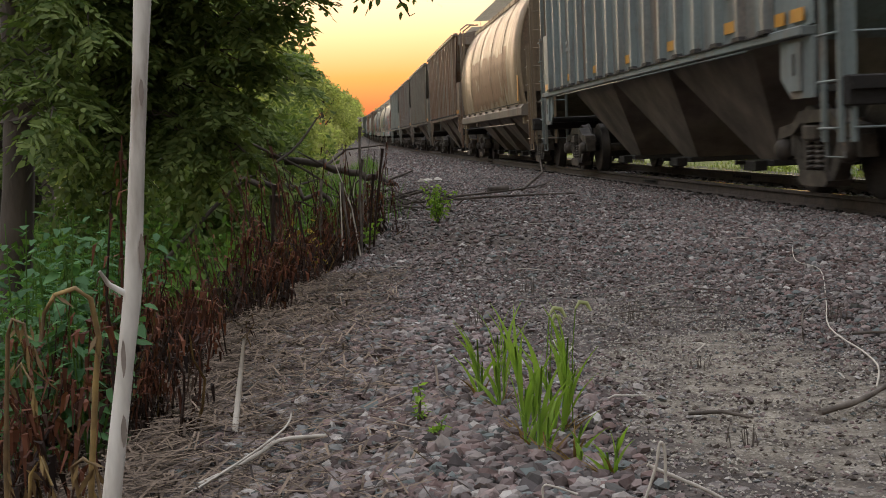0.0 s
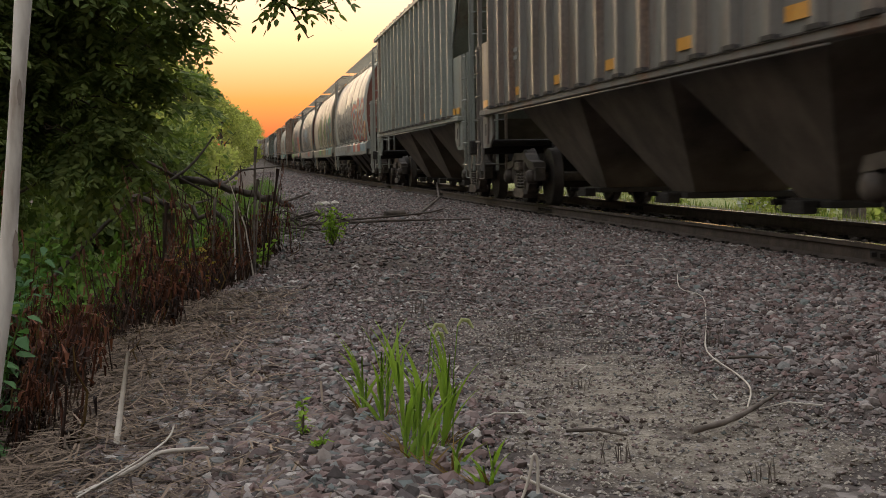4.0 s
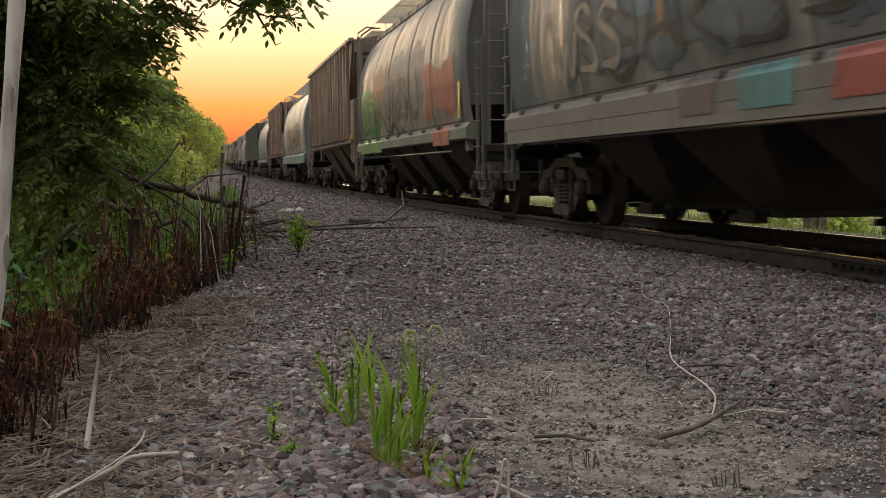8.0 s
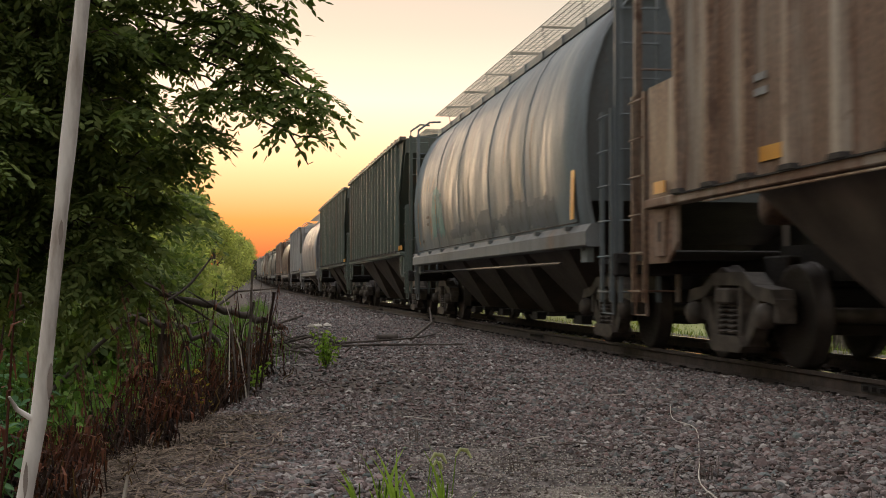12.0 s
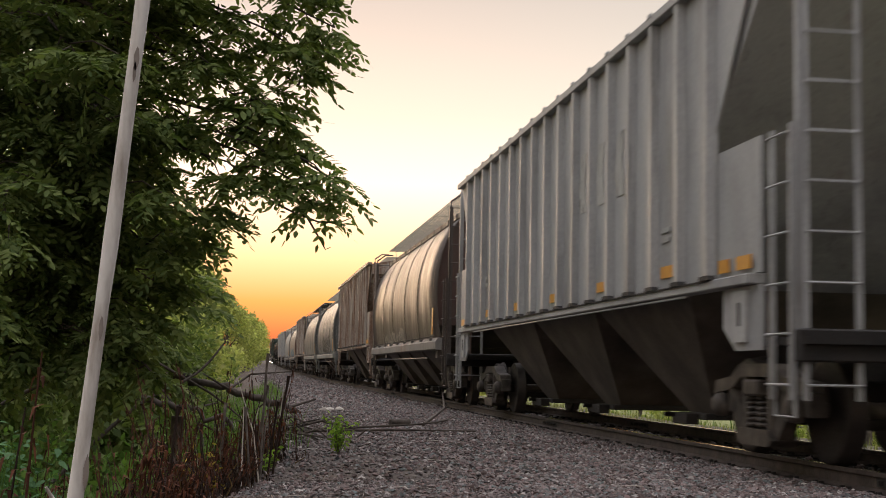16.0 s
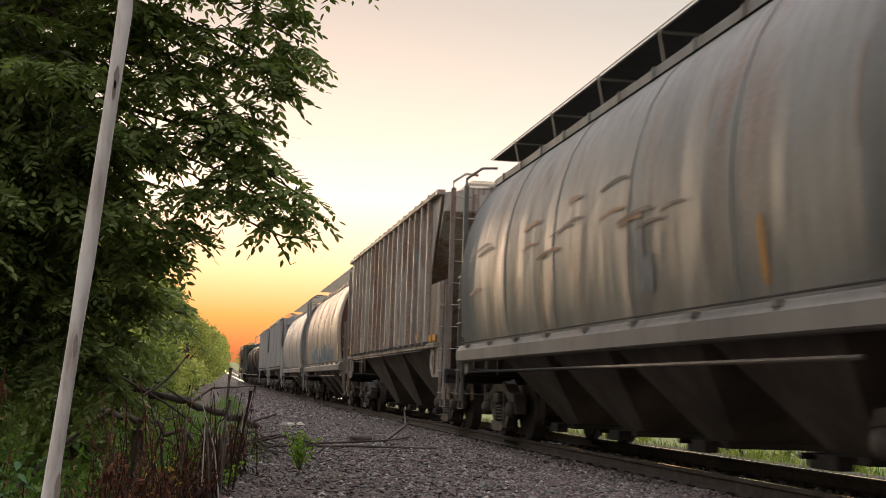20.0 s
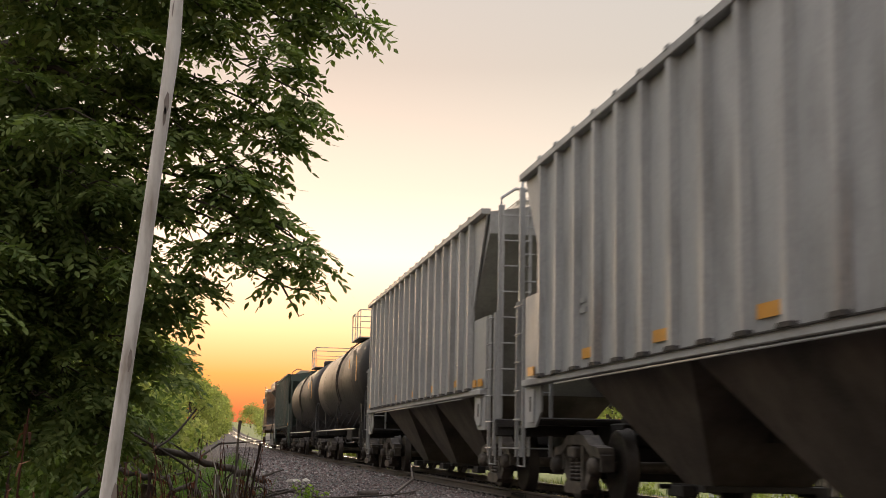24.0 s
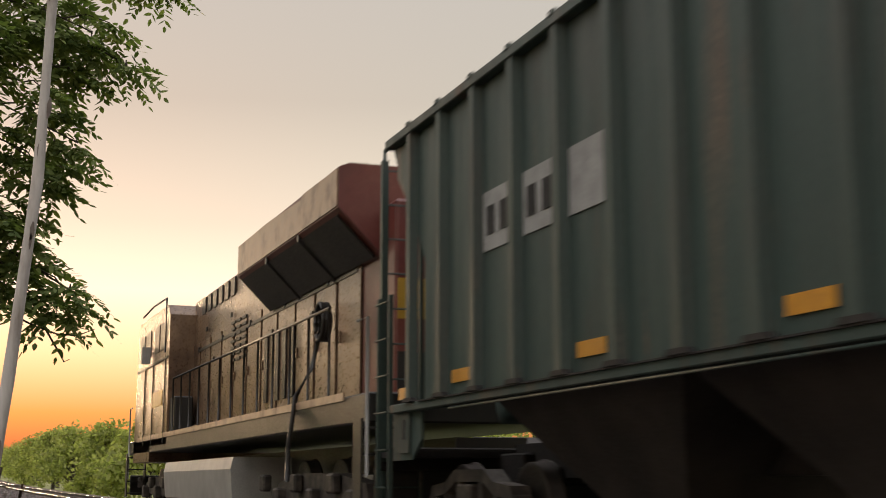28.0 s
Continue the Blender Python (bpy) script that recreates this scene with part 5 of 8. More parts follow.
# kind, body colour, sill colour, rest of the label
CARS = [
    ("R", (0.33, 0.36, 0.36), None, "grey"),
    ("R", (0.30, 0.36, 0.37), None, "blue-grey, rust-streaked"),
    ("C", (0.42, 0.31, 0.20), (0.36, 0.30, 0.24), "tan, rust-stained"),
    ("R", (0.33, 0.28, 0.23), None, "brownish grey"),
    ("R", (0.37, 0.35, 0.31), None, "warm grey"),
    ("R", (0.33, 0.32, 0.31), None, "grey"),
    ("R", (0.36, 0.40, 0.38), None, "pale greenish grey"),
    ("C", (0.335, 0.345, 0.315), (0.40, 0.44, 0.44), "olive-grey, graffiti-covered"),
    ("C", (0.40, 0.36, 0.30), (0.42, 0.42, 0.36), "tan, graffiti-covered"),
    ("C", (0.25, 0.27, 0.28), (0.45, 0.42, 0.38), "dark grey, graffiti-covered"),
    ("C", (0.36, 0.36, 0.33), (0.40, 0.44, 0.36), "grey, green graffiti"),
    ("R", (0.36, 0.30, 0.26), None, "rusty grey-brown"),
    ("C", (0.46, 0.50, 0.47), (0.40, 0.56, 0.55), "pale grey-green"),
    ("R", (0.46, 0.40, 0.34), None, "cream, rust-patched"),
    ("C", (0.27, 0.325, 0.36), (0.40, 0.44, 0.46), "blue-grey"),
    ("R", (0.075, 0.10, 0.09), None, "very dark green"),
    ("R", (0.075, 0.10, 0.09), None, "very dark green"),
    ("C", (0.36, 0.37, 0.39), (0.38, 0.38, 0.38), "grey"),
    ("R", (0.40, 0.41, 0.42), None, "light grey"),
    ("C", (0.20, 0.155, 0.135), (0.40, 0.38, 0.36), "dark brown"),
    ("R", (0.43, 0.395, 0.36), None, "rust-streaked pale grey"),
    ("C", (0.33, 0.35, 0.35), (0.45, 0.46, 0.44), "grey, graffiti-tagged"),
    ("C", (0.41, 0.42, 0.40), (0.44, 0.42, 0.38), "grey"),
    ("R", (0.45, 0.43, 0.40), None, "dirty white"),
    ("C", (0.40, 0.35, 0.30), (0.42, 0.39, 0.35), "tan, graffiti-tagged"),
    ("C", (0.37, 0.39, 0.40), (0.38, 0.38, 0.37), "grey"),
    ("R", (0.39, 0.40, 0.41), None, "light grey"),
    ("R", (0.40, 0.40, 0.40), None, "light grey"),
    ("T", (0.030, 0.028, 0.027), None, "black"),
    ("T", (0.030, 0.028, 0.027), None, "black"),
    ("G", (0.052, 0.086, 0.078), None, "dark green"),
]


# how much of the paint's brightness is left, and how rusty, where a car differs from the rest
LEFT_OF_PAINT = {1: 0.62, 4: 0.38, 5: 0.46, 7: 1.0, 8: 0.88, 10: 0.52, 12: 0.62, 13: 0.78, 15: 1.05, 16: 1.05, 17: 0.66, 18: 0.78, 19: 0.33, 20: 0.80, 21: 0.43, 22: 0.38, 23: 0.76, 24: 0.7, 25: 0.72, 26: 0.80, 27: 0.82, 30: 0.75}
RUST = {7: 0.1, 8: 0.18, 9: 0.18, 10: 0.18, 1: 0.45, 3: 0.7, 5: 0.5, 11: 0.62, 13: 0.8, 15: 0.38, 16: 0.38, 18: 0.2, 20: 0.74, 23: 0.68, 26: 0.12, 27: 0.08, 30: 0.34, 12: 0.3, 14: 0.22, 21: 0.25, 22: 0.36}

# how bright the sheet colour of the discharge bays is, car by car
BAY_TONE = {0: 1.3, 1: 1.4, 2: 1.3, 3: 1.2, 4: 1.1, 5: 0.9, 7: 0.35, 8: 0.4, 9: 0.3, 10: 0.38, 11: 0.9, 12: 0.5, 13: 1.0, 14: 0.55, 15: 0.55, 16: 0.45, 17: 0.5, 30: 0.3}


def make_train():
    proto = {"R": ribbed_hopper(7.9), "C": smooth_hopper(7.6), "T": tank_car(7.75), "G": ribbed_hopper(7.45, 3, 16, 4.36, 0.75)}
    train, used = [], set()
    for k, (kind, col, sill, words) in enumerate(CARS):
        y = (GAPS[k] + GAPS[k + 1]) / 2 + (0.35 if kind == "G" else 0.0)
        if kind in used:
            car = copy_thing(proto[kind], Matrix.Identity(4))
        else:
            car, _ = proto[kind], used.add(kind)
        what = {"R": "covered hopper railcar with ribbed sides", "G": "covered hopper railcar with ribbed sides and white panels", "C": "covered hopper railcar with smooth rounded sides", "T": "tank railcar with roof platform"}[kind]
        tagged(car, f"{words} {what}", "railcar", "cars of the freight train")
        for o in car.children_recursive:
            base = o.name.split(".")[0]
            c, g = col, LEFT_OF_PAINT.get(k, 0.58)
            if base == "side_sill" and sill:
                c, g = sill, 0.4
            # end sheets get a shaded copy of the body colour; four are dark red
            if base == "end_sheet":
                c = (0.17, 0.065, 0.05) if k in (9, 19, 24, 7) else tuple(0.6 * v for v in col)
            if base in ("corner_post", "side_ladder", "end_ladder", "rung") and kind == "C":
                c = tuple(0.75 * v for v in col)
            if base in ("discharge_bay", "end_slope_sheet", "end_post"):
                c, g = (1.0, 1.0, 1.0), BAY_TONE.get(k, 0.75)
            o.color = (*(g * v for v in c), RUST.get(k, 0.35))
        if words == "very dark green":
            for o in [o for o in car.children if o.name.startswith("end_panel")]:
                bpy.data.objects.remove(o)
        if kind == "G":
            for o in [o for o in car.children if o.name.startswith("end_panel") and o.data.vertices[0].co.y > 0]:
                bpy.data.objects.remove(o)
        train.append((car, y))
    loco = locomotive()
    tagged(loco, group="cars of the freight train")
    train.append((loco, GAPS[-1] + 11.2))
    paint_the_cars([car for car, _ in train])
    return train


def paint_the_cars(cars):
    """The tags and stains that set the cars apart; the side is given from front (minus) to rear, and by height."""
    # four of the cars have a deep plate below the sill's ledge
    for k in (7, 8, 9, 12):
        sb = bmesh.new()
        box(sb, -1.612, 0, 1.13, 0.03, 15.2, 0.17)
        part("sill_plate", sb, M_SILL, cars[k]).color = (*(0.4 * v for v in CARS[k][2]), RUST.get(k, 0.35))
    # tall bubble letters in red, blue and white, then smears, then black zigzag letters
    c = cars[7]
    sprayed_patch(c, "blue", -7.3, -1.6, 1.5, 3.0, 1)
    sprayed_patch(c, "white", -6.6, -5.4, 1.5, 2.9, 2)
    sprayed_lines(c, "red", rings(3, -7.0, -1.9, 1.5, 2.9, 3), 0.21, 0.010)
    sprayed_lines(c, "white", rings(33, -6.4, -2.4, 1.7, 2.6, 2), 0.12, 0.012)
    sprayed_lines(c, "orange", [[(-4.4, 1.55), (-4.3, 2.2), (-4.5, 2.9)], [(-5.9, 1.6), (-5.7, 2.6)]], 0.16, 0.014)
    sprayed_patch(c, "plum", -1.3, 1.6, 1.5, 2.35, 4)
    sprayed_lines(c, "black", zigzag(5, -1.2, 1.4, 1.6, 2.4, 5), 0.07)
    sprayed_lines(c, "black", zigzag(6, 2.3, 5.6, 1.55, 2.35, 6), 0.10)
    sprayed_patch(c, "slate", -2.2, 6.2, 1.5, 3.0, 66, 0.9)
    rnd = random.Random(67)
    for k in range(16):
        y, z = -1.8 + 0.5 * k, 2.5 + 0.5 * rnd.random()
        sprayed_lines(c, "white" if k % 3 else "cream", [[(y, z), (y - 0.06, z - 0.4), (y + 0.02, z - 0.75), (y - 0.02, max(1.52, z - 1.2))]], 0.13, 0.011)
    for y0, y1, p in ((-7.2, -5.3, "blue"), (-5.2, -4.2, "red"), (-4.1, -3.3, "white"), (-3.2, -2.4, "red"), (-2.3, -1.6, "blue"), (-0.6, 0.6, "plum")):
        sill_patch(c, p, y0, y1)
    # camouflage of drips over most of the side
    c = cars[8]
    rnd = random.Random(8)
    for k in range(34):
        y, w = -7.2 + 10.6 * rnd.random(), 0.25 + 0.7 * rnd.random()
        z = 1.48 + 0.9 * rnd.random() ** 1.5
        sprayed_patch(c, rnd.choice(("green", "olive", "olive", "teal", "green", "plum", "rust")), y, y + w, z, min(3.2, z + 0.6 + 0.9 * rnd.random()), 60 + k, 1.9)
    sprayed_patch(c, "teal", -7.3, -3.6, 1.5, 2.9, 7)
    sprayed_lines(c, "slate", zigzag(71, -7.0, -3.8, 1.6, 2.7, 3), 0.18, 0.016)
    sprayed_lines(c, "black", rings(72, -3.0, 0.6, 1.6, 2.5, 3), 0.05, 0.016)
    for y0, y1, p in ((-7.4, -5.2, "teal"), (-5.1, -4.6, "plum"), (-4.5, -3.4, "teal"), (-3.3, -2.6, "plum"), (-2.5, -0.6, "olive"), (-0.5, 0.4, "plum"), (0.5, 2.4, "green")):
        sill_patch(c, p, y0, y1)
    # slate-blue fields with grey and orange strokes
    c = cars[9]
    sprayed_patch(c, "slate", -4.5, 4.8, 1.6, 3.1, 9)
    sprayed_patch(c, "blue", -1.4, 2.3, 2.0, 3.0, 10)
    sprayed_patch(c, "cream", -6.9, -3.6, 1.6, 2.7, 11)
    sprayed_lines(c, "orange", [[(-3.0, 1.6), (-2.9, 2.2), (-3.3, 2.9)], [(1.5, 1.9), (1.4, 2.4)], [(-5.4, 1.7), (-5.2, 2.5)]], 0.14)
    sprayed_lines(c, "black", zigzag(12, -2.4, 4.4, 1.6, 2.5, 6), 0.07)
    sprayed_lines(c, "cream", zigzag(13, 2.6, 5.8, 1.6, 2.5, 4), 0.09, 0.013)
    for y0, y1, p in ((-4.4, -3.4, "red"), (-3.2, -2.0, "red"), (-1.4, -0.4, "teal"), (0.1, 0.9, "plum")):
        sill_patch(c, p, y0, y1)
    # green tag with black outlines at the rear, black scrawl, a dull red field in front
    c = cars[10]
    sprayed_patch(c, "rust", 2.0, 4.6, 2.3, 3.2, 14)
    sprayed_patch(c, "green", 2.7, 6.9, 1.48, 2.75, 15, 0.8)
    sprayed_patch(c, "green", 3.6, 6.7, 1.48, 2.6, 155, 0.6)
    sprayed_lines(c, "white", [[(3.9, 2.2), (3.7, 2.22)], [(4.6, 2.45), (4.35, 2.42)]], 0.06, 0.02)
    sprayed_lines(c, "black", zigzag(16, 2.8, 4.2, 1.6, 2.5, 2), 0.09)
    sprayed_lines(c, "black", rings(17, 4.0, 6.6, 1.55, 2.4, 2), 0.06)
    sprayed_lines(c, "black", rings(18, -0.6, 2.5, 1.55, 2.7, 2), 0.11)
    sprayed_patch(c, "slate", -3.6, 2.4, 1.9, 3.3, 19)
    sprayed_lines(c, "black", zigzag(20, -2.8, 1.2, 1.7, 2.9, 3), 0.14, 0.014)
    sprayed_patch(c, "red", -6.6, -3.4, 1.6, 2.7, 21)
    sill_patch(c, "red", -6.2, -4.6)
    sill_patch(c, "green", 2.6, 6.9)
    # rust-coloured letters and a turquoise sill with worn spots
    c = cars[12]
    sprayed_lines(c, "rust", zigzag(22, -1.2, 3.4, 1.62, 2.9, 4), 0.16)
    sprayed_lines(c, "rust", rings(23, -4.6, -1.4, 1.6, 2.8, 2), 0.15)
    sprayed_lines(c, "rust", zigzag(24, 3.2, 5.0, 1.6, 1.95, 2), 0.05)
    sprayed_lines(c, "black", [[(-0.9, 2.05), (0.1, 2.05)], [(-0.9, 2.3), (0.0, 2.3)]], 0.04)
    for y0, y1, p in ((-7.5, -1.2, "teal"), (3.0, 7.4, "teal"), (-1.1, 0.2, "cream"), (0.3, 1.7, "rust"), (1.8, 2.9, "cream")):
        sill_patch(c, p, y0, y1)
    # a low black and white scrawl, and two dark squares near the front
    c = cars[21]
    sprayed_patch(c, "white", -4.2, 5.6, 1.5, 2.0, 25)
    sprayed_lines(c, "black", zigzag(26, -0.9, 2.2, 1.52, 2.35, 4), 0.16)
    sprayed_lines(c, "black", rings(27, -4.6, -1.0, 1.55, 2.3, 4), 0.09)
    sprayed_lines(c, "black", zigzag(28, 3.6, 5.8, 1.6, 2.2, 5), 0.07)
    for z in (2.32, 2.78):
        sprayed_lines(c, "white", [[(-7.35, z), (-6.65, z)]], 0.46, 0.012)
        sprayed_lines(c, "black", [[(-7.30, z), (-6.70, z)]], 0.36, 0.018)
    # long dark scratches
    c = cars[22]
    rnd = random.Random(30)
    for k in range(16):
        y, z = -4.5 + 10.5 * rnd.random(), 2.25 + 0.75 * rnd.random()
        sprayed_lines(c, rnd.choice(("rust", "plum", "black")), [[(y, z), (y + 0.4, z + 0.02), (y + 0.5 + 0.7 * rnd.random(), z - 0.03)]], 0.025 + 0.03 * rnd.random())
    sprayed_lines(c, "slate", [[(-1.9, 1.75), (-1.85, 2.45)], [(-2.15, 1.72), (-2.1, 2.1)]], 0.22)
    sprayed_lines(c, "orange", [[(-4.8, 1.6), (-4.75, 2.15)]], 0.13)
    # pale blotches low on the dark brown car
    sprayed_lines(cars[19], "cream", zigzag(31, -1.2, 3.9, 1.5, 1.85, 5), 0.14)
    sprayed_lines(cars[24], "blue", zigzag(32, -5.0, 4.4, 1.55, 2.2, 7), 0.20)
    sprayed_patch(cars[24], "white", -5.4, 4.6, 1.5, 2.2, 33)
    sprayed_patch(cars[2], "rust", -5.0, 4.0, 1.5, 3.0, 34)
    c = cars[14]
    sprayed_patch(c, "slate", -6.0, 6.0, 1.5, 2.0, 35, 0.7)
    sprayed_lines(c, "orange", [[(6.9, 1.6), (6.95, 2.1), (6.85, 2.6)], [(5.1, 1.7), (5.0, 2.2)], [(4.2, 2.0), (4.3, 2.6)]], 0.07)
    sprayed_lines(c, "cream", [[(5.9, 2.75), (5.6, 3.05), (5.3, 2.75)], [(5.0, 2.7), (4.6, 3.0)]], 0.12)
    sprayed_patch(c, "teal", 3.2, 4.9, 1.7, 2.9, 36)
    sprayed_lines(c, "black", [[(5.6, 2.2), (5.2, 2.2)], [(5.6, 2.05), (5.3, 2.05)], [(6.5, 1.7), (6.2, 1.72)]], 0.06)
    # rust weeping from the seams of the plain cars
    for k, n in ((2, 14), (12, 8), (14, 10), (17, 12), (19, 10), (21, 14), (22, 10), (24, 12), (25, 12)):
        rnd = random.Random(700 + k)
        runs = []
        for _ in range(n):
            y, z = rnd.uniform(-7.2, 7.2), rnd.uniform(2.0, 3.7)
            runs.append([(y, z), (y + 0.02, z - 0.3), (y, z - rnd.uniform(0.4, 0.9))])
        sprayed_lines(cars[k], "rust", [[p for p in q if p[1] > 1.5] for q in runs if q[2][1] > 1.5], 0.03)
    # what is left of big letters, one to a panel between the ribs
    for k, paint, ys, z, h in ((18, "white", (-3.7, -2.85, -2.0), 3.15, 0.75), (20, "white", (-4.5, -3.7, -2.8), 3.2, 0.7), (20, "blue", (-5.4, -4.55), 3.45, 0.5), (23, "blue", (-5.4, -4.55), 3.25, 0.10), (23, "blue", (-5.4,), 3.5, 0.3),
                               (13, "white", (-5.4, -4.55, -1.2, -0.3), 2.9, 0.6), (3, "white", (-4.6, -3.7), 3.2, 0.6), (11, "white", (3.1,), 2.2, 0.35)):
        for y in ys:
            ob = bmesh.new()
            prism(ob, [(y - 0.2, z - h / 2), (y + 0.14, z - h / 2), (y + 0.22, z - 0.1 * h), (y + 0.1, z + h / 2), (y - 0.16, z + h / 2), (y - 0.08, z)], -1.53, -1.522)
            bmesh.ops.recalc_face_normals(ob, faces=ob.faces[:])
            part("lettering_bar", ob, SPRAY[paint], cars[k], f"worn {paint} lettering")
    pb = bmesh.new()
    box(pb, -0.75, 0, 4.69, 0.62, 15.6, 0.02)
    part("walkway_plate", pb, M_UNDER, cars[22], "dark solid walkway plate")
    for o in cars[28].children:
        if o.name.split(".")[0] in ("ladder_stile", "rung", "manway", "roof_platform", "handrail"):
            o.matrix_basis = Matrix.Translation((0, -1.0, 0)) @ o.matrix_basis
    for o in [o for o in cars[30].children if o.name.startswith("marking")]:
        bpy.data.objects.remove(o)
    # white panels on the green car; the dark bars stand for the letters on two of them
    for y, lettered in ((2.68, False), (3.57, True), (4.46, True)):
        ob = bmesh.new()
        box(ob, -1.528, y, 3.02, 0.012, 0.66, 0.54)
        panel = part("white_panel", ob, M_MARK, cars[30], "white painted panel")
        if lettered:
            for j in range(2):
                lb = bmesh.new()
                box(lb, -1.537, y - 0.15 + 0.3 * j, 3.02, 0.008, 0.17, 0.26)
                part("letter_bar", lb, M_UNDER, panel)


TRAIN = make_train()

# ---------------------------------------------------------------- trees
def leaf_quads(points, normals_rng, size, aspect=0.45, droop=0.3):
    """One pointed leaf at each point, turned at random; returns verts and faces."""
    rng = normals_rng
    n = len(points)
    d = rng.normal(size=(n, 3))
    d[:, 2] -= droop
    d /= np.linalg.norm(d, axis=1)[:, None]
    r = rng.normal(size=(n, 3))
    u = np.cross(d, r)
    u /= np.linalg.norm(u, axis=1)[:, None]
    s = size * (0.6 + 0.8 * rng.random((n, 1)))
    a = points
    b = points + d * s * 0.5 + u * s * aspect * 0.5
    c = points + d * s
    e = points + d * s * 0.5 - u * s * aspect * 0.5
    verts = np.stack([a, b, c, e], 1).reshape(-1, 3)
    faces = np.arange(4 * n).reshape(n, 4)
    return verts, faces


def big_mesh(name, verts, faces, flat=True):
    me = bpy.data.meshes.new(name)
    nv, nf, k = len(verts), len(faces), faces.shape[1]
    me.vertices.add(nv)
    me.vertices.foreach_set("co", np.asarray(verts, dtype=np.float32).ravel())
    me.loops.add(nf * k)
    me.loops.foreach_set("vertex_index", np.asarray(faces, dtype=np.int32).ravel())
    me.polygons.add(nf)
    me.polygons.foreach_set("loop_start", np.arange(0, nf * k, k, dtype=np.int32))
    me.polygons.foreach_set("loop_total", np.full(nf, k, dtype=np.int32))
    me.polygons.foreach_set("use_smooth", np.full(nf, not flat))
    me.update(calc_edges=True)
    me.validate()
    return me


def pinnate(rng, base, way, length):
    """Compound leaves, all at once: seven pairs of pointed leaflets and one at the end, along drooping stalks; six corners to a leaflet."""
    base, way, length = np.array(base), np.array(way), np.array(length)[:, None]
    def unit(a):
        return a / (np.linalg.norm(a, axis=-1, keepdims=True) + 1e-9)
    way = unit(way)
    side = unit(np.cross(way, np.array([0, 0, 1.0]) + 0.35 * rng.normal(size=way.shape)))
    up = np.cross(side, way)
    out = []
    for k in range(15):
        f = 0.14 + 0.84 * (k // 2) / 7
        s = 0 if k == 14 else 1 if k % 2 else -1
        p = base + way * length * f + np.array([0, 0, -0.40]) * length * f * f
        ll = length * 0.275 * (1 - 0.45 * abs(f - 0.5)) * (0.85 + 0.3 * rng.random(length.shape))
        d = unit(way * (0.55 if s else 1.0) + side * s * 0.8 + np.array([0, 0, -0.38]) + 0.16 * rng.normal(size=way.shape))
        w = unit(np.cross(d, up + 0.35 * rng.normal(size=way.shape)))
        out.append(np.stack([p, p + d * ll * 0.3 + w * ll * 0.20, p + d * ll * 0.68 + w * ll * 0.155, p + d * ll, p + d * ll * 0.68 - w * ll * 0.155, p + d * ll * 0.3 - w * ll * 0.20], 1))
    return np.concatenate(out, 0).reshape(-1, 3)


def walnut_tree(name, label, base, top, tips, per_limb, seed, leaf=0.28, trunk_r=0.14, mat=None):
    rng = np.random.default_rng(seed)
    tree = thing(name, label, "tree")
    base, top = np.array(base, float), np.array(top, float)
    bm = bmesh.new()
    pts = [base + (top - base) * f + np.array([0.10 * math.sin(5 * f), 0.08 * math.cos(4 * f), 0]) for f in np.linspace(0, 1, 9)]
    tube(bm, pts, [trunk_r * (1.15 - 0.75 * f) for f in np.linspace(0, 1, 9)], 9)
    part("trunk", bm, M_BARK, tree)
    bases, ways, lengths = [], [], []
    for tip in tips:
        tip = np.array(tip, float)
        f0 = min(0.95, max(0.15, (tip[2] + 0.35 - base[2]) / (top[2] - base[2])))
        a = base + (top - base) * f0
        ln = np.linalg.norm(tip - a)
        line = []
        for f in np.linspace(0, 1, 8):
            p = a + (tip - a) * f + np.array([0, 0, 0.16 * ln * math.sin(math.pi * f)]) + 0.03 * rng.normal(size=3)
            line.append(p)
        lb = bmesh.new()
        tube(lb, line, [max(0.007, 0.06 * (1 - f) ** 1.2 * min(1, ln / 2.5)) for f in np.linspace(0, 1, 8)], 5)
        sprays = max(4, round(per_limb / 12))
        for k in range(sprays):
            f = 1.0 if k == 0 else 0.25 + 0.72 * (k + rng.random()) / sprays
            i = min(6, int(f * 7))
            p = line[i] + (line[i + 1] - line[i]) * (f * 7 - i)
            out = rng.normal(size=3) * np.array([1, 1, 0.55])
            out = out / np.linalg.norm(out) + 0.8 * (tip - a) / ln
            tw = 0.1 if k == 0 else (0.16 + 0.34 * rng.random()) * (1.25 - 0.7 * f)
            q = p + out * tw + np.array([0, 0, -0.12 * tw])
            tube(lb, [p, p + out * tw * 0.5 + np.array([0, 0, 0.04]), q], [0.008, 0.006, 0.004], 4, False)
            for j in range(per_limb // sprays):
                g = 0.35 + 0.65 * rng.random() ** 0.6
                b = 2.4 * j + rng.random()
                way = np.array([math.cos(b), math.sin(b), -0.35 + 0.5 * rng.random()]) + 0.6 * out * g
                bases.append(p + (q - p) * g)
                ways.append(way)
                lengths.append(leaf * (0.6 + 0.55 * rng.random()))
        part("limb", lb, M_BARK, tree)
    v = pinnate(rng, bases, ways, lengths)
    part_mesh("crown", big_mesh("crown", v, np.arange(len(v)).reshape(-1, 6)), mat or M_LEAF, tree, "dense green pinnate leaves")
    return tree


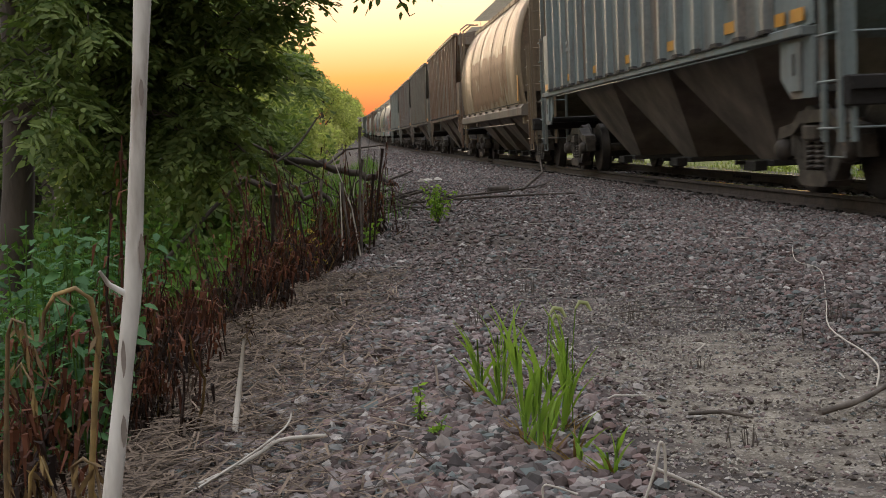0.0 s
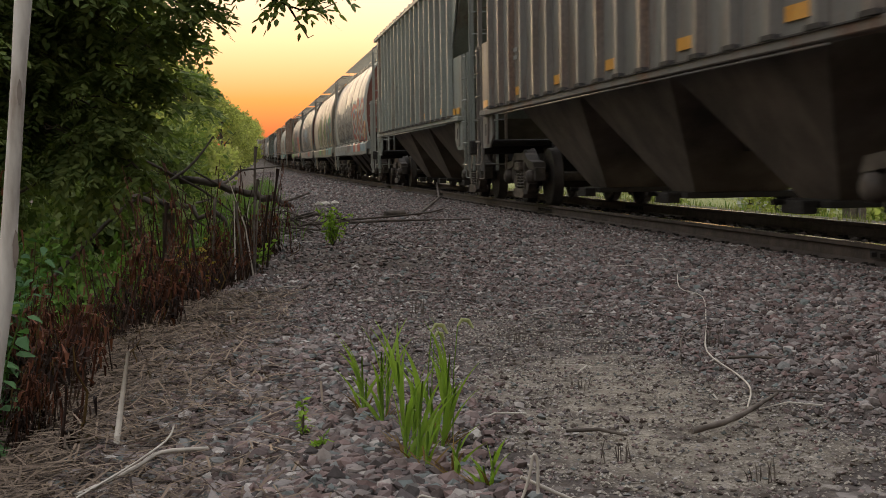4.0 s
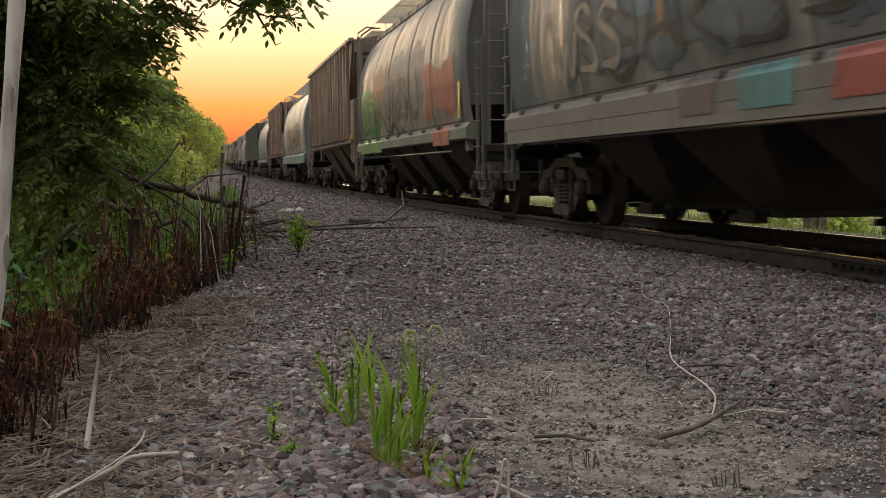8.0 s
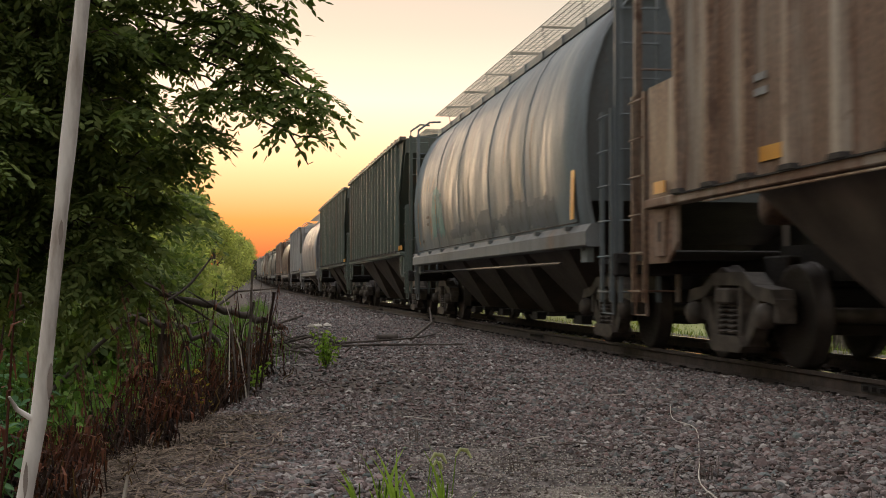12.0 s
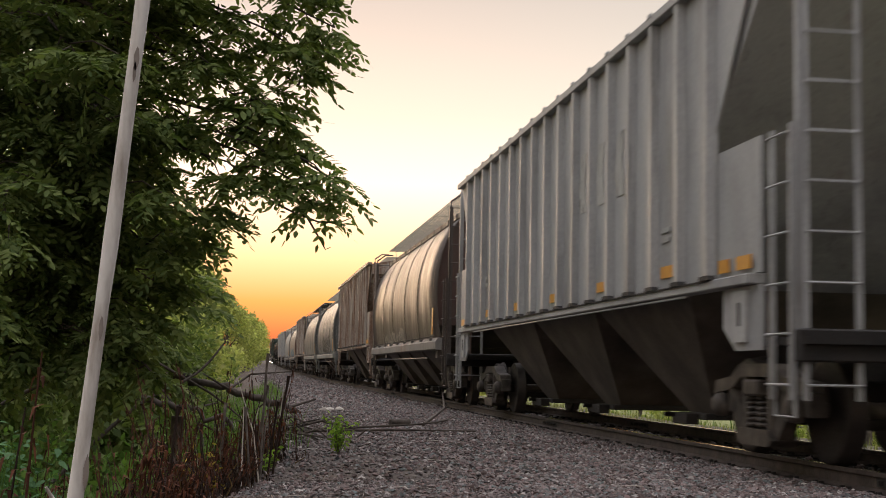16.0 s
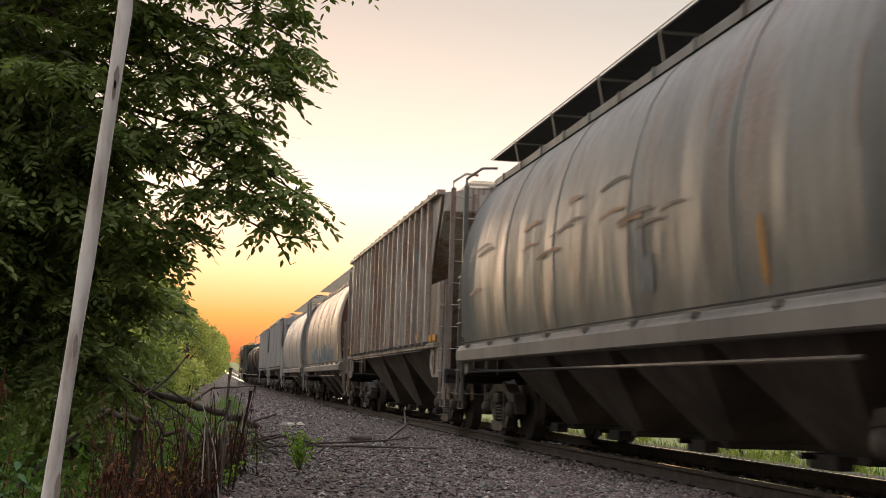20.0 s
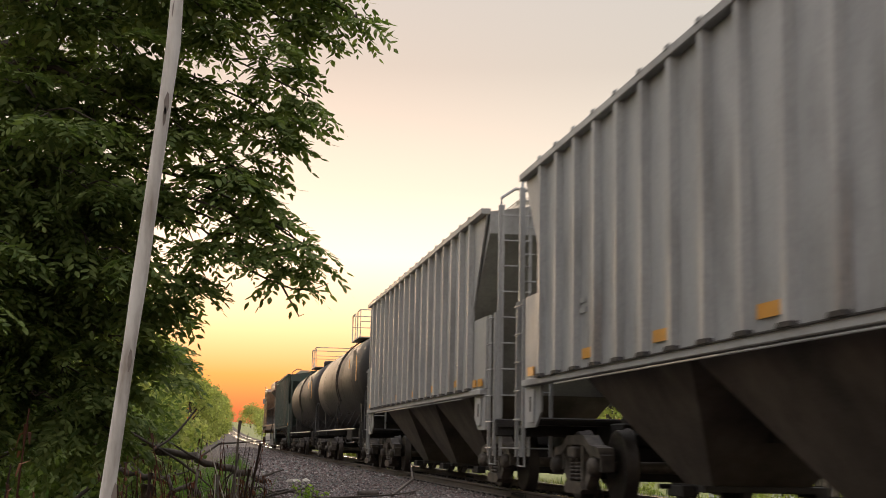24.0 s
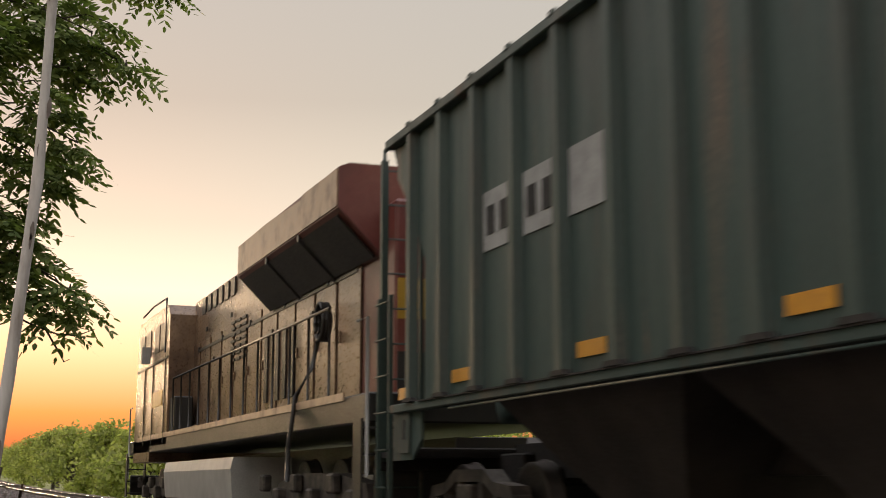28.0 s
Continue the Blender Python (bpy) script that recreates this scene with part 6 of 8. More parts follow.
OVERHANG = [(0.98, 10.0, 4.60), (0.62, 10.0, 4.86), (0.45, 10.0, 4.50), (1.2, 10.4, 5.5), (0.58, 10.0, 3.88), (0.42, 10.0, 3.64), (0.28, 10.0, 3.44), (0.05, 10.0, 3.20), (0.62, 9.9, 2.70), (0.46, 10.0, 2.58),
            (0.14, 10.0, 2.54), (-0.3, 10.2, 2.42), (-0.7, 10.4, 2.15), (-0.85, 10.8, 1.75), (-0.9, 10.0, 2.6), (-1.2, 9.4, 3.4), (-0.4, 9.5, 4.6), (-1.6, 9.2, 2.2), (-1.9, 9.0, 1.5), (-1.0, 10.8, 1.5), (-2.4, 8.5, 2.8),
            (-2.2, 8.4, 4.2), (-1.2, 9.0, 5.2), (-0.2, 10.0, 5.6), (0.1, 9.8, 4.3), (-0.5, 10.0, 3.6), (-1.5, 8.8, 4.4), (-0.3, 10.4, 3.1),
            (-0.85, 10.6, 1.22), (-0.75, 10.6, 1.9), (-0.9, 10.6, 1.55), (-1.1, 10.6, 1.25), (-1.45, 10.6, 1.55), (-1.7, 10.6, 1.2), (-1.35, 10.5, 2.05), (-0.75, 10.6, 2.3), (-1.85, 10.2, 2.3), (-0.9, 10.4, 2.35), (-1.5, 10.0, 2.9), (-1.9, 9.8, 3.6), (-0.9, 9.6, 4.1), (-1.0, 9.8, 3.0), (-1.7, 9.4, 5.0), (-0.6, 9.8, 5.1), (-2.1, 9.2, 5.6), (-1.4, 9.2, 5.8), (-0.2, 10.2, 4.9), (-2.4, 9.4, 3.0)]
TREE = walnut_tree("walnut_tree", "leafy walnut tree with low branches hanging over the bank", (-3.0, 11.6, -0.5), (-2.5, 11.3, 5.8), [(x - 0.05, y, z) for x, y, z in OVERHANG], 150, 11, 0.36)
for line in ([(-0.1, 10.0, 2.62), (0.25, 10.0, 2.45), (0.45, 10.0, 2.38), (0.60, 9.95, 2.37), (0.72, 9.9, 2.42)], [(0.36, 10.0, 2.42), (0.42, 10.0, 2.32), (0.47, 10.0, 2.24), (0.51, 10.0, 2.17), (0.55, 10.0, 2.19)], [(-0.35, 10.0, 3.05), (-0.05, 10.0, 2.95), (0.18, 10.0, 2.80)]):
    tb = bmesh.new()
    tube(tb, line, [0.009, 0.008, 0.007, 0.005, 0.003][:len(line)], 5)
    part("twig", tb, M_BARK, TREE)
walnut_tree("walnut_tree", "dense green tree standing in the ditch", (-4.2, 15.5, -0.5), (-3.8, 15.5, 6.6),
            [(-0.55, 15.5, 2.0), (-0.9, 15.6, 1.3), (-1.6, 14.6, 2.2), (-1.9, 14.5, 3.0), (-1.7, 14.5, 4.0), (-1.5, 14.8, 5.2), (-2.2, 14.2, 6.2), (-2.9, 13.8, 5.8), (-3.6, 13.8, 6.4), (-1.2, 15.0, 3.4), (-2.8, 13.8, 2.0), (-2.8, 13.6, 3.4), (-3.0, 13.8, 4.8),
             (-3.8, 13.6, 2.6), (-4.6, 13.6, 4.0), (-2.2, 14.0, 1.2), (-3.4, 13.4, 1.2)], 150, 12, 0.40, 0.17)
walnut_tree("walnut_tree", "dense green tree deeper in the thicket", (-5.2, 21.5, -0.4), (-4.6, 21.5, 7.6),
            [(-0.7, 21.5, 2.2), (-0.9, 21.5, 3.2), (-1.0, 21.5, 1.4), (-2.4, 20.0, 2.4), (-2.6, 20.0, 3.6), (-2.4, 20.0, 5.0), (-3.0, 20.2, 6.4), (-4.0, 20.0, 7.6), (-3.8, 19.5, 2.4), (-4.0, 19.4, 4.2), (-4.2, 19.5, 6.2),
             (-5.6, 19.4, 3.2), (-5.8, 19.6, 5.2), (-4.4, 21, 6.6), (-6.6, 20, 4), (-2.8, 19.6, 1.2)], 150, 13, 0.46, 0.2)


def leafy_tree(name, label, x, y, radius, height, seed, count=3200, leaf=0.28, low=0.15, mat=None):
    """A roadside tree: tapered trunk, limbs, and a crown of lobes with an uneven edge."""
    rng = np.random.default_rng(seed)
    z0 = ground_z(x, y) - 0.1
    tree = thing(name, label, "tree")
    bm = bmesh.new()
    tube(bm, [(x, y, z0), (x + 0.1, y, z0 + height * 0.3), (x - 0.05, y + 0.1, z0 + height * 0.65), (x, y, z0 + height * 0.92)], [0.035 * height, 0.028 * height, 0.016 * height, 0.004 * height], 7)
    part("trunk", bm, M_BARK, tree)
    lobes = []
    for k in range(13):
        a, f = rng.random() * 6.283, low + (1 - low) * rng.random() ** 0.8
        r = radius * (1.0 - 0.75 * max(0, f - 0.45) / 0.55) * (0.35 + 0.4 * rng.random())
        lobes.append((np.array([x + r * math.cos(a), y + r * math.sin(a), z0 + height * (0.08 + 0.82 * f)]), radius * (0.28 + 0.22 * rng.random())))
    lobes.append((np.array([x, y, z0 + height * 0.86]), radius * 0.32))
    pts = []
    for c, r in lobes:
        lb = bmesh.new()
        mid = np.array([x, y, max(z0 + 0.15 * height, c[2] - 0.5 * r - 0.12 * height)])
        tube(lb, [mid, mid + (c - mid) * 0.5 + np.array([0, 0, 0.1]), c], [0.011 * height, 0.007 * height, 0.003 * height], 5, False)
        part("limb", lb, M_BARK, tree)
        n = int(count / len(lobes))
        d = rng.normal(size=(n, 3))
        d /= np.linalg.norm(d, axis=1)[:, None]
        rr = r * (0.45 + 0.65 * rng.random((n, 1)) ** 0.6) * (1 + 0.25 * np.sin(5 * d[:, :1] + 3 * d[:, 1:2]))
        pts.append(c + d * rr * np.array([1, 1, 0.8]))
    v, f = leaf_quads(np.concatenate(pts), rng, leaf, 0.55)
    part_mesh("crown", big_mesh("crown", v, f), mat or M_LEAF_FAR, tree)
    return tree


for i, (x, y, rad, h) in enumerate([(-1.5, 13.6, 0.8, 1.5), (-2.6, 15.0, 1.1, 2.0), (-1.5, 17.6, 0.9, 1.7), (-3.2, 18.0, 1.3, 2.4), (-2.2, 20.5, 1.2, 2.2), (-1.6, 23.5, 1.1, 2.2), (-3.4, 23.0, 1.5, 2.8), (-1.9, 27.5, 1.3, 2.6), (-1.7, 32.0, 1.4, 2.8), (-4.6, 16.0, 1.4, 2.4), (-5.0, 20.0, 1.6, 3.0)]):
    leafy_tree("bush", "dense green bush at the foot of the trees", x, y, rad, h, 350 + i, 2600, 0.13, 0.0, M_LEAF)
LEFT_ROW = [(-3.6, 27, 2.4, 6.2), (-6.5, 25, 3.0, 8.0), (-3.8, 34, 2.4, 6.4), (-7.5, 33, 3.2, 9.0), (-3.8, 43, 2.6, 6.6), (-3.7, 53, 2.6, 6.8), (-3.6, 64, 2.7, 6.9), (-3.3, 78, 2.7, 6.9), (-3.1, 94, 2.9, 7.4), (-2.6, 113, 2.5, 7.0),
            (-2.2, 135, 3.2, 7.2), (-1.4, 160, 3.2, 7.4), (-0.8, 190, 3.4, 7.6), (-0.2, 225, 3.6, 8.0), (0.6, 270, 3.8, 8.2), (1.2, 330, 4.2, 8.6), (2.0, 400, 4.6, 9.0), (3.0, 480, 5.0, 10.0), (4.0, 580, 5.5, 11.0), (4.2, 680, 6.0, 11.0), (7.5, 770, 7.0, 11.0)]
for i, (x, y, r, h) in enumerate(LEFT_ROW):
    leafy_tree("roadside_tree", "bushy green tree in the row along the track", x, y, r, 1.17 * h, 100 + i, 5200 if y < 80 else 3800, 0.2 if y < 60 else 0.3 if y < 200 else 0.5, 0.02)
RIGHT_ROW = [(14.5, 105, 4.0, 6.6), (13.6, 128, 4.0, 7.0), (13.0, 155, 4.0, 7.6), (13.5, 190, 4.2, 8.2), (16, 215, 4.5, 9.0), (14.5, 245, 4.5, 8.0), (21, 200, 5, 9.0), (14.5, 290, 4.8, 7.6), (16, 345, 5, 7.8), (16.5, 410, 5.5, 8.0), (17, 490, 6, 8.5), (17, 590, 6.5, 9.5),
             (12.2, 63, 2.9, 10.2), (15.5, 70, 3.2, 9.5), (20, 66, 3.5, 9.0), (27, 60, 4, 9), (34, 50, 4, 9), (40, 70, 5, 10), (24, 110, 5, 9), (32, 130, 5, 9), (45, 110, 6, 10), (30, 170, 5, 9)]
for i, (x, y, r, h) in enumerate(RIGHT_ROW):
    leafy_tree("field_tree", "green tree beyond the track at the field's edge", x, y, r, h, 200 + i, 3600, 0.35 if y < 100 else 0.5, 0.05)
for i, (x, y, r, h) in enumerate([(12.6, 30.5, 0.9, 1.7), (14.6, 33, 1.1, 1.9), (17.5, 36, 1.3, 2.2), (11.8, 24, 0.8, 1.3), (20, 44, 1.6, 2.6), (13.2, 41, 1.0, 1.8), (16.8, 28, 0.9, 1.4), (22, 52, 1.8, 3.0), (15.6, 52, 1.4, 2.4)]):
    leafy_tree("shrub", "green shrub at the edge of the mown field", x, y, r, h, 300 + i, 1500, 0.13, 0.0)

# a white boarded shed, a grey post with its conduit, and a shrub in blossom, past the track
M_SIDING = plain("white_siding_paint", [(0.55, 0.56, 0.56), (0.72, 0.73, 0.73)], 1.5, (0.5, 0.7), 0.0, 0.2)
M_BLOSSOM = foliage("white_blossom", (0.55, 0.58, 0.5), (0.78, 0.8, 0.74), 0.3)


def white_shed(x0, x1, y0, y1, h):
    z = min(ground_z(x0, y0), ground_z(x1, y0)) - 0.05
    shed = thing("shed", "white boarded shed in the field past the track", "shed")
    bm = bmesh.new()
    box(bm, (x0 + x1) / 2, (y0 + y1) / 2, z + h / 2, x1 - x0 - 0.1, y1 - y0 - 0.1, h)
    part("wall", bm, M_SIDING, shed)
    n = int(h / 0.2)
    for k in range(n):
        bm = bmesh.new()
        zz = z + h * k / n
        prism(bm, [(y0 - 0.02, zz), (y0 + 0.045, zz), (y0 + 0.045, zz + h / n), (y0 + 0.005, zz + h / n)], x0, x1)
        prism(bm, [(y0, zz), (y0, zz + 0.001), (y1, zz + 0.001), (y1, zz)], x0 - 0.02, x0 + 0.045)
        bmesh.ops.recalc_face_normals(bm, faces=bm.faces[:])
        part("board", bm, M_SIDING, shed)
    bm = bmesh.new()
    prism(bm, [(y0 - 0.3, z + h - 0.05), ((y0 + y1) / 2, z + h + 1.0), (y1 + 0.3, z + h - 0.05), (y1 + 0.3, z + h + 0.05), ((y0 + y1) / 2, z + h + 1.12), (y0 - 0.3, z + h + 0.05)], x0 - 0.3, x1 + 0.3)
    bmesh.ops.recalc_face_normals(bm, faces=bm.faces[:])
    part("roof", bm, M_UNDER, shed)


white_shed(16.8, 19.6, 40.0, 44.0, 2.2)
post = thing("wooden_post", "thick grey wooden post with a conduit, past the track", "post")
bm = bmesh.new()
prism(bm, [(10.98, 23.0), (11.30, 23.0), (11.32, 23.28), (10.97, 23.3)], ground_z(11.1, 23.1) - 0.1, ground_z(11.1, 23.1) + 2.6, "z")
bmesh.ops.recalc_face_normals(bm, faces=bm.faces[:])
part("shaft", bm, M_TWIG, post)
bm = bmesh.new()
tube(bm, [(11.14, 22.97, ground_z(11.1, 23.1) - 0.05), (11.15, 22.97, ground_z(11.1, 23.1) + 2.4)], 0.03, 6)
part("conduit", bm, M_CAST, post)
bloom = leafy_tree("shrub", "green shrub covered in small white blossom", 16.67, 42.55, 0.75, 1.5, 340, 1500, 0.12, 0.0)
brng = np.random.default_rng(341)
bp = brng.normal(size=(420, 3))
bp = bp / np.linalg.norm(bp, axis=1)[:, None] * 0.62 * (0.6 + 0.5 * brng.random((420, 1))) + np.array([16.67, 42.55, ground_z(16.67, 42.55) + 0.7])
bv, bf = leaf_quads(bp, brng, 0.07, 0.8, 0.0)
part_mesh("blossom", big_mesh("blossom", bv, bf), M_BLOSSOM, bloom, "small white blossom")

# ---------------------------------------------------------------- undergrowth and grass
def strands(rng, xy, zs, height, width, lean=0.35, seg=3):
    """Grass blades: tapering bent strips."""
    verts, faces = [], []
    for (x, y), z in zip(xy, zs):
        h = height * (0.5 + 0.8 * rng.random())
        a = rng.random() * 6.283
        l = lean * rng.random() * h
        w = width * (0.7 + 0.6 * rng.random())
        cx, sx = math.cos(a), math.sin(a)
        b = rng.random() * 6.283
        ux, uy = math.cos(b) * w / 2, math.sin(b) * w / 2
        i0 = len(verts)
        for k in range(seg + 1):
            f = k / seg
            px, py, pz = x + cx * l * f * f, y + sx * l * f * f, z + h * f * (1 - 0.25 * lean * f)
            t = (1 - f) ** 0.7 + 0.04
            verts += [(px - ux * t, py - uy * t, pz), (px + ux * t, py + uy * t, pz)]
        for k in range(seg):
            faces.append((i0 + 2 * k, i0 + 2 * k + 1, i0 + 2 * k + 3, i0 + 2 * k + 2))
    return np.array(verts), np.array(faces)


def scatter(rng, n, x0, x1, y0, y1, keep=None):
    out = []
    while len(out) < n:
        x, y = x0 + (x1 - x0) * rng.random(), y0 + (y1 - y0) * rng.random()
        if keep is None or keep(x, y):
            out.append((x, y))
    return out


def stuff(name, label, category, verts, faces, mat):
    ob = part_mesh(name, big_mesh(name, verts, faces), mat)
    return tagged(ob, label, category, kind="stuff")


rng = np.random.default_rng(5)
xy = scatter(rng, 9000, 9.4, 30, 6, 60)
v, f = strands(rng, xy, [ground_z(x, y) - 0.02 for x, y in xy], 0.11, 0.02)
stuff("field_grass", "yellow-green grass of the field past the track", "grass", v, f, M_FIELD)
xy = scatter(rng, 6000, 7.6, 11.5, 8, 45)
v, f = strands(rng, xy, [ground_z(x, y) - 0.02 for x, y in xy], 0.15, 0.014)
stuff("verge_grass", "rough grass along the far side of the ballast", "grass", v, f, M_FIELD)

xy = scatter(rng, 4500, 8.8, 17, 14, 34)
v, f = strands(rng, xy, [ground_z(x, y) - 0.02 for x, y in xy], 0.25, 0.03)
stuff("verge_weeds", "rank green weeds beyond the track", "weeds", v, f, M_LEAF_LIT)

xy = scatter(rng, 19000, -7, 0.2, 5.0, 24, lambda x, y: x < edge_x(y) - 0.55)
pts = np.array([(x, y, ground_z(x, y) + (0.15 + 0.8 * rng.random()) * min(1.0, 0.35 + 0.35 * (edge_x(y) - x))) for x, y in xy])
v, f = leaf_quads(pts, rng, 0.08, 0.5, 0.1)
stuff("undergrowth", "bright green leafy undergrowth in the ditch", "undergrowth", v, f, M_LEAF_LIT)
xy = scatter(rng, 5000, -6, 0.3, 9.0, 26, lambda x, y: x < edge_x(y) - 0.3)
v, f = strands(rng, xy, [ground_z(x, y) - 0.02 for x, y in xy], 0.6, 0.012)
stuff("ditch_grass", "tall green grass in the ditch", "grass", v, f, M_LEAF_LIT)
xy = scatter(rng, 2600, -1.2, 1.0, 14, 60, lambda x, y: x < edge_x(y) + 0.25)
v, f = strands(rng, xy, [ground_z(x, y) - 0.02 for x, y in xy], 0.4, 0.012)
stuff("verge_grass", "grass creeping onto the gravel shoulder", "grass", v, f, M_LEAF_LIT)
xy = scatter(rng, 12000, -1.1, 0.7, 2.5, 8.5, lambda x, y: -0.5 < x - edge_x(y) < 0.7 * rng.random() ** 1.6 + 0.1)
v, f = [], []
for x, y in xy:
    a, l, z = rng.random() * 6.283, 0.04 + 0.17 * rng.random(), ground_z(x, y) + 0.006 + 0.035 * rng.random()
    dx, dy, w, rise = math.cos(a) * l / 2, math.sin(a) * l / 2, 0.0015 + 0.0022 * rng.random(), 0.05 * (rng.random() - 0.35)
    ox, oy = -math.sin(a) * w, math.cos(a) * w
    i0 = len(v)
    v += [(x - dx - ox, y - dy - oy, z), (x - dx + ox, y - dy + oy, z + 0.001), (x + dx + ox, y + dy + oy, z + rise + 0.001), (x + dx - ox, y + dy - oy, z + rise)]
    f.append((i0, i0 + 1, i0 + 2, i0 + 3))
stuff("dry_straw", "broken dry straw lying on the bank", "straw", np.array(v), np.array(f), M_STRAW)


def hanging_leaves(rng, points, length, width):
    """Withered leaves: narrow strips, bent in the middle, that hang from the stems."""
    n = len(points)
    a = rng.random(n) * 6.283
    l = length * (0.5 + 0.9 * rng.random(n))
    w = width * (0.5 + rng.random(n))
    out = np.stack([np.cos(a), np.sin(a), np.zeros(n)], 1)
    b = a + 1.57 + 0.7 * rng.normal(size=n)
    u = np.stack([np.cos(b), np.sin(b), 0.3 * rng.normal(size=n)], 1) * w[:, None]
    reach = (0.15 + 0.35 * rng.random(n))[:, None]
    up = np.array([0, 0, 1.0])
    p1 = points + out * (l[:, None] * reach) + up * (l * (0.12 - 0.4 * rng.random(n)))[:, None]
    p2 = p1 + out * (l[:, None] * 0.15) - up * (l * (0.5 + 0.4 * rng.random(n)))[:, None]
    verts = np.stack([points - 0.3 * u, points + 0.3 * u, p1 + u, p1 - u, p2 + 0.35 * u, p2 - 0.35 * u], 1).reshape(-1, 3)
    i = 6 * np.arange(n)[:, None]
    faces = np.concatenate([i + np.array([[0, 1, 2, 3]]), i + np.array([[3, 2, 4, 5]])], 0)
    return verts, faces


def dead_weed(seed, height, stems, leafy, red=0.5):
    """A withered plant: stiff stems, grey-brown curled leaves low down, redder tufts and seed heads towards the tips."""
    rng = np.random.default_rng(seed)
    plant = thing("dead_weed", "withered reddish-brown weed on the bank", "weed", "dead weeds along the bank")
    low, high = [], []
    for k in range(stems):
        h = height * (0.35 + 0.8 * rng.random() ** 1.2)
        a, l = rng.random() * 6.283, 0.28 * rng.random() * h
        x, y = 0.11 * rng.normal(), 0.11 * rng.normal()
        line = [(x + math.cos(a) * l * f * f + 0.014 * rng.normal(), y + math.sin(a) * l * f * f + 0.014 * rng.normal(), h * f) for f in np.linspace(0, 1, 6)]
        bm = bmesh.new()
        tube(bm, line, [0.0055, 0.005, 0.0045, 0.004, 0.003, 0.002], 4, False)
        part("stem", bm, (M_DEADOCHRE if k % 6 == 0 else M_DEADRED if k % 2 else M_DEAD), plant)
        for j in range(leafy):
            f = 0.06 + 0.92 * rng.random()
            i = min(4, int(f * 5))
            p = np.array(line[i]) + (np.array(line[i + 1]) - np.array(line[i])) * (f * 5 - i) + 0.015 * rng.normal(size=3)
            (high if p[2] > height * (1 - red) * (0.7 + 0.5 * rng.random()) else low).append(p)
    for pts, mat, words in ((low, M_DEAD, "curled grey-brown leaves"), (high, M_DEADRED, "rust-red withered leaves")):
        if len(pts) > 2:
            v, f = hanging_leaves(rng, np.array(pts), 0.055, 0.0055)
            part_mesh("withered_leaves", big_mesh("withered_leaves", v, f), mat, plant, words)
    return plant


weeds = [dead_weed(400 + i, h, s, l) for i, (h, s, l) in enumerate([(0.52, 11, 60), (0.60, 10, 56), (0.46, 12, 66), (0.80, 7, 18), (0.38, 11, 60)])]
spots = []
rng = np.random.default_rng(9)
for y in np.arange(3.6, 9.6, 0.185):
    spots.append((edge_x(y) - 0.06 - 0.55 * rng.random(), y + 0.05 * rng.normal(), int(rng.integers(0, 3)) if rng.random() < 0.45 else int(rng.integers(3, 5))))
for y in np.arange(8.4, 13.0, 0.16):
    spots.append((edge_x(y) - 0.05 - 0.8 * rng.random() ** 1.5, y, 3 if rng.random() < 0.75 else 1))
for i, (x, y, k) in enumerate(spots):
    m = pose(x, y, ground_z(x, y) - 0.02, 9 * rng.normal(), 9 * rng.normal(), 360 * rng.random()) @ Matrix.Scale(0.62 + 0.62 * rng.random(), 4)
    if i < 5:
        weeds[i].matrix_basis = m
    else:
        copy_thing(weeds[k], Matrix.Identity(4)).matrix_basis = m


def stalk(name, label, category, pts, radii, mat, group="", seg=7):
    """A stem or stick along a smooth line through the points."""
    bm = bmesh.new()
    if len(pts) > 3:
        if isinstance(radii, (int, float)):
            radii = [radii] * len(pts)
        p, fine, girth = [np.array(q, float) for q in pts], [], []
        for a in range(len(p) - 1):
            p0, p1, p2, p3 = p[max(a - 1, 0)], p[a], p[a + 1], p[min(a + 2, len(p) - 1)]
            for t in (0, 0.25, 0.5, 0.75):
                fine.append(0.5 * (2 * p1 + (p2 - p0) * t + (2 * p0 - 5 * p1 + 4 * p2 - p3) * t * t + (3 * p1 - p0 - 3 * p2 + p3) * t ** 3))
                girth.append((radii[a] + (radii[a + 1] - radii[a]) * t) * (1 + 0.12 * math.sin(9 * (a + t))))
        pts, radii = [*fine, p[-1]], [*girth, radii[-1]]
    tube(bm, pts, radii, seg)
    ob = part(name, bm, mat)
    return tagged(ob, label, category, group)


# pale standing stalk with its scars, close to the camera
pole = thing("bare_stalk", "pale bare dead stalk leaning beside the bank", "stalk")
POLE = [(-0.39, 1.50, 0.10), (-0.334, 1.497, 0.5), (-0.287, 1.497, 0.8), (-0.240, 1.497, 1.09), (-0.211, 1.497, 1.4), (-0.185, 1.497, 1.7), (-0.177, 1.497, 2.0), (-0.169, 1.497, 2.4), (-0.162, 1.497, 2.7)]
bm = bmesh.new()
fine, rad = [], []
for a, b in zip(POLE, POLE[1:]):
    for k in range(4):
        fine.append([a[i] + (b[i] - a[i]) * k / 4 for i in range(3)])
        rad.append((0.0108 - 0.0017 * (fine[-1][2])) * (1.10 if k == 0 else 1.0) * (1 + 0.05 * math.sin(9.0 * fine[-1][2]) + 0.03 * math.sin(23.0 * fine[-1][2])))
fine.append(POLE[-1])
rad.append(0.006)
tube(bm, fine, rad, 10)
part("stem", bm, M_POLE, pole)
tw = bmesh.new()
tube(tw, [(-0.242, 1.497, 1.085), (-0.262, 1.485, 1.10), (-0.270, 1.48, 1.115)], [0.004, 0.003, 0.0015], 6)
part("side_twig", tw, M_POLE, pole)
rng = np.random.default_rng(21)
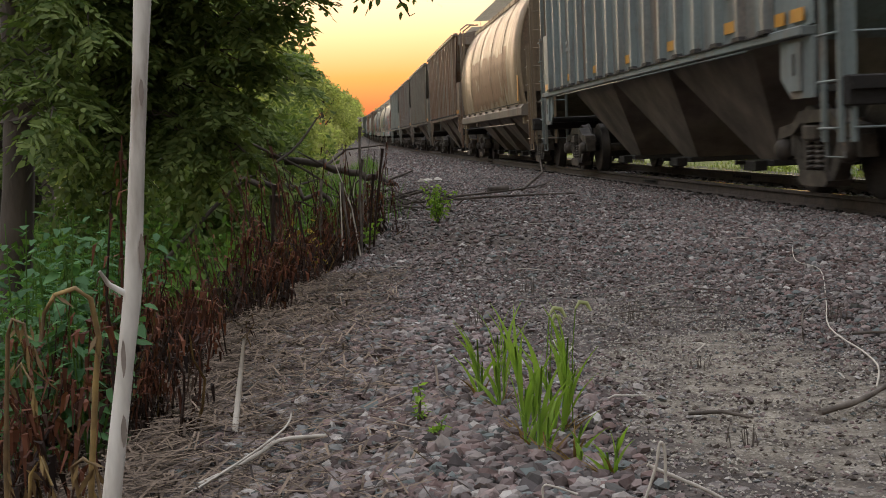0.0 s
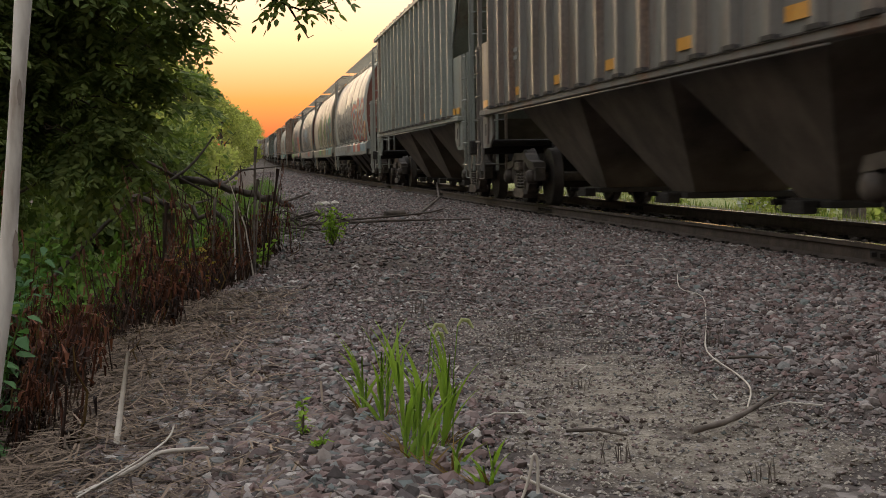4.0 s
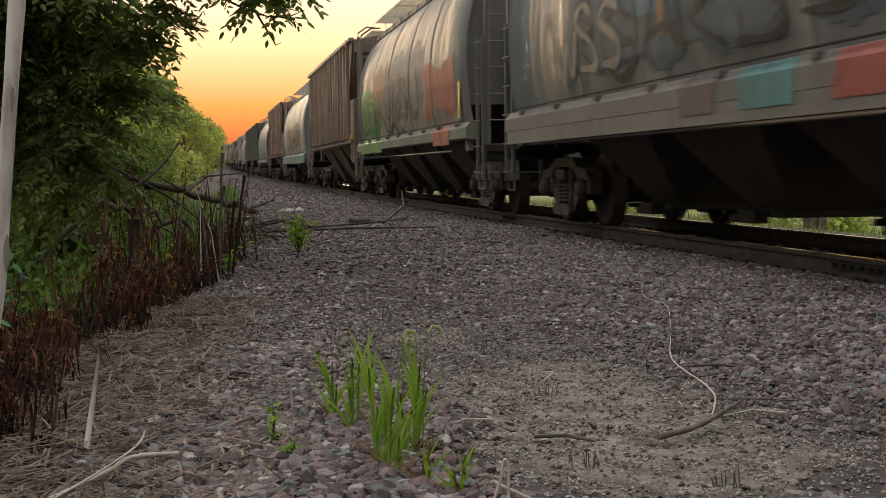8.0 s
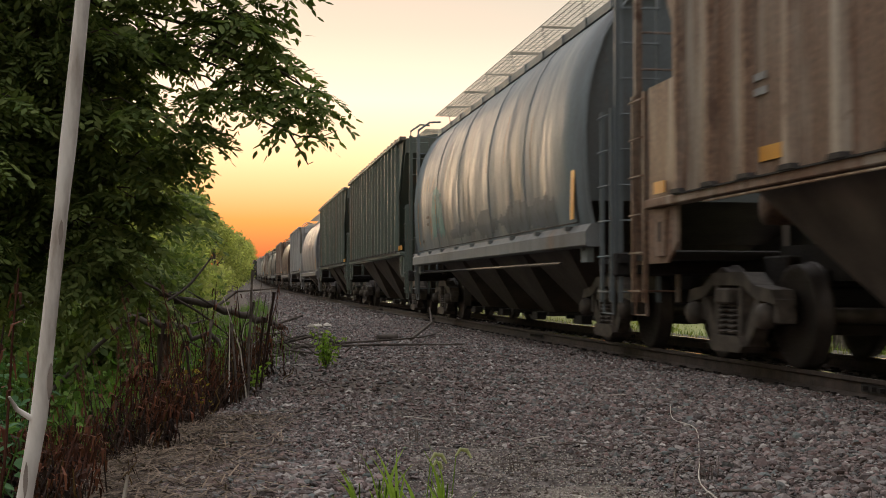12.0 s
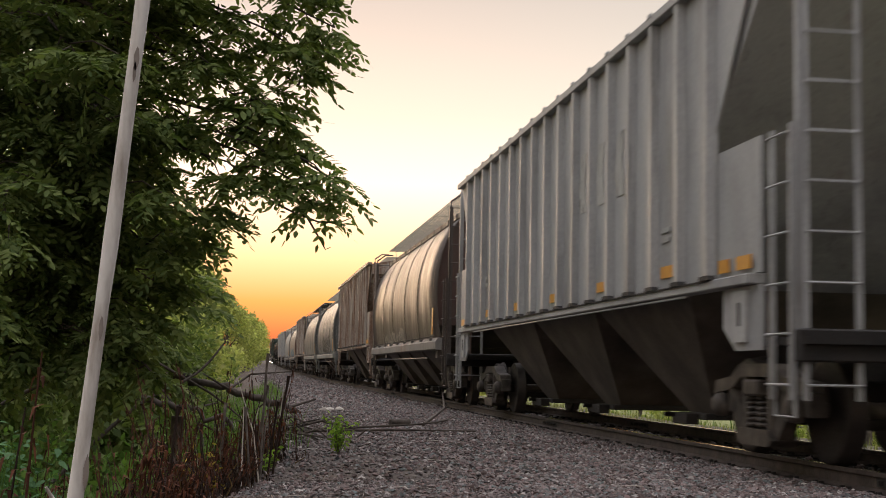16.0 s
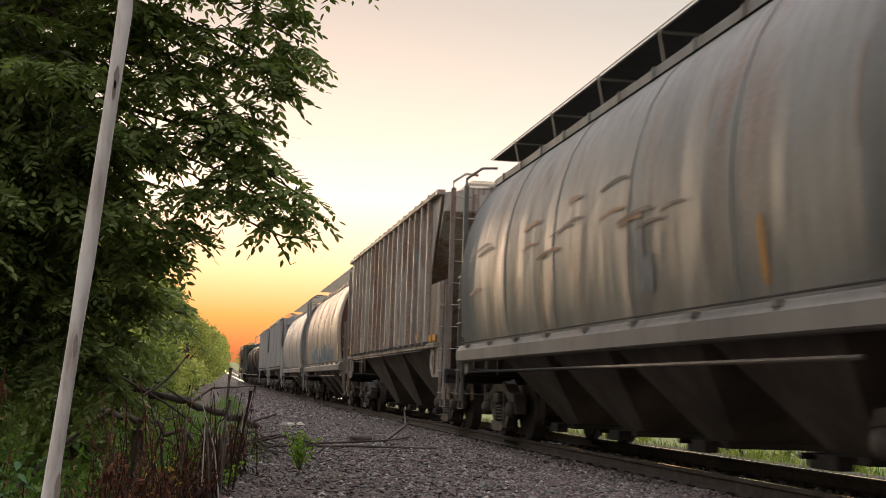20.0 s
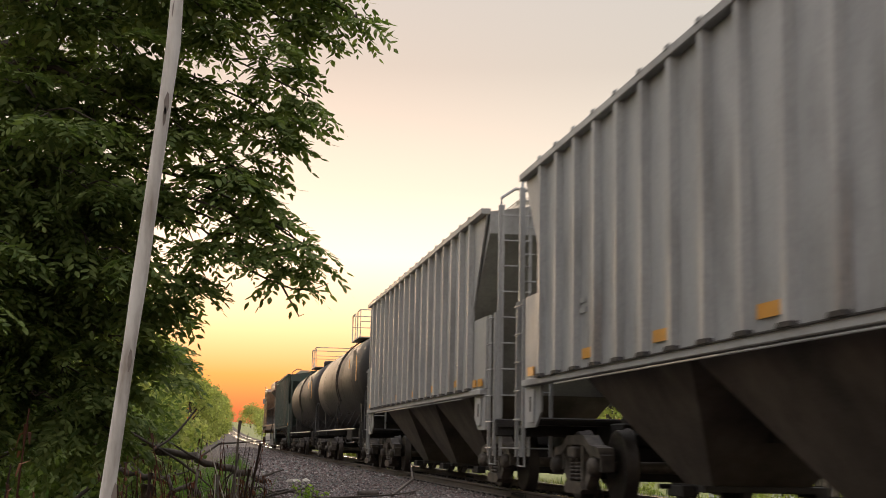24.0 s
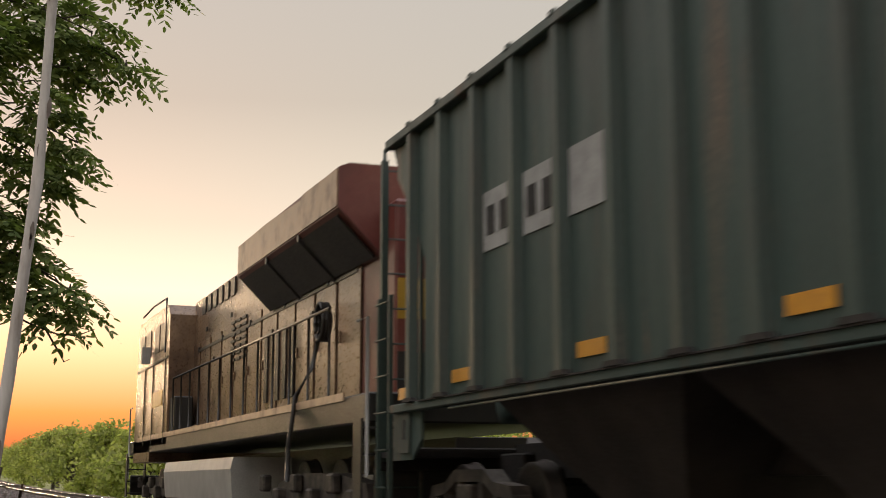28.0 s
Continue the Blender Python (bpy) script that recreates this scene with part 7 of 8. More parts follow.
for k in range(16):
    i = int(rng.integers(2, len(fine) - 2))
    p = np.array(fine[i])
    sb = bmesh.new()
    w, h, cx, cz = 0.002 + 0.002 * rng.random(), 0.008 + 0.012 * rng.random(), p[0] + 0.004 * rng.normal(), p[2] + 0.03 * rng.normal()
    prism(sb, [(cx + w * math.cos(a), cz + h * math.sin(a) * (1 + 0.3 * math.sin(2 * a))) for a in np.linspace(0, 5.6, 9)], p[1] - rad[i] * 0.99, p[1] - rad[i] * 0.93, "y")
    bmesh.ops.recalc_face_normals(sb, faces=sb.faces[:])
    part("scar", sb, M_KNOT, pole)

# snapped stick, weed stalks, twigs and fallen wood
stalk("broken_stick", "pale broken stick standing in the straw", "stick", [(-0.375, 3.9, 0.38), (-0.36, 3.95, 0.50), (-0.335, 4.0, 0.68)], [0.010, 0.009, 0.005], M_PALETWIG)
def broad_blade(rng, foot, top, out, width):
    """One grass blade, folded along its midrib: widest a third of the way up, pointed, its tip bending out."""
    foot, top = np.array(foot), np.array(top)
    ln = np.linalg.norm(top - foot)
    a = rng.random() * 6.283
    u = np.array([math.cos(a), math.sin(a), 0.0])
    dent = np.array([-math.sin(a), math.cos(a), 0.0]) * 0.35
    n, verts = 9, []
    for k in range(n + 1):
        f = k / n
        p = foot + (top - foot) * f + np.array([out[0], out[1], -0.25]) * ln * 0.45 * max(0, f - 0.35) ** 2
        w = width * (0.45 + 1.6 * f if f < 0.35 else (1 - f) / 0.65) * 0.5 + 0.0004
        verts += [p - u * w, p + dent * w, p + u * w]
    faces = [(3 * k + j, 3 * k + j + 1, 3 * k + j + 4, 3 * k + j + 3) for k in range(n) for j in (0, 1)]
    return big_mesh("blade", np.array(verts), np.array(faces), False)


def grass_tuft(shoots, seed, label, heads=()):
    """Upright shoots, each a stem with broad blades wrapped up along it, some yellowed blades at the foot, nodding seed heads."""
    rng = np.random.default_rng(seed)
    tuft = thing("grass_tuft", label, "grass tuft")
    for x, y, h, lx in shoots:
        z = ground_z(x, y) - 0.01
        sb = bmesh.new()
        tube(sb, [(x, y, z), (x + 0.3 * lx, y, z + 0.4 * h), (x + 0.6 * lx, y, z + 0.68 * h)], [0.0042, 0.0036, 0.002], 6)
        part("stem", sb, M_GRASS, tuft)
        n = 3 + int(h * 10)
        for k in range(n):
            f0 = 0.05 + 0.5 * k / n
            top = min(1.0, f0 + 0.38 + 0.3 * rng.random()) if k < n - 1 else 1.0
            a = rng.random() * 6.283
            sp = (0.028 + 0.05 * rng.random()) * (1.3 - f0) * min(1.0, h / 0.25)
            me = broad_blade(rng, (x + lx * f0 * 0.9, y, z + h * f0), (x + lx * top + sp * math.cos(a), y + sp * math.sin(a), z + h * top), (math.cos(a), math.sin(a)), 0.010 + 0.007 * rng.random())
            part_mesh("blade", me, M_GRASS, tuft)
        for k in range(3):
            a, l = rng.random() * 6.283, 0.05 + 0.06 * rng.random()
            me = broad_blade(rng, (x, y, z), (x + l * math.cos(a), y + l * math.sin(a), z + 0.05 + 0.05 * rng.random()), (math.cos(a), math.sin(a)), 0.008)
            part_mesh("dry_blade", me, M_DEADOCHRE, tuft, "yellowed dry blade")
    for x, y, h, dx in heads:
        z = ground_z(x, y)
        hb = bmesh.new()
        tube(hb, [(x, y, z), (x + 0.1 * dx, y, z + 0.6 * h), (x + 0.3 * dx, y, z + 0.95 * h)], [0.0018, 0.0016, 0.0014], 5)
        part("stem", hb, M_GRASS, tuft)
        hb = bmesh.new()
        tube(hb, [(x + 0.3 * dx, y, z + 0.95 * h), (x + 0.5 * dx, y, z + h), (x + 0.8 * dx, y, z + 0.99 * h), (x + dx, y, z + 0.93 * h)], [0.003, 0.0055, 0.006, 0.003], 7)
        part("seed_head", hb, M_SEED, tuft, "drooping pale seed head")
    return tuft


M_SEED = foliage("pale_seed_heads", (0.34, 0.36, 0.17), (0.55, 0.55, 0.32), 0.4)
grass_tuft([(0.415, 3.43, 0.37, -0.03), (0.425, 3.28, 0.33, 0.03), (0.40, 3.32, 0.24, 0.01), (0.44, 3.22, 0.16, 0.01), (0.43, 3.36, 0.28, 0.0)], 51, "fresh yellow-green broad-bladed grass tuft growing in the gravel", [(0.46, 3.36, 0.35, 0.06)])
grass_tuft([(0.35, 3.96, 0.28, 0.0), (0.36, 4.0, 0.17, 0.01)], 52, "thin upright green grass tuft growing in the gravel")
grass_tuft([(0.395, 3.82, 0.32, 0.0), (0.41, 3.86, 0.31, 0.02), (0.39, 3.80, 0.20, -0.01)], 54, "upright green grass tuft growing in the gravel")
grass_tuft([(0.525, 3.50, 0.38, 0.035), (0.515, 3.46, 0.30, 0.03), (0.53, 3.52, 0.25, 0.06), (0.50, 3.48, 0.26, -0.02)], 55, "fresh green broad-bladed grass tuft with nodding heads", [(0.55, 3.5, 0.34, 0.06), (0.50, 3.55, 0.30, 0.04)])
grass_tuft([(0.565, 3.03, 0.14, 0.02), (0.55, 3.0, 0.10, -0.01)], 53, "small sprig of grass growing in the gravel")
grass_tuft([(0.505, 3.20, 0.13, 0.03), (0.50, 3.12, 0.07, 0.01)], 56, "small sprig of grass growing in the gravel")
stalk("bent_stalk", "bleached bent stalk standing in the gravel", "stalk", [(0.56, 2.72, 0.47), (0.59, 2.72, 0.55), (0.60, 2.72, 0.60), (0.61, 2.72, 0.59), (0.61, 2.72, 0.52)], 0.0034, M_PALETWIG)
stalk("bent_stalk", "bleached stalk lying on the gravel", "stalk", [(0.58, 2.75, 0.55), (0.64, 2.75, 0.52), (0.70, 2.75, 0.49), (0.75, 2.75, 0.46)], 0.0042, M_PALETWIG)
stalk("bent_stalk", "bleached bent stalk lying on the gravel", "stalk", [(0.36, 2.74, 0.48), (0.36, 2.74, 0.52), (0.38, 2.74, 0.52), (0.43, 2.74, 0.50)], 0.0026, M_PALETWIG)
stalk("bent_stalk", "bleached stalk in the straw of the bank", "stalk", [(-0.42, 3.25, 0.43), (-0.28, 3.42, 0.46), (-0.22, 3.55, 0.47), (-0.10, 3.62, 0.46)], 0.006, M_PALETWIG)
stalk("bent_stalk", "bleached stalk in the straw of the bank", "stalk", [(-0.44, 3.15, 0.43), (-0.30, 3.36, 0.47), (-0.21, 3.60, 0.49), (-0.19, 3.66, 0.52)], 0.003, M_PALETWIG)
stalk("fallen_twig", "long crooked grey twig on the gravel", "twig", [(2.74, 8.18, 0.492), (2.48, 7.35, 0.482), (2.50, 7.03, 0.462), (2.08, 5.80, 0.462), (1.78, 4.95, 0.472), (1.71, 4.44, 0.462), (1.63, 4.12, 0.467), (1.51, 3.84, 0.462)], [0.0022, 0.0022, 0.0026, 0.0026, 0.003, 0.0032, 0.0034, 0.0034], M_PALETWIG)
stalk("fallen_twig", "thin arched twig on the gravel", "twig", [(2.09, 5.90, 0.472), (1.74, 5.10, 0.522), (1.62, 4.79, 0.522), (1.61, 4.75, 0.457)], 0.0035, M_TWIG)
stalk("fallen_twig", "dark crooked branch lying on the sandy path", "twig", [(1.23, 3.54, 0.462), (1.34, 3.59, 0.472), (1.46, 3.71, 0.477), (1.65, 3.95, 0.482)], [0.009, 0.009, 0.008, 0.005], M_TWIG)
stalk("fallen_twig", "straight dark stick on the gravel", "twig", [(1.82, 4.83, 0.462), (1.90, 4.81, 0.467), (1.98, 4.78, 0.462)], 0.0055, M_BARK)
stalk("fallen_twig", "dark stick lying on the sand", "twig", [(0.89, 3.62, 0.462), (0.98, 3.60, 0.467), (1.04, 3.53, 0.462)], [0.005, 0.006, 0.004], M_BARK)
rng = np.random.default_rng(61)
for k in range(90):
    x, y = 0.2 + 3.4 * rng.random(), 3.4 + 12 * rng.random() ** 1.3
    a, l = rng.random() * 6.283, 0.06 + 0.22 * rng.random()
    z = ground_z(x, y) + 0.015
    stalk("twig_scrap", "short dry twig lying on the gravel", "twig", [(x, y, z), (x + 0.5 * l * math.cos(a), y + 0.5 * l * math.sin(a), z + 0.01), (x + l * math.cos(a + 0.3), y + l * math.sin(a + 0.3), z)], [0.0035, 0.003, 0.002], M_TWIG if k % 3 else M_PALETWIG, "twigs on the gravel", 5)


def stubble(x, y, seed, h=0.07):
    rng = np.random.default_rng(seed)
    t = thing("weed_stubble", "small withered weed stubble in the gravel", "weed", "weed stubble")
    for k in range(10):
        bm = bmesh.new()
        a, bx, by = rng.random() * 6.283, x + 0.022 * rng.normal(), y + 0.022 * rng.normal()
        l, hh, z = 0.02 * rng.random(), h * (0.35 + 0.65 * rng.random()), ground_z(x, y)
        tube(bm, [(bx, by, z - 0.005), (bx + 0.5 * l * math.cos(a), by + 0.5 * l * math.sin(a), z + hh * 0.6), (bx + l * math.cos(a), by + l * math.sin(a), z + hh)], [0.0018, 0.0014, 0.0006], 4, False)
        part("stem", bm, M_TWIG, t)


for i, (x, y) in enumerate([(1.12, 4.38), (1.16, 5.6), (1.95, 5.3), (0.95, 3.3), (1.75, 3.2), (0.9, 6.8), (1.3, 7.4), (2.3, 4.6), (0.5, 5.6), (1.5, 9.0), (0.7, 8.4), (2.6, 9.5), (1.25, 3.05)]):
    stubble(x, y, 500 + i, 0.06 + 0.03 * (i % 3))


def leafy_weed(x, y, seed, h, n, leaf, label):
    rng = np.random.default_rng(seed)
    w = thing("leafy_weed", label, "weed")
    z = ground_z(x, y) - 0.01
    pts = []
    for k in range(n):
        a, l, hh = rng.random() * 6.283, 0.85 * h * rng.random(), h * (0.5 + 0.5 * rng.random())
        line = [(x + l * f * math.cos(a), y + l * f * math.sin(a), z + hh * f) for f in (0, 0.35, 0.7, 1)]
        bm = bmesh.new()
        tube(bm, line, [0.004, 0.0035, 0.003, 0.0015], 4, False)
        part("stem", bm, M_TWIG, w)
        for j in range(26):
            f = 0.25 + 0.75 * rng.random()
            pts.append(np.array([x + l * f * math.cos(a), y + l * f * math.sin(a), z + hh * f]) + 0.03 * h * rng.normal(size=3))
    v, f = leaf_quads(np.array(pts), rng, leaf, 0.5, 0.2)
    part_mesh("leaves", big_mesh("leaves", v, f), M_GRASS, w)


leafy_weed(0.88, 13.4, 71, 0.46, 13, 0.05, "green sapling weed at the edge of the gravel")
leafy_weed(0.16, 3.75, 72, 0.2, 2, 0.022, "thin green weed in the ballast")
leafy_weed(0.20, 3.55, 73, 0.06, 3, 0.022, "low green weed in the ballast")
leafy_weed(0.12, 11.2, 74, 0.3, 3, 0.05, "green weed among dry stalks")
for i, (x, y, h, lean) in enumerate([(0.10, 10.4, 0.98, 0.03), (0.27, 10.66, 0.80, 0.10), (-0.05, 10.0, 0.62, -0.05), (0.20, 10.9, 0.60, 0.06), (-0.2, 9.6, 0.7, 0.02), (-0.35, 9.2, 0.6, -0.04), (0.12, 11.6, 0.75, 0.08), (-0.5, 8.9, 0.75, 0.05)]):
    z = ground_z(x, y)
    stalk("dry_stalk", "tall dry weed stalk with a withered head", "stalk", [(x - lean, y, z - 0.03), (x - lean * 0.5, y, z + h * 0.5), (x, y, z + h * 0.9), (x + 0.01, y, z + h)], [0.009, 0.008, 0.010, 0.016], M_DEAD if i % 2 else M_TWIG, "tall dry stalks", 6)
def crooked(pts, r0, r1, seed, name, label, mat=None, wander=0.035):
    """A weathered piece of wood: crooked, uneven in girth, with a few snapped stubs."""
    rng = np.random.default_rng(seed)
    p = [np.array(q, float) for q in pts]
    line, n = [], 5
    for a, c in zip(p, p[1:]):
        line += [a + (c - a) * k / n + wander * rng.normal(size=3) for k in range(n)]
    line.append(p[-1])
    log = thing(name, label, "log")
    bm = bmesh.new()
    tube(bm, line, [(r0 + (r1 - r0) * k / len(line)) * (0.85 + 0.3 * rng.random()) for k in range(len(line))], 9)
    part("trunk", bm, mat or M_BARK, log)
    for k in range(5):
        q = line[int(rng.integers(2, len(line) - 2))]
        d = rng.normal(size=3)
        d[2] = abs(d[2])
        d /= np.linalg.norm(d)
        l = 0.15 + 0.5 * rng.random()
        bm = bmesh.new()
        tube(bm, [q, q + 0.5 * l * d, q + l * (d + 0.3 * rng.normal(size=3))], [0.4 * r0, 0.25 * r0, 0.1 * r0], 6)
        part("stub", bm, mat or M_BARK, log)
    return log


crooked([(-1.5, 16.3, 1.28), (-0.92, 16.0, 1.16), (-0.43, 16.0, 1.05), (0.03, 16.0, 0.93), (0.55, 16.0, 0.76)], 0.055, 0.035, 1, "fallen_log", "fallen dark tree trunk propped on brush")
crooked([(-1.16, 14.5, 0.91), (-0.79, 14.5, 0.84), (-0.34, 14.5, 0.71), (0.10, 14.5, 0.50)], 0.04, 0.022, 2, "fallen_log", "fallen dark limb among dead weeds")
rng = np.random.default_rng(63)
for k in range(34):
    # a heap of broken brush against the logs
    x, y = 0.45 + 0.35 * rng.normal(), 15.4 + 0.5 * rng.normal()
    a, l, z = rng.random() * 6.283, 0.3 + 0.6 * rng.random(), ground_z(0.5, 15.4) + 0.25 * rng.random()
    stalk("brush_stick", "dark broken stick in a heap of brush", "stick", [(x, y, z), (x + 0.5 * l * math.cos(a), y + 0.5 * l * math.sin(a), z + 0.14 * rng.random()), (x + l * math.cos(a + 0.4), y + l * math.sin(a + 0.4), z + 0.1 * rng.normal())], [0.012, 0.010, 0.005], M_BARK, "sticks in the brush heap", 5)
for k in range(46):
    # tangled upright canes before the logs
    y = 9.4 + 5.6 * rng.random()
    x = edge_x(y) - 0.75 * rng.random() ** 1.3 + 0.02
    h, a, l = 0.4 + 0.55 * rng.random(), rng.random() * 6.283, 0.25 * rng.random()
    z = ground_z(x, y) - 0.03
    stalk("dry_cane", "thin dry cane standing on the bank", "stalk", [(x, y, z), (x + 0.3 * l * math.cos(a), y + 0.3 * l * math.sin(a), z + 0.5 * h), (x + l * math.cos(a), y + l * math.sin(a), z + h)], [0.007, 0.006, 0.003], M_PALETWIG if k % 5 == 0 else M_DEAD if k % 2 else M_TWIG, "dry canes", 5)
stalk("fallen_log", "short piece of dark wood on the gravel", "log", [(2.05, 19.5, 0.50), (2.35, 19.6, 0.51)], 0.05, M_BARK, "", 8)
for pts in ([(0.5, 17.4, 0.47), (1.4, 17.8, 0.50), (2.6, 18.6, 0.55), (3.3, 21.0, 0.60)], [(0.6, 17.0, 0.48), (1.8, 17.2, 0.50), (3.0, 17.6, 0.48)], [(2.4, 18.4, 0.52), (2.9, 19.8, 0.72), (3.1, 21.4, 0.92)],
            [(0.3, 16.4, 0.5), (0.9, 16.8, 0.62), (1.4, 17.4, 0.5)], [(0.2, 17.2, 0.5), (0.5, 17.8, 0.75), (0.9, 18.6, 0.85)]):
    stalk("fallen_branch", "bare dark branch lying across the shoulder", "branch", pts, [0.022, 0.018, 0.012, 0.005][:len(pts)], M_BARK, "fallen branches", 6)
for i, pts in enumerate(([(-2.6, 12.0, 1.14), (-1.86, 12.0, 1.16), (-1.2, 12.0, 1.17), (-0.69, 12.0, 1.12), (-0.45, 12.0, 0.95)], [(-2.2, 12.2, 0.9), (-1.2, 12.0, 1.35), (-0.5, 12.2, 1.1), (-0.1, 12.6, 0.8)], [(-1.6, 11.2, 0.3), (-1.0, 11.6, 0.9), (-0.5, 11.9, 1.2), (-0.25, 12.1, 1.5)])):
    stalk("dead_branch", "bare crooked branch hanging from the thicket", "branch", pts, [0.018, 0.016, 0.012, 0.008, 0.004][:len(pts)], M_BARK, "", 6)
stalk("fence_post", "old grey wooden post in the weeds", "post", [(-0.62, 11.0, -0.2), (-0.60, 11.0, 0.86)], [0.055, 0.05], M_TWIG, "", 8)

# withered stems close by: arched, with their heads hanging
M_CURL = plain("withered_ochre_stem", [(0.06, 0.036, 0.018), (0.15, 0.095, 0.038), (0.33, 0.225, 0.075)], 9, (0.6, 0.85), 0.0, 0.4, 50, 0.003)
for i, (pts, radius) in enumerate(([[(-0.49, 2.42, 0.30), (-0.48, 2.4, 0.66), (-0.46, 2.4, 0.85), (-0.45, 2.4, 0.92), (-0.46, 2.4, 0.99), (-0.485, 2.4, 1.01), (-0.52, 2.4, 1.0), (-0.54, 2.4, 0.97), (-0.55, 2.4, 0.92)], 0.0055],
                           [[(-0.66, 2.5, 0.30), (-0.65, 2.5, 0.68), (-0.64, 2.5, 0.80), (-0.63, 2.5, 0.92), (-0.62, 2.5, 0.95), (-0.60, 2.5, 0.94), (-0.595, 2.5, 0.90)], 0.0045],
                           [[(-0.48, 2.3, 0.30), (-0.48, 2.3, 0.67), (-0.49, 2.3, 0.72), (-0.47, 2.3, 0.735), (-0.45, 2.3, 0.72), (-0.445, 2.3, 0.66)], 0.004],
                           [[(-0.70, 2.7, 0.20), (-0.70, 2.7, 0.60), (-0.69, 2.7, 0.80), (-0.66, 2.7, 0.84), (-0.64, 2.7, 0.79)], 0.004],
                           [[(-0.58, 2.35, 0.20), (-0.585, 2.35, 0.55), (-0.57, 2.35, 0.70), (-0.55, 2.35, 0.73), (-0.535, 2.35, 0.68)], 0.0035])):
    st = thing("withered_stem", "ochre-brown withered stem with an arched drooping tip", "weed", "withered stems")
    bm = bmesh.new()
    tube(bm, pts, [radius * (1.15 - 0.6 * k / len(pts)) for k in range(len(pts))], 7)
    part("stem", bm, M_CURL, st)
    rng = np.random.default_rng(90 + i)
    lp = np.array([np.array(pts[int(rng.integers(1, len(pts)))]) + 0.006 * rng.normal(size=3) for _ in range(16)])
    v, f = leaf_quads(lp, rng, 0.042, 0.2, 2.5)
    part_mesh("withered_leaves", big_mesh("withered_leaves", v, f), M_CURL, st)
rng = np.random.default_rng(97)
lp = np.array([(-0.32 + 0.07 * rng.normal(), 9.2 + 0.1 * rng.normal(), 0.5 + 0.09 * rng.normal()) for _ in range(60)])
v, f = leaf_quads(lp, rng, 0.07, 0.4, 0.8)
stuff("yellowed_leaves", "yellow withered leaves hanging among the dead weeds", "leaves", v, f, foliage("yellow_leaves", (0.24, 0.17, 0.03), (0.42, 0.32, 0.06), 0.3))


def broad_weed(x, y, seed, h):
    """An upright green ditch plant: stems with pairs of broad pointed leaves."""
    rng = np.random.default_rng(seed)
    w = thing("broad_weed", "bright green broad-leaved weed in the ditch", "weed", "broad-leaved weeds in the ditch")
    z = ground_z(x, y) - 0.02
    V, F = [], []
    for k in range(5):
        a, l, hh = rng.random() * 6.283, 0.25 * rng.random() * h, h * (0.65 + 0.4 * rng.random())
        def along(f):
            return np.array([x + 0.05 * math.cos(3 * k) + l * f * math.cos(a), y + 0.05 * math.sin(3 * k) + l * f * math.sin(a), z + hh * f])
        sb = bmesh.new()
        tube(sb, [along(f) for f in (0, 0.35, 0.7, 1)], [0.005, 0.004, 0.003, 0.002], 5, False)
        part("stem", sb, M_LEAF_LIT, w)
        for j in range(22):
            f = 0.2 + 0.8 * (j + rng.random()) / 22
            b = 2.4 * j + rng.random()
            d = np.array([math.cos(b), math.sin(b), 0.15 - 0.5 * rng.random()])
            u = np.array([-math.sin(b), math.cos(b), 0.25 * rng.normal()])
            ll = (0.075 + 0.05 * rng.random()) * (1.15 - 0.6 * f)
            p = along(f) + d * 0.02
            i0 = len(V)
            sag = np.array([0, 0, -0.25 * ll])
            V += [p, p + d * ll * 0.3 + u * ll * 0.26, p + d * ll * 0.65 + u * ll * 0.2 + 0.3 * sag, p + d * ll + sag, p + d * ll * 0.65 - u * ll * 0.2 + 0.3 * sag, p + d * ll * 0.3 - u * ll * 0.26]
            F.append([i0 + q for q in range(6)])
    part_mesh("leaves", big_mesh("leaves", np.array(V), np.array(F)), M_NETTLE, w)


rng = np.random.default_rng(77)
for k in range(26):
    y = 4.3 + 2.8 * rng.random()
    broad_weed(-0.9 - 0.06 * (y - 4) - 0.75 * rng.random(), y, 800 + k, 0.65 + 0.4 * rng.random())


# ---------------------------------------------------------------- ballast
def stone_shape(rng, flat):
    """A broken stone: a squashed, chipped icosahedron."""
    t = (1 + 5 ** 0.5) / 2
    v = np.array([(-1, t, 0), (1, t, 0), (-1, -t, 0), (1, -t, 0), (0, -1, t), (0, 1, t), (0, -1, -t), (0, 1, -t), (t, 0, -1), (t, 0, 1), (-t, 0, -1), (-t, 0, 1)]) / 1.9
    v = v * (0.6 + 0.75 * rng.random((12, 1))) * np.array([1, 0.62 + 0.5 * rng.random(), flat])
    f = np.array([(0, 11, 5), (0, 5, 1), (0, 1, 7), (0, 7, 10), (0, 10, 11), (1, 5, 9), (5, 11, 4), (11, 10, 2), (10, 7, 6), (7, 1, 8), (3, 9, 4), (3, 4, 2), (3, 2, 6), (3, 6, 8), (3, 8, 9), (4, 9, 5), (2, 4, 11), (6, 2, 10), (8, 6, 7), (9, 8, 1)])
    return v, f


def sandiness(x, y):
    """Where the path is worn to sand: low in the ballast, high in the middle of the path."""
    s = 1.1 * math.exp(-((x - 1.25) / 0.58) ** 2) * (1 if y < 5.6 else math.exp(-((y - 5.6) / 2) ** 2))
    return min(0.9, s + 0.25 * noise.noise((x * 1.5, y * 0.8, 7)))


def soiliness(x, y):
    """Where trodden brown soil shows between the stones, further along the path."""
    d = math.hypot(x - 0.85, 0.16 * (y - 10.0)) + 0.35 * noise.noise((x * 1.7, y * 1.1, 5.0))
    return max(0.0, min(1.0, (0.85 - d) / 0.5))


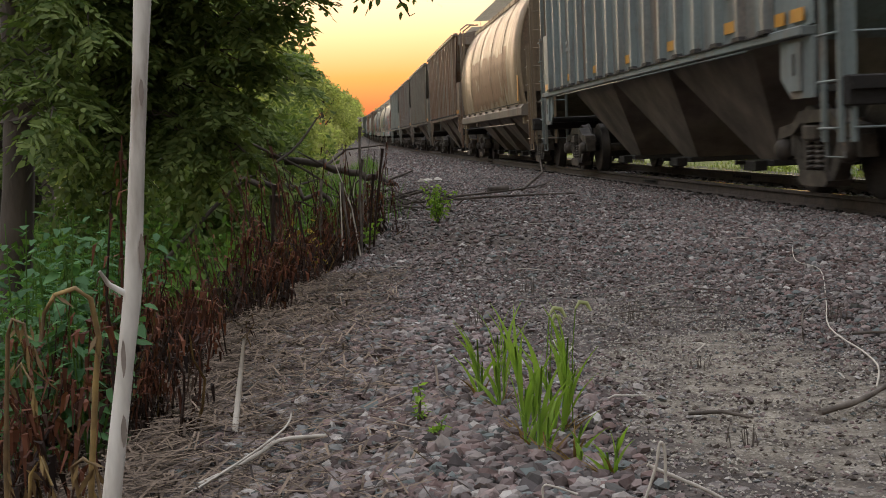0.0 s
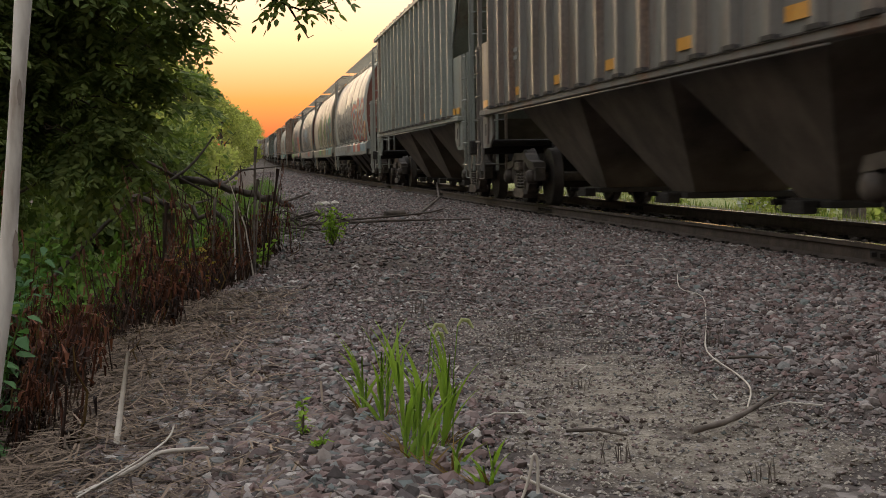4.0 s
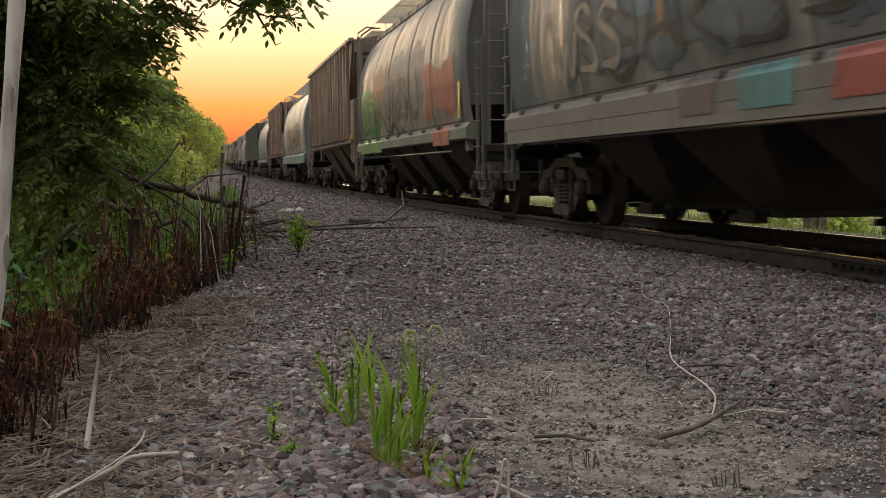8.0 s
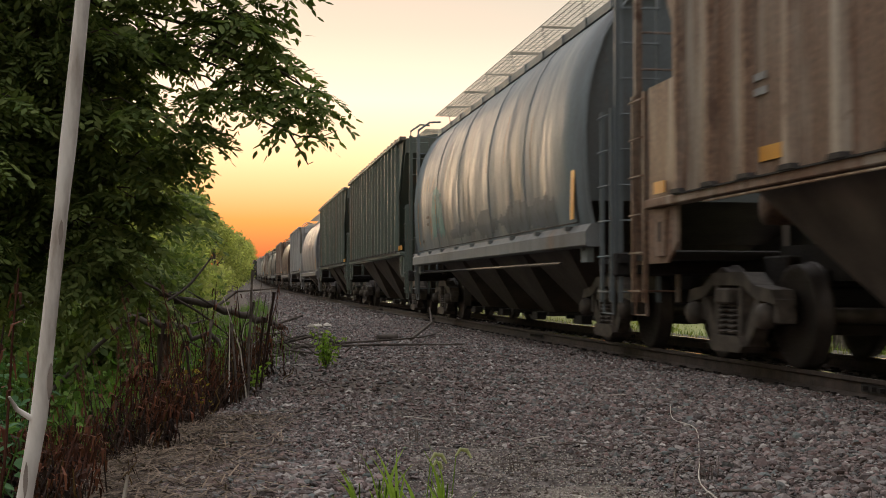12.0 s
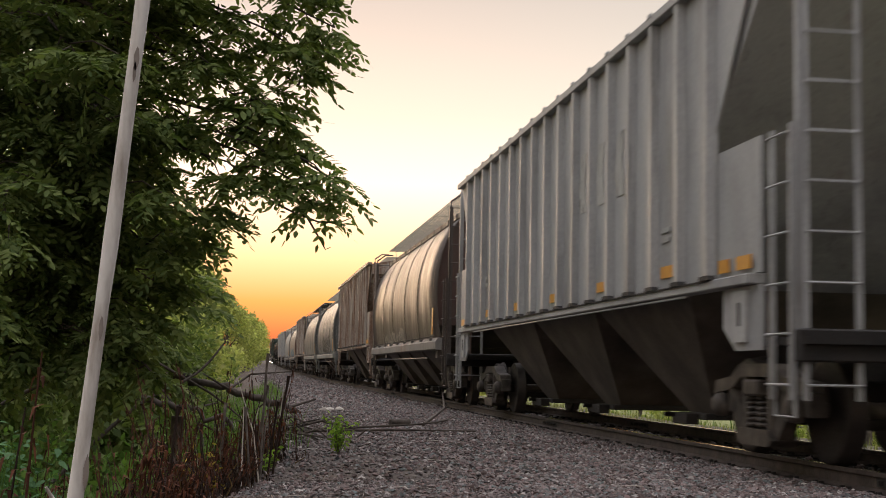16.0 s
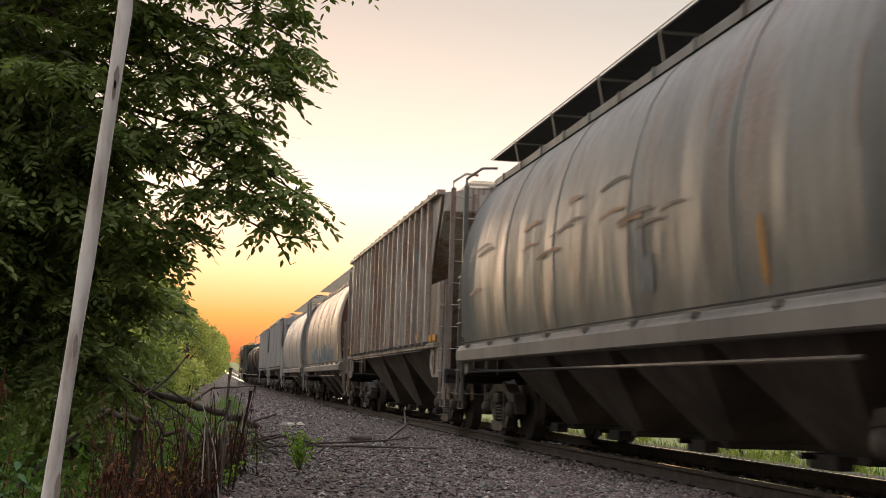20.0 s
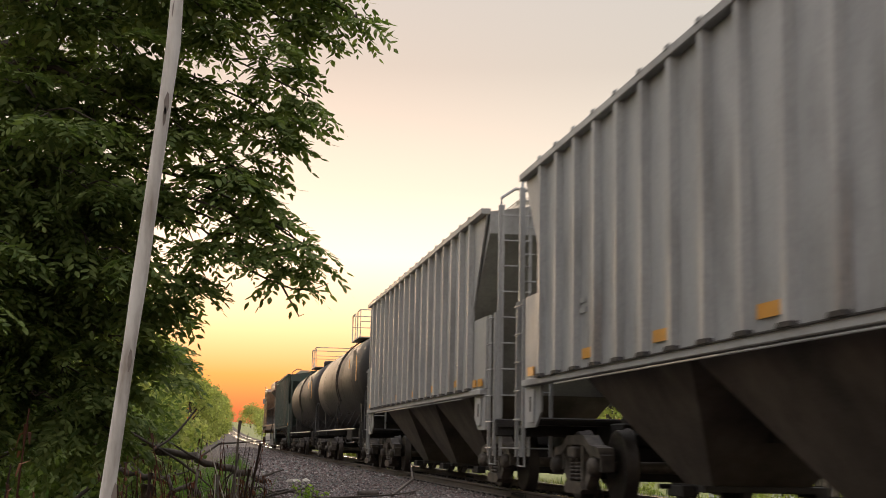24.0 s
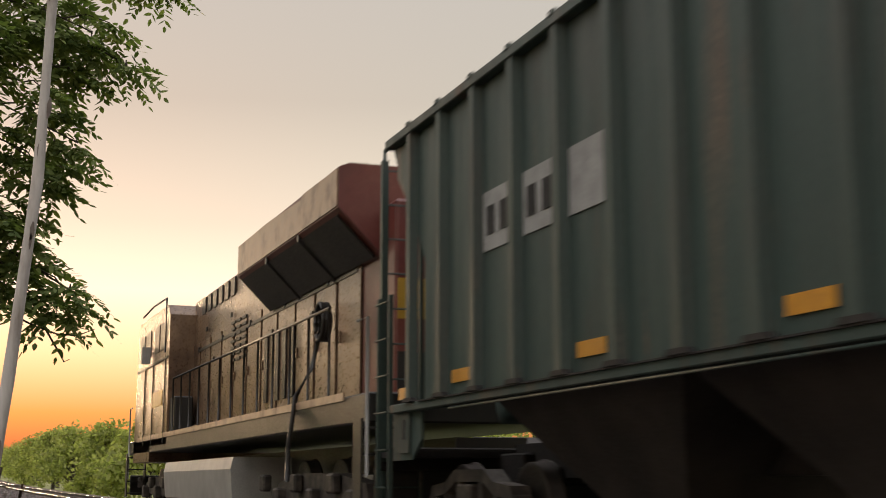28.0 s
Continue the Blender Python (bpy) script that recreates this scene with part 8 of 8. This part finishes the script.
def stone_field(name, label, n, x0, x1, y0, y1, size, seed, keep, shapes):
    rng = np.random.default_rng(seed)
    V, F, off = [], [], 0
    for x, y in scatter(rng, n, x0, x1, y0, y1, keep):
        v, f = shapes[int(rng.integers(0, len(shapes)))]
        s = size * (0.45 + 0.75 * rng.random() ** 1.6)
        a, b = rng.random() * 6.283, 0.5 * rng.normal()
        ca, sa, cb, sb = math.cos(a), math.sin(a), math.cos(b), math.sin(b)
        R = np.array([[ca, -sa * cb, sa * sb], [sa, ca * cb, -ca * sb], [0, sb, cb]])
        V.append(v @ R.T * s + np.array([x, y, ground_z(x, y) + 0.38 * s]))
        F.append(f + off)
        off += len(v)
    return stuff(name, label, "gravel", np.concatenate(V), np.concatenate(F), M_STONE)


rng = np.random.default_rng(31)
SHAPES = [stone_shape(rng, 0.45 + 0.3 * rng.random()) for _ in range(14)]
CHIPS = []
for k in range(12):
    v = np.array([(1, 0, 0), (0, 1, 0), (-1, 0, 0), (0, -1, 0), (0.2, 0.1, 1), (-0.1, 0.2, -1)]) * (0.6 + 0.7 * rng.random((6, 1))) * np.array([1, 0.6 + 0.4 * rng.random(), 0.45 + 0.3 * rng.random()])
    CHIPS.append((v, np.array([(0, 1, 4), (1, 2, 4), (2, 3, 4), (3, 0, 4), (1, 0, 5), (2, 1, 5), (3, 2, 5), (0, 3, 5)])))
stone_field("ballast", "broken pink-grey ballast stones", 10500, -0.75, 1.2, 2.5, 6.0, 0.0215, 32, lambda x, y: x > edge_x(y) + 0.05 and random.random() > 1.15 * sandiness(x, y) + (0.35 if y > 4.2 else 0.0) + 1.6 * max(0.0, x - 0.50), SHAPES)
stone_field("ballast", "small broken ballast stones on the path", 26000, -0.6, 3.2, 3.6, 10.0, 0.0175, 37, lambda x, y: x > edge_x(y) + 0.05 and random.random() > 1.1 * sandiness(x, y) + 0.5 * noise.noise((x * 0.9, y * 0.5, 2.0)) + 0.3 * soiliness(x, y), CHIPS)
stone_field("ballast", "broken pink-grey ballast stones", 22000, 1.9, 4.80, 3.5, 13.0, 0.024, 33, lambda x, y: random.random() < 0.35 + 0.5 * (x - 2.0), SHAPES)
stone_field("ballast", "broken pink-grey ballast stones further along", 46000, -0.3, 4.80, 8.5, 34.0, 0.028, 34, lambda x, y: x > edge_x(y) and random.random() < (0.3 + 0.3 * x) * (1 - 0.4 * soiliness(x, y)), CHIPS)
stone_field("ballast", "coarse pale ballast of the shoulder in the distance", 15000, 0.7, 4.75, 32.0, 120.0, 0.055, 44, lambda x, y: random.random() < 30.0 / y, CHIPS)
stone_field("ballast", "broken pink-grey ballast stones between the rails", 6000, 4.98, 7.6, 3.0, 40.0, 0.04, 35, lambda x, y: abs(x - TRACK_X + 0.754) > 0.1 and abs(x - TRACK_X - 0.754) > 0.1, SHAPES)
stone_field("fine_gravel", "fine gravel and chips on the sandy path", 42000, 0.2, 3.3, 2.4, 8.0, 0.0085, 36, lambda x, y: random.random() > 0.6 * sandiness(x, y), CHIPS)
stone_field("fine_gravel", "pale grit washed over the sand", 15000, 0.5, 2.8, 2.4, 7.0, 0.0065, 39, lambda x, y: random.random() < sandiness(x, y) + 0.15, CHIPS).data.materials[0] = M_GRIT
stone_field("fine_gravel", "dark soil clods among the gravel", 3500, -0.3, 3.4, 2.6, 12.0, 0.012, 38, lambda x, y: x > edge_x(y), CHIPS).data.materials[0] = M_CLOD
stone_field("ballast", "broken ballast stones on the path", 16000, -0.5, 4.9, -9.0, 2.6, 0.026, 43, lambda x, y: x > edge_x(y), CHIPS)
rng = np.random.default_rng(41)
stone_meshes = []
for v, f in SHAPES[:10]:
    me = big_mesh("stone", v * 0.025, f)
    me.materials.append(M_STONE)
    stone_meshes.append(me)
for x, y in scatter(rng, 290, -0.3, 0.7, 2.75, 4.0, lambda x, y: rng.random() > 4.0 * max(0.0, x - 0.42)):
    s = 0.6 + 0.75 * rng.random()
    part_mesh("stone", stone_meshes[int(rng.integers(0, 10))], None, GROUND, "", Matrix.Translation((x, y, ground_z(x, y) + 0.008)) @ Euler((0.5 * rng.normal(), 0.5 * rng.normal(), 6.28 * rng.random())).to_matrix().to_4x4() @ Matrix.Scale(s, 4))

for i, (x, y) in enumerate([(1.47, 26.3), (1.62, 26.6), (1.75, 26.0)]):
    v, f = stone_shape(np.random.default_rng(80 + i), 0.5)
    me = big_mesh("pale_stone", v * 0.11, f)
    ob = part_mesh("pale_stone", me, M_PALETWIG, None, "", pose(x, y, ground_z(x, y) + 0.04))
    tagged(ob, "pale stone lying on the gravel", "stone")


# ---------------------------------------------------------------- motion of the train
def motions():
    for car, y0 in TRAIN:
        rows = []
        for k in range(29):
            y = y0 - SPEED * k
            rows.append((float(k), pose(TRACK_X, y, rail_z(y), math.degrees(math.atan(rail_slope(y))), 0, 0)))
        walk(car, rows)


motions()
